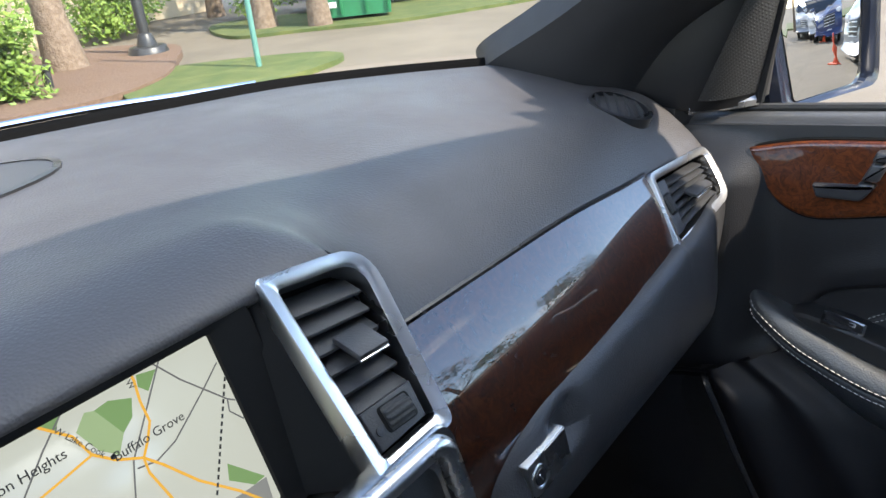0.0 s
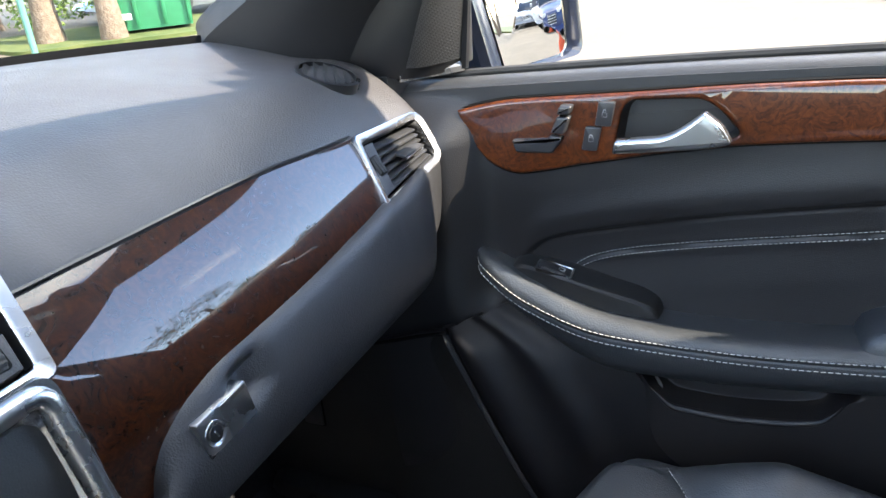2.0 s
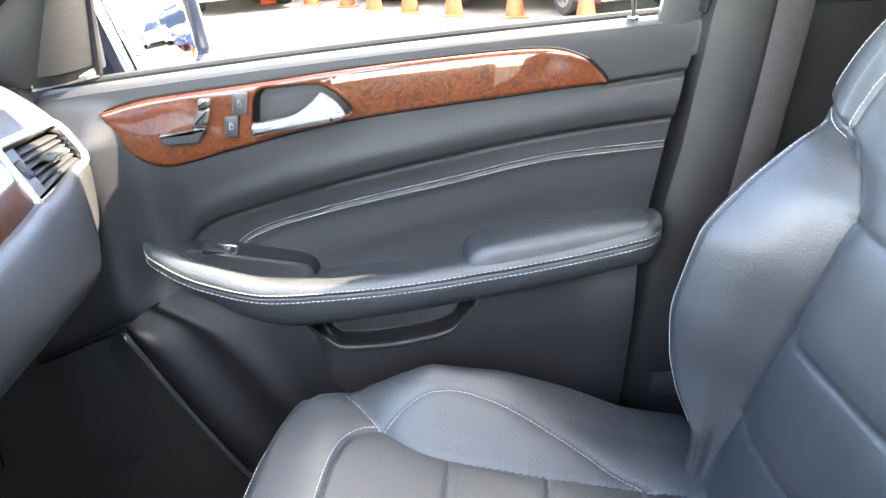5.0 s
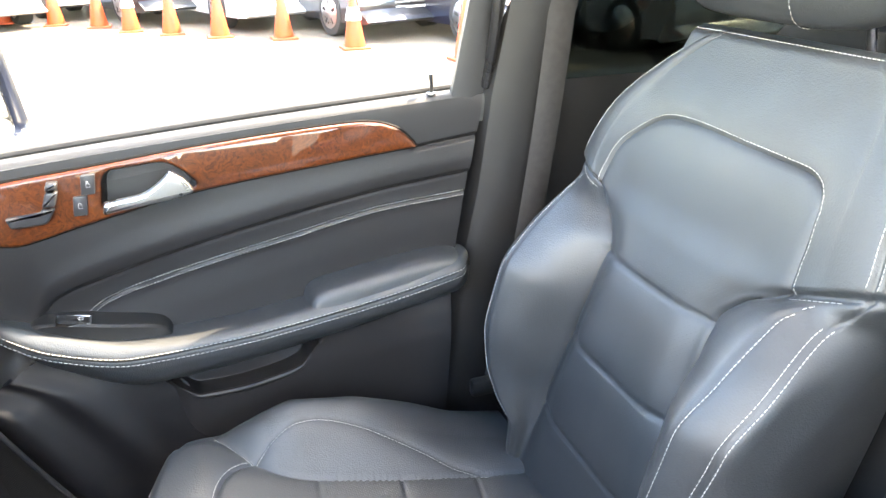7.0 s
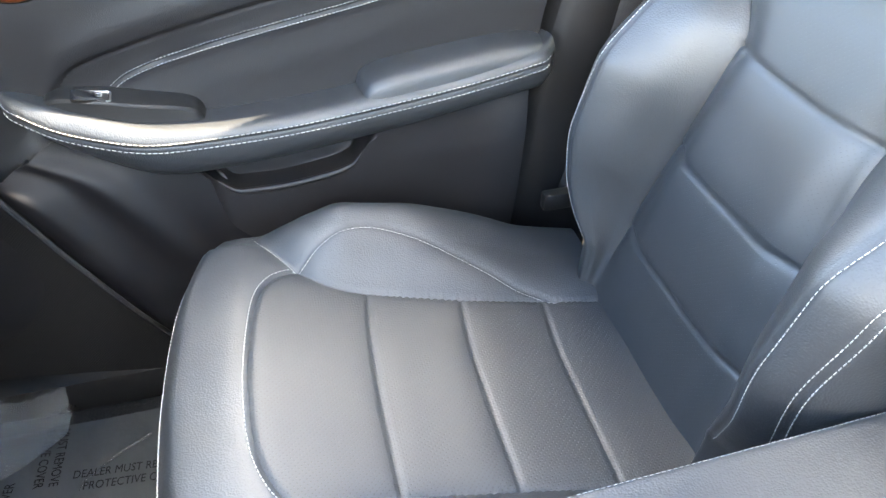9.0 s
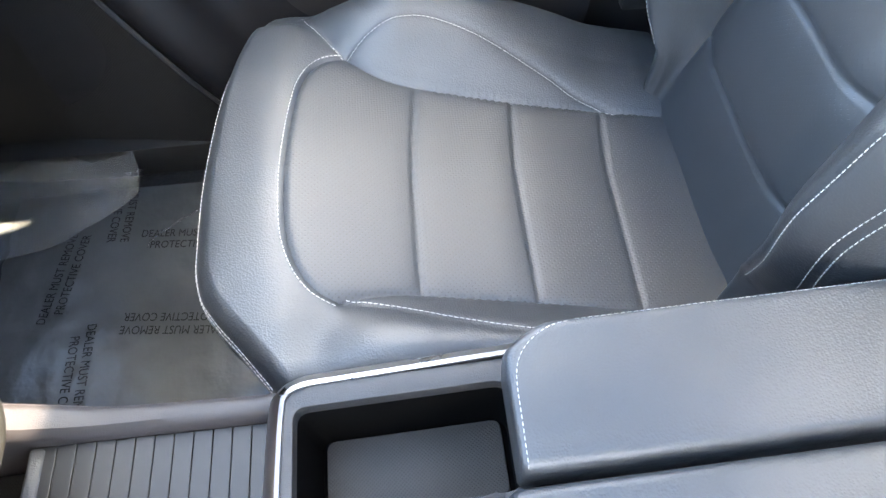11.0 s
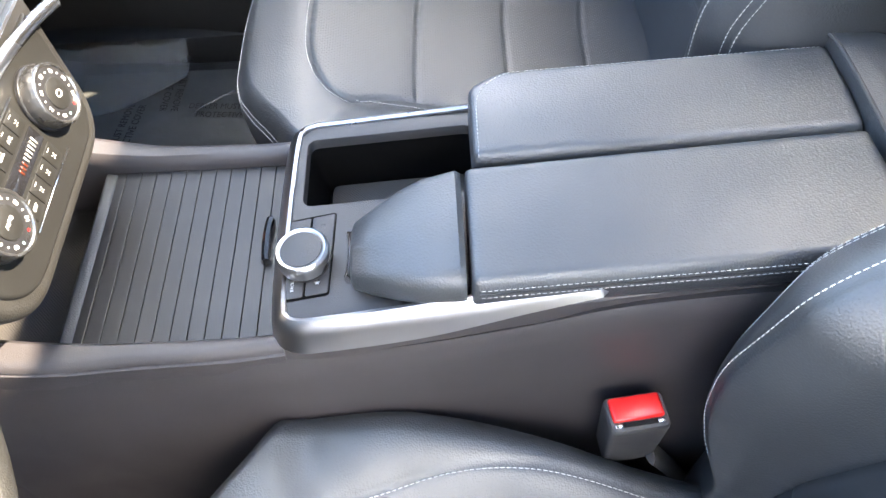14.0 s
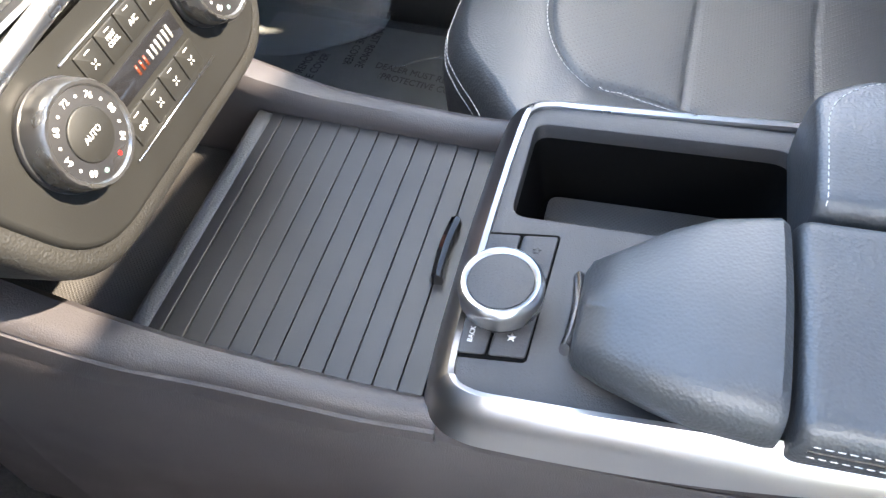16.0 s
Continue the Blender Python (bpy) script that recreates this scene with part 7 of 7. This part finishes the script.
shell("bonnet", sheet(lambda u, v: ((u - 0.5) * 1.5, 1.0 + 0.9 * v - 0.35 * (2 * u - 1) ** 2 * (1 - v), 0.70 - 0.10 * v * v - 0.06 * (2 * u - 1) ** 2), 24, 14, -0.02), BODY, "dark blue car bonnet")
shell("front_body", loft([[(-0.74 - d, y, z - 0.035), (-0.8 - d, y, z - 0.14), (-0.82 - d, y, 0.2), (-0.78, y, -0.16), (0.78, y, -0.16), (0.82 + d, y, 0.2), (0.8 + d, y, z - 0.14), (0.74 + d, y, z - 0.035)] for y, z, d in ((0.83, 0.72, 0.0), (1.2, 0.69, 0.0), (1.6, 0.66, 0.0), (1.86, 0.61, -0.04), (1.9, 0.58, -0.06))]), BODY, "dark blue front wings and nose under the bonnet")
ws_bm = sheet(lambda u, v: ((2 * u - 1) * (0.705 - 0.064 * v), (scuttle_y(abs((2 * u - 1) * 0.705)) + 0.04) * (1 - v) + (0.0 - 0.1 * (2 * u - 1) ** 2) * v, 0.878 + 0.43 * v + 0.035 * math.sin(math.pi * v) - 0.025 * v * (2 * u - 1) ** 2), 40, 20)
ws_ = shell("windscreen", ws_bm, GLASS, "clear windscreen glass", category="window")
ws_.visible_shadow = False
frame_r = [(0.779, 0.284, 0.83), (0.759, 0.272, 0.92), (0.738, 0.25, 0.99), (0.716, 0.13, 1.055), (0.692, 0.0, 1.15), (0.67, -0.15, 1.25), (0.668, -0.38, 1.272), (0.676, -0.455, 1.22), (0.705, -0.458, 0.98), (0.745, -0.458, 0.862)]
up_rows = []
for z, yf, yr, x in ((0.845, -0.405, -0.459, 0.747), (0.9, -0.412, -0.46, 0.735), (1.0, -0.424, -0.466, 0.712), (1.12, -0.438, -0.474, 0.689), (1.24, -0.45, -0.484, 0.668)):
    up_rows.append([(x + 0.016, yf, z), (x + 0.004, yf + 0.001, z), (x, yf - 0.006, z), (x - 0.002, (yf + yr) / 2, z), (x + 0.001, yr + 0.004, z), (x + 0.006, yr, z), (x + 0.02, yr, z)])
part("window_upright", loft(up_rows), BELT, door, "grey trim on the rear window upright")
part("door_seal", tube([(r[5][0] - 0.004, r[5][1] - 0.006, r[5][2]) for r in up_rows], 0.0055, 8), RUBBER, door, "black rubber door seal")
part("window_frame", tube(spline(frame_r, 6), 0.0075, 8, 1.3), BLACK, door, "black window frame")

# rear bench, seen past the front seat
bench = thing("rear_bench", (0, -1.3, 0.1), "black leather rear bench seat", "bench seat")
part("bench_cushion", block(1.36, 0.5, 0.2, Matrix.Translation((0, -1.15, 0.33)) @ Matrix.Rotation(radians(4), 4, "X"), 0.05, 4), LEATHER, bench)
part("bench_back", block(1.36, 0.16, 0.62, Matrix.Translation((0, -1.5, 0.66)) @ Matrix.Rotation(radians(16), 4, "X"), 0.05, 4), LEATHER, bench)
for x in (-0.42, 0.42):
    part("bench_headrest", block(0.27, 0.09, 0.16, Matrix.Translation((x, -1.62, 1.03)), 0.035, 4), LEATHER, bench)

# seat belt hanging on the right pillar
sb = thing("seat_belt", (0.69, -0.5, 0.4), "black seat belt webbing hanging from the pillar", "seat belt")
pts = [(0.672, -0.553, 1.12), (0.690, -0.55, 0.95), (0.706, -0.535, 0.74), (0.712, -0.50, 0.5), (0.70, -0.455, 0.34)]
part("webbing", loft([[p + Vector((0, -0.022, 0)), p + Vector((-0.004, -0.01, 0)), p + Vector((-0.005, 0.012, 0)), p + Vector((0, 0.022, 0)), p + Vector((0.0015, 0, 0))] for p in spline(pts, 8)]), WEB, sb)
part("belt_guide", block(0.02, 0.06, 0.05, Matrix.Translation((0.665, -0.555, 1.10)), 0.008), HARD, sb)
part("belt_anchor", block(0.02, 0.05, 0.03, Matrix.Translation((0.672, -0.43, 0.375)), 0.006), HARD, sb)

# ---- outside ----
GZ = -0.41
GROUND = material("pale_concrete", (0.115, 0.095, 0.068), 0.95, grain=("noise", 0.02, 0.004), tone=(0.148, 0.123, 0.09), tone_scale=1.3)
GRASS = material("grass", (0.0488, 0.0732, 0.01464), 0.9, tone=(0.0915, 0.1037, 0.02684), tone_scale=4)
MULCH = material("bark_mulch", (0.1098, 0.0671, 0.04392), 0.95, grain=("noise", 0.03, 0.02), tone=(0.1586, 0.0976, 0.06344), tone_scale=22)
BARK = material("bark", (0.1342, 0.0915, 0.061), 0.95, grain=("noise", 0.03, 0.02), tone=(0.2074, 0.1525, 0.1098), tone_scale=16)
LEAF = material("leaves", (0.0915, 0.1586, 0.0183), 0.6, tone=(0.1708, 0.244, 0.0366), tone_scale=5)
DARKLEAF = material("dark_leaves", (0.0549, 0.1098, 0.0244), 0.6, tone=(0.122, 0.183, 0.0427), tone_scale=3)
STEEL = material("black_painted_steel", (0.02, 0.02, 0.02), 0.4, tone=(0.03, 0.03, 0.03))
TEAL = material("green_painted_steel", (0.0732, 0.1952, 0.1586), 0.5, tone=(0.0976, 0.2318, 0.183))
SKIP = material("green_skip_paint", (0.00976, 0.122, 0.0427), 0.5, tone=(0.01464, 0.1586, 0.061), tone_scale=3)
WALL = material("tan_stucco", (0.5124, 0.4148, 0.2806), 0.9, grain=("noise", 0.02, 0.004), tone=(0.5856, 0.4758, 0.3294), tone_scale=1.0)
CONE = material("cone_orange", (0.5124, 0.061, 0.0122), 0.55, tone=(0.4392, 0.05124, 0.0122))
CONEW = material("cone_white", (0.549, 0.5368, 0.5124), 0.5, tone=(0.488, 0.4758, 0.4514))
TYRE, ALLOY = material("tyre_rubber", (0.02, 0.02, 0.02), 0.8, tone=(0.03, 0.03, 0.03)), material("alloy", (0.6, 0.6, 0.6), 0.3, metal=1.0, dapple=0.05)
DARKGLASS = material("car_window", (0.01, 0.012, 0.014), 0.05, spec=0.8, tone=(0.016, 0.018, 0.02))
LAMP = material("car_lamp", (0.6, 0.6, 0.6), 0.1, coat=0.5, tone=(0.5, 0.5, 0.5))
shell("ground", sheet(lambda u, v: ((u - 0.5) * 240, (v - 0.5) * 240, GZ), 4, 4), GROUND, "pale sunlit concrete car park", category="ground")


def patch_of(name, pts, z, m, label):
    bm = bmesh.new()
    f = bm.faces.new([bm.verts.new((x, y, GZ + z)) for x, y in [(p.x, p.y) for p in spline([(a, b, 0) for a, b in pts], 6, True)]])
    r = bmesh.ops.extrude_face_region(bm, geom=[f])
    bmesh.ops.translate(bm, verts=[v for v in r["geom"] if isinstance(v, bmesh.types.BMVert)], vec=(0, 0, -z - 0.05))
    shell(name, bm, m, label, category="ground")


patch_of("lawn_1", [(3.6, 6.9), (4.6, 6.2), (5.9, 6.35), (6.1, 7.0), (5.2, 8.1), (4.4, 8.3)], 0.06, GRASS, "small kerbside lawn")
patch_of("planting_bed", [(2.0, 8.2), (3.2, 7.3), (4.3, 7.6), (5.2, 8.6), (6.0, 10.0), (5.0, 11.5), (2.0, 11.5)], 0.09, MULCH, "brown bark mulch bed")
patch_of("lawn_2", [(6.9, 9.8), (7.6, 8.9), (9.0, 7.6), (12.5, 6.4), (13.5, 7.4), (10.0, 9.8), (8.0, 11.5)], 0.05, GRASS, "narrow grass strip under trees")
patch_of("lawn_3", [(8, -26), (30, -14), (34, -17), (12, -32)], 0.08, GRASS, "far grass verge")


def clump(n, centre, size, leaf, seed, m_):
    """A crown of many small leaves in uneven puffs."""
    rng = random.Random(seed)
    bm = bmesh.new()
    c0 = Vector(centre)
    puffs = [(c0 + Vector((rng.uniform(-1, 1) * size[0], rng.uniform(-1, 1) * size[1], rng.uniform(-1, 1) * size[2])) * 0.62, rng.uniform(0.28, 0.55)) for _ in range(max(5, n // 160))]
    for _ in range(n):
        c, k = puffs[rng.randrange(len(puffs))]
        d = Vector((rng.gauss(0, 1), rng.gauss(0, 1), rng.gauss(0, 1))).normalized() * rng.uniform(0.55, 1.05)
        p = c + Vector((d.x * size[0], d.y * size[1], d.z * size[2])) * k
        a = Vector((rng.gauss(0, 1), rng.gauss(0, 1), rng.gauss(0, 1))).normalized()
        b = a.orthogonal().normalized()
        s = leaf * rng.uniform(0.6, 1.3)
        bm.faces.new([bm.verts.new(q) for q in (p - a * s, p + b * s * 0.5, p + a * s, p - b * s * 0.5 + a.cross(b) * s * 0.2)])
    return bm


def make_tree(x, y, h, r, seed, label, leafm=LEAF, leaves=2600):
    rng = random.Random(seed)
    t = thing("tree", (x, y, GZ), label, "tree", "trees by the car park")
    lean = Vector((rng.uniform(-0.2, 0.2), rng.uniform(-0.2, 0.2), 0))
    trunk = [Vector((x, y, GZ - 0.05)) + lean * k / 6 + Vector((0, 0, h * 0.75 * k / 6)) for k in range(7)]
    part("trunk", tube(trunk, lambda s: r * (1.25 - 0.7 * s) + r * 0.5 * max(0.1 - s, 0) * 10, 12), BARK, t)
    for k in range(5):
        a = rng.uniform(0, 6.28)
        s = trunk[3 + k % 3]
        part("limb", tube([s, s + Vector((math.cos(a), math.sin(a), 0.6)) * 0.5, s + Vector((math.cos(a), math.sin(a), 0.9)) * 1.1], lambda q: r * (0.45 - 0.3 * q), 7), BARK, t)
    part("crown", clump(leaves, (x, y, GZ + h * 0.8), (h * 0.33, h * 0.33, h * 0.28), 0.09, seed, leafm), leafm, t, flat=True)


make_tree(4.35, 9.75, 6.0, 0.17, 1, "broad-leaved tree in the mulch bed")
make_tree(7.7, 9.9, 6.5, 0.13, 2, "slim tree beside the drive")
make_tree(8.02, 8.95, 6.5, 0.12, 3, "slim tree beside the green skip")
make_tree(11.6, 8.2, 7.0, 0.12, 4, "slim tree on the grass strip")
make_tree(13.0, 7.8, 7.0, 0.12, 5, "slim tree on the grass strip")
for k in range(9):
    make_tree(3.0 + 2.7 * k, -27.5 + 1.4 * k + (k % 2) * 1.2, 6.5 + (k % 3), 0.14, 20 + k, "leafy roadside tree behind parked cars", DARKLEAF if k % 3 else LEAF, 1300)
for k in range(7):
    make_tree(9.0 + 2.4 * k, 13.0 + (k % 3) * 0.9 - 0.8 * k, 6.0, 0.11, 40 + k, "small woodland tree behind the drive", LEAF if k % 2 else DARKLEAF, 900)
for x, y, sx_, sz, sd in ((3.0, 9.6, 0.75, 0.75, 11), (2.2, 9.2, 0.8, 0.7, 12), (6.6, 12.5, 1.0, 0.6, 13), (9.0, 11.4, 1.2, 0.7, 14), (2.85, 8.45, 0.55, 0.62, 15)):
    s = thing("shrub", (x, y, GZ), "bright green leafy shrub", "shrub", "shrubs")
    part("leaves", clump(3800, (x, y, GZ + sz * 0.95), (sx_, sx_, sz), 0.045, sd, LEAF), LEAF, s, flat=True)
    part("stems", tube([(x, y, GZ), (x + 0.05, y, GZ + sz)], 0.03, 6), BARK, s)

lp_ = thing("lamp_post", (5.42, 9.6, GZ), "black lamp post on a stepped base", "lamp post")
part("post", tube([(5.42, 9.6, GZ + 0.1), (5.42, 9.6, 3.4)], lambda t: 0.075 - 0.02 * t, 14), STEEL, lp_)
part("base", disc(0.30, 0.16, Matrix.Translation((5.42, 9.6, GZ + 0.10)), 16, 0.02, 0.24), STEEL, lp_)
part("base_collar", disc(0.15, 0.2, Matrix.Translation((5.42, 9.6, GZ + 0.25)), 16, 0.02, 0.09), STEEL, lp_)
part("lantern", disc(0.16, 0.4, Matrix.Translation((5.42, 9.6, 3.55)), 12, 0.02, 0.22), STEEL, lp_)
gp = thing("sign_post", (5.22, 7.0, GZ), "slim green painted steel post", "post")
part("post", tube([(5.22, 7.0, GZ), (5.22, 7.0, 2.3)], 0.032, 10), TEAL, gp)
bl = thing("bollard_light", (3.55, 8.55, GZ), "small dark garden light", "garden light")
part("stem", tube([(3.55, 8.55, GZ), (3.55, 8.55, GZ + 0.28)], 0.05, 10), STEEL, bl)
part("head", disc(0.07, 0.06, Matrix.Translation((3.55, 8.55, GZ + 0.31)), 14, 0.01), STEEL, bl)
sk = thing("skip", (8.75, 9.1, GZ), "dark green painted steel waste skip", "skip")
km = Matrix.Translation((8.85, 9.0, GZ)) @ Matrix.Rotation(radians(-45), 4, "Z")
part("bin_body", loft([[tuple(km @ Vector(p)) for p in ((-w, -0.4, z), (w, -0.4, z), (w, 0.5, z), (-w, 0.5, z))] for w, z in ((0.58, 0.1), (0.62, 0.75), (0.62, 0.95))]), SKIP, sk)
for x in (-0.55, -0.2, 0.2, 0.55):
    part("rib", block(0.05, 0.05, 0.8, km @ Matrix.Translation((x, -0.43, 0.55)), 0.008), SKIP, sk)
part("rim_bar", block(1.32, 0.06, 0.07, km @ Matrix.Translation((0, -0.43, 0.93)), 0.01), SKIP, sk)
part("skip_lid", block(1.3, 1.0, 0.04, km @ Matrix.Translation((0, 0.05, 1.0)) @ Matrix.Rotation(radians(8), 4, "X"), 0.01), SKIP, sk)
part("skip_notice", block(0.16, 0.01, 0.09, km @ Matrix.Translation((-0.35, -0.46, 0.3)), 0.002), CONEW, sk)

house = thing("building", (4, 14.4, GZ), "low tan stucco building behind the trees", "building")
part("wall", block(12, 0.4, 4.2, Matrix.Translation((4, 14.4, GZ + 2.1)), 0.02), WALL, house)
part("roof", block(13, 1.4, 0.35, Matrix.Translation((4, 14.2, GZ + 4.3)), 0.03), BARK, house)
for k in range(4):
    w_ = part("window", block(1.3, 0.1, 1.5, Matrix.Translation((-0.6 + 3.1 * k, 14.18, GZ + 1.9)), 0.02), DARKGLASS, house)
    part("window_sill", block(1.45, 0.16, 0.08, Matrix.Translation((-0.6 + 3.1 * k, 14.14, GZ + 1.1)), 0.01), CONEW, w_)
for k, (x, y, s) in enumerate(((4.5, 13.6, 0.9), (5.6, 13.9, 0.7), (3.4, 13.8, 0.8), (6.4, 14.2, 0.6))):
    st2 = thing("boulder", (x, y, GZ), "pale landscape boulder by the path", "boulder", "boulders")
    rng = random.Random(k)
    bm = bmesh.new()
    bmesh.ops.create_icosphere(bm, subdivisions=3, radius=s)
    for v in bm.verts:
        v.co = Vector((v.co.x * 1.3, v.co.y, v.co.z * 0.6)) * (1 + 0.25 * noise.noise(v.co * 1.7 + Vector((k * 3, 0, 0))))
    bm.transform(Matrix.Translation((x, y, GZ + 0.2 * s)))
    part("stone", bm, WALL, st2)


def make_cone(x, y, white=0.0):
    c = thing("traffic_cone", (0, 0, 0), "orange traffic cone on the concrete", "traffic cone", "traffic cones")
    part("base", block(0.36, 0.36, 0.03, Matrix.Translation((0, 0, 0.015)), 0.008), CONE, c)
    part("shell", disc(0.14, 0.68, Matrix.Translation((0, 0, 0.37)), 24, 0.004, 0.03), CONE, c)
    if white:
        part("band", disc(0.108, 0.16, Matrix.Translation((0, 0, 0.44)), 24, 0, 0.07), CONEW, c, "white reflective band")
    c.location = (x, y, GZ)
    return c


cone_a = make_cone(10.66, -1.58)
cone_b = make_cone(9.36, -2.3, 1.0)
cone_a["label"] = "plain orange traffic cone"
for x, y in ((11.23, -0.74), (11.87, -0.09), (7.95, -3.3), (13.3, 1.0), (13.9, 1.7), (5.9, -6.4), (14.6, 2.6), (8.9, -11.6)):
    copy_thing(cone_a, Matrix.Translation((x, y, GZ)))
copy_thing(cone_b, Matrix.Translation((12.5, 0.5, GZ)))


def make_car(x, y, heading, paint, label, tall=1.0, length=4.6):
    """A parked car, nose along +x before it is turned."""
    c = thing("parked_car", (0, 0, 0), label, "car", "parked cars")
    L, w, H = length / 2, 0.9, 1.42 * tall
    side = [(-L, 0.45), (-L + 0.05, 0.85 * tall), (-L + 0.5, 0.95 * tall), (L - 1.35, 0.93 * tall), (L - 0.4, 0.80 * tall), (L - 0.06, 0.62 * tall), (L, 0.42), (L - 0.1, 0.22), (-L + 0.1, 0.25)]
    ln = [(p.x, p.y) for p in spline([(a, b, 0) for a, b in side], 5, True)]
    rings = [[(px * (1 - 0.03 * abs(t) ** 3), w * t, 0.2 + (pz - 0.2) * (1 - 0.08 * abs(t) ** 4)) for px, pz in ln] for t in (-1, -0.96, -0.8, -0.4, 0, 0.4, 0.8, 0.96, 1)]
    body = part("body", loft(rings), paint, c)
    cab = [(-L + 0.55, 0.92 * tall), (-L + 1.15, H - 0.03), (-0.1, H), (0.45, H - 0.06), (L - 1.2, 0.90 * tall)]
    cl = [(p.x, p.y) for p in spline([(a, b, 0) for a, b in cab], 6)]
    rings = [[(px, t * (w - 0.06 - 0.22 * max(pz - 0.9 * tall, 0)), pz) for px, pz in cl] for t in (-1, -0.5, 0, 0.5, 1)]
    part("greenhouse", loft(rings), DARKGLASS, c, "dark car windows")
    rl = [(px, pz + 0.012) for px, pz in cl if pz > H - 0.09]
    part("roof", loft([[(px, t * (w - 0.09 - 0.22 * max(pz - 0.9 * tall, 0)), pz + 0.01) for px, pz in rl] + [(px, t * (w - 0.09 - 0.22 * max(pz - 0.9 * tall, 0)), pz - 0.03) for px, pz in rl[::-1]] for t in (-1, -0.5, 0, 0.5, 1)]), paint, c)
    for px in (-L + 0.85, L - 0.9):
        for s in (-1, 1):
            m = Matrix.Translation((px, s * (w - 0.1), 0.33)) @ Matrix.Rotation(radians(90), 4, "X")
            tyre = part("wheel", disc(0.33, 0.24, m, 28, 0.03), TYRE, c)
            part("rim", disc(0.23, 0.25, m, 20, 0.01), ALLOY, tyre)
            for k in range(5):
                part("rim_gap", block(0.05, 0.10, 0.256, m @ Matrix.Rotation(radians(72 * k), 4, "Z") @ Matrix.Translation((0, 0.14, 0)), 0.01), TYRE, tyre)
    part("grille", block(0.06, 0.75, 0.26 * tall, Matrix.Translation((L - 0.03, 0, 0.52 * tall)), 0.03), STEEL, body)
    for k in range(4):
        part("grille_bar", block(0.065, 0.7, 0.018, Matrix.Translation((L - 0.022, 0, (0.43 + 0.06 * k) * tall)), 0.006), ALLOY, body)
    for s in (-1, 1):
        part("headlight", block(0.22, 0.36, 0.13, Matrix.Translation((L - 0.18, s * 0.64, 0.66 * tall)) @ Matrix.Rotation(radians(s * -14), 4, "Z"), 0.05), LAMP, body)
        part("mirror", block(0.12, 0.2, 0.13, Matrix.Translation((0.55, s * (w + 0.06), 0.98 * tall)), 0.04), paint, body)
    part("number_plate", block(0.02, 0.34, 0.11, Matrix.Translation((L + 0.005, 0, 0.38)), 0.005), CONEW, body)
    c.matrix_basis = Matrix.Translation((x, y, GZ)) @ Matrix.Rotation(radians(heading), 4, "Z")
    return c


def paint(name, c):
    return material(name, c, 0.3, coat=1.0, tone=tuple(v * 1.12 for v in c), tone_scale=2)


P_BLACK, P_WHITE, P_SILVER, P_NAVY, P_GREY = paint("black_paint", (0.01, 0.01, 0.012)), paint("white_paint", (0.42, 0.42, 0.415)), paint("silver_paint", (0.2, 0.205, 0.21)), paint("navy_paint", (0.005, 0.006, 0.014)), paint("grey_paint", (0.09, 0.095, 0.1))
make_car(15.4, 3.6, 205, P_WHITE, "white parked estate car facing the lot", 1.15)
for k, (p, lb, tl) in enumerate(((P_GREY, "dark grey saloon parked behind cones", 1.0), (P_BLACK, "black saloon parked behind orange cones", 1.0), (P_WHITE, "white parked saloon with alloy wheels", 1.0), (P_BLACK, "glossy black saloon parked behind cones", 1.0), (P_NAVY, "low dark navy sports car behind cones", 0.9), (P_SILVER, "silver off-roader parked behind cones", 1.2))):
    make_car(16.9 - 1.55 * k, 1.9 - 1.55 * k, 205 - 3 * k, p, lb, tl)
for x, y, hd, p, lb, tl in ((10.9, -18.2, 125, P_SILVER, "silver saloon parked at the back of the lot", 1.0), (11.3, -16.0, 125, P_WHITE, "white off-roader parked at the back of the lot", 1.25), (10.3, -13.2, 120, paint("deep_blue_paint", (0.008, 0.02, 0.08)), "dark blue off-roader near the cones", 1.25), (17, -22.5, 120, paint("blue_paint", (0.01, 0.03, 0.13)), "blue hatchback parked on the verge", 1.1), (15.0, -19.0, 125, P_WHITE, "white van-like car in the back row", 1.2),
                              (11.6, 9.9, 160, P_GREY, "grey car parked across the drive", 1.0), (15.5, 8.3, 160, P_WHITE, "white pickup-sized car across the drive", 1.2), (18.5, 7.2, 165, P_BLACK, "black car parked across the drive", 1.0)):
    make_car(x, y, hd, p, lb, tl)
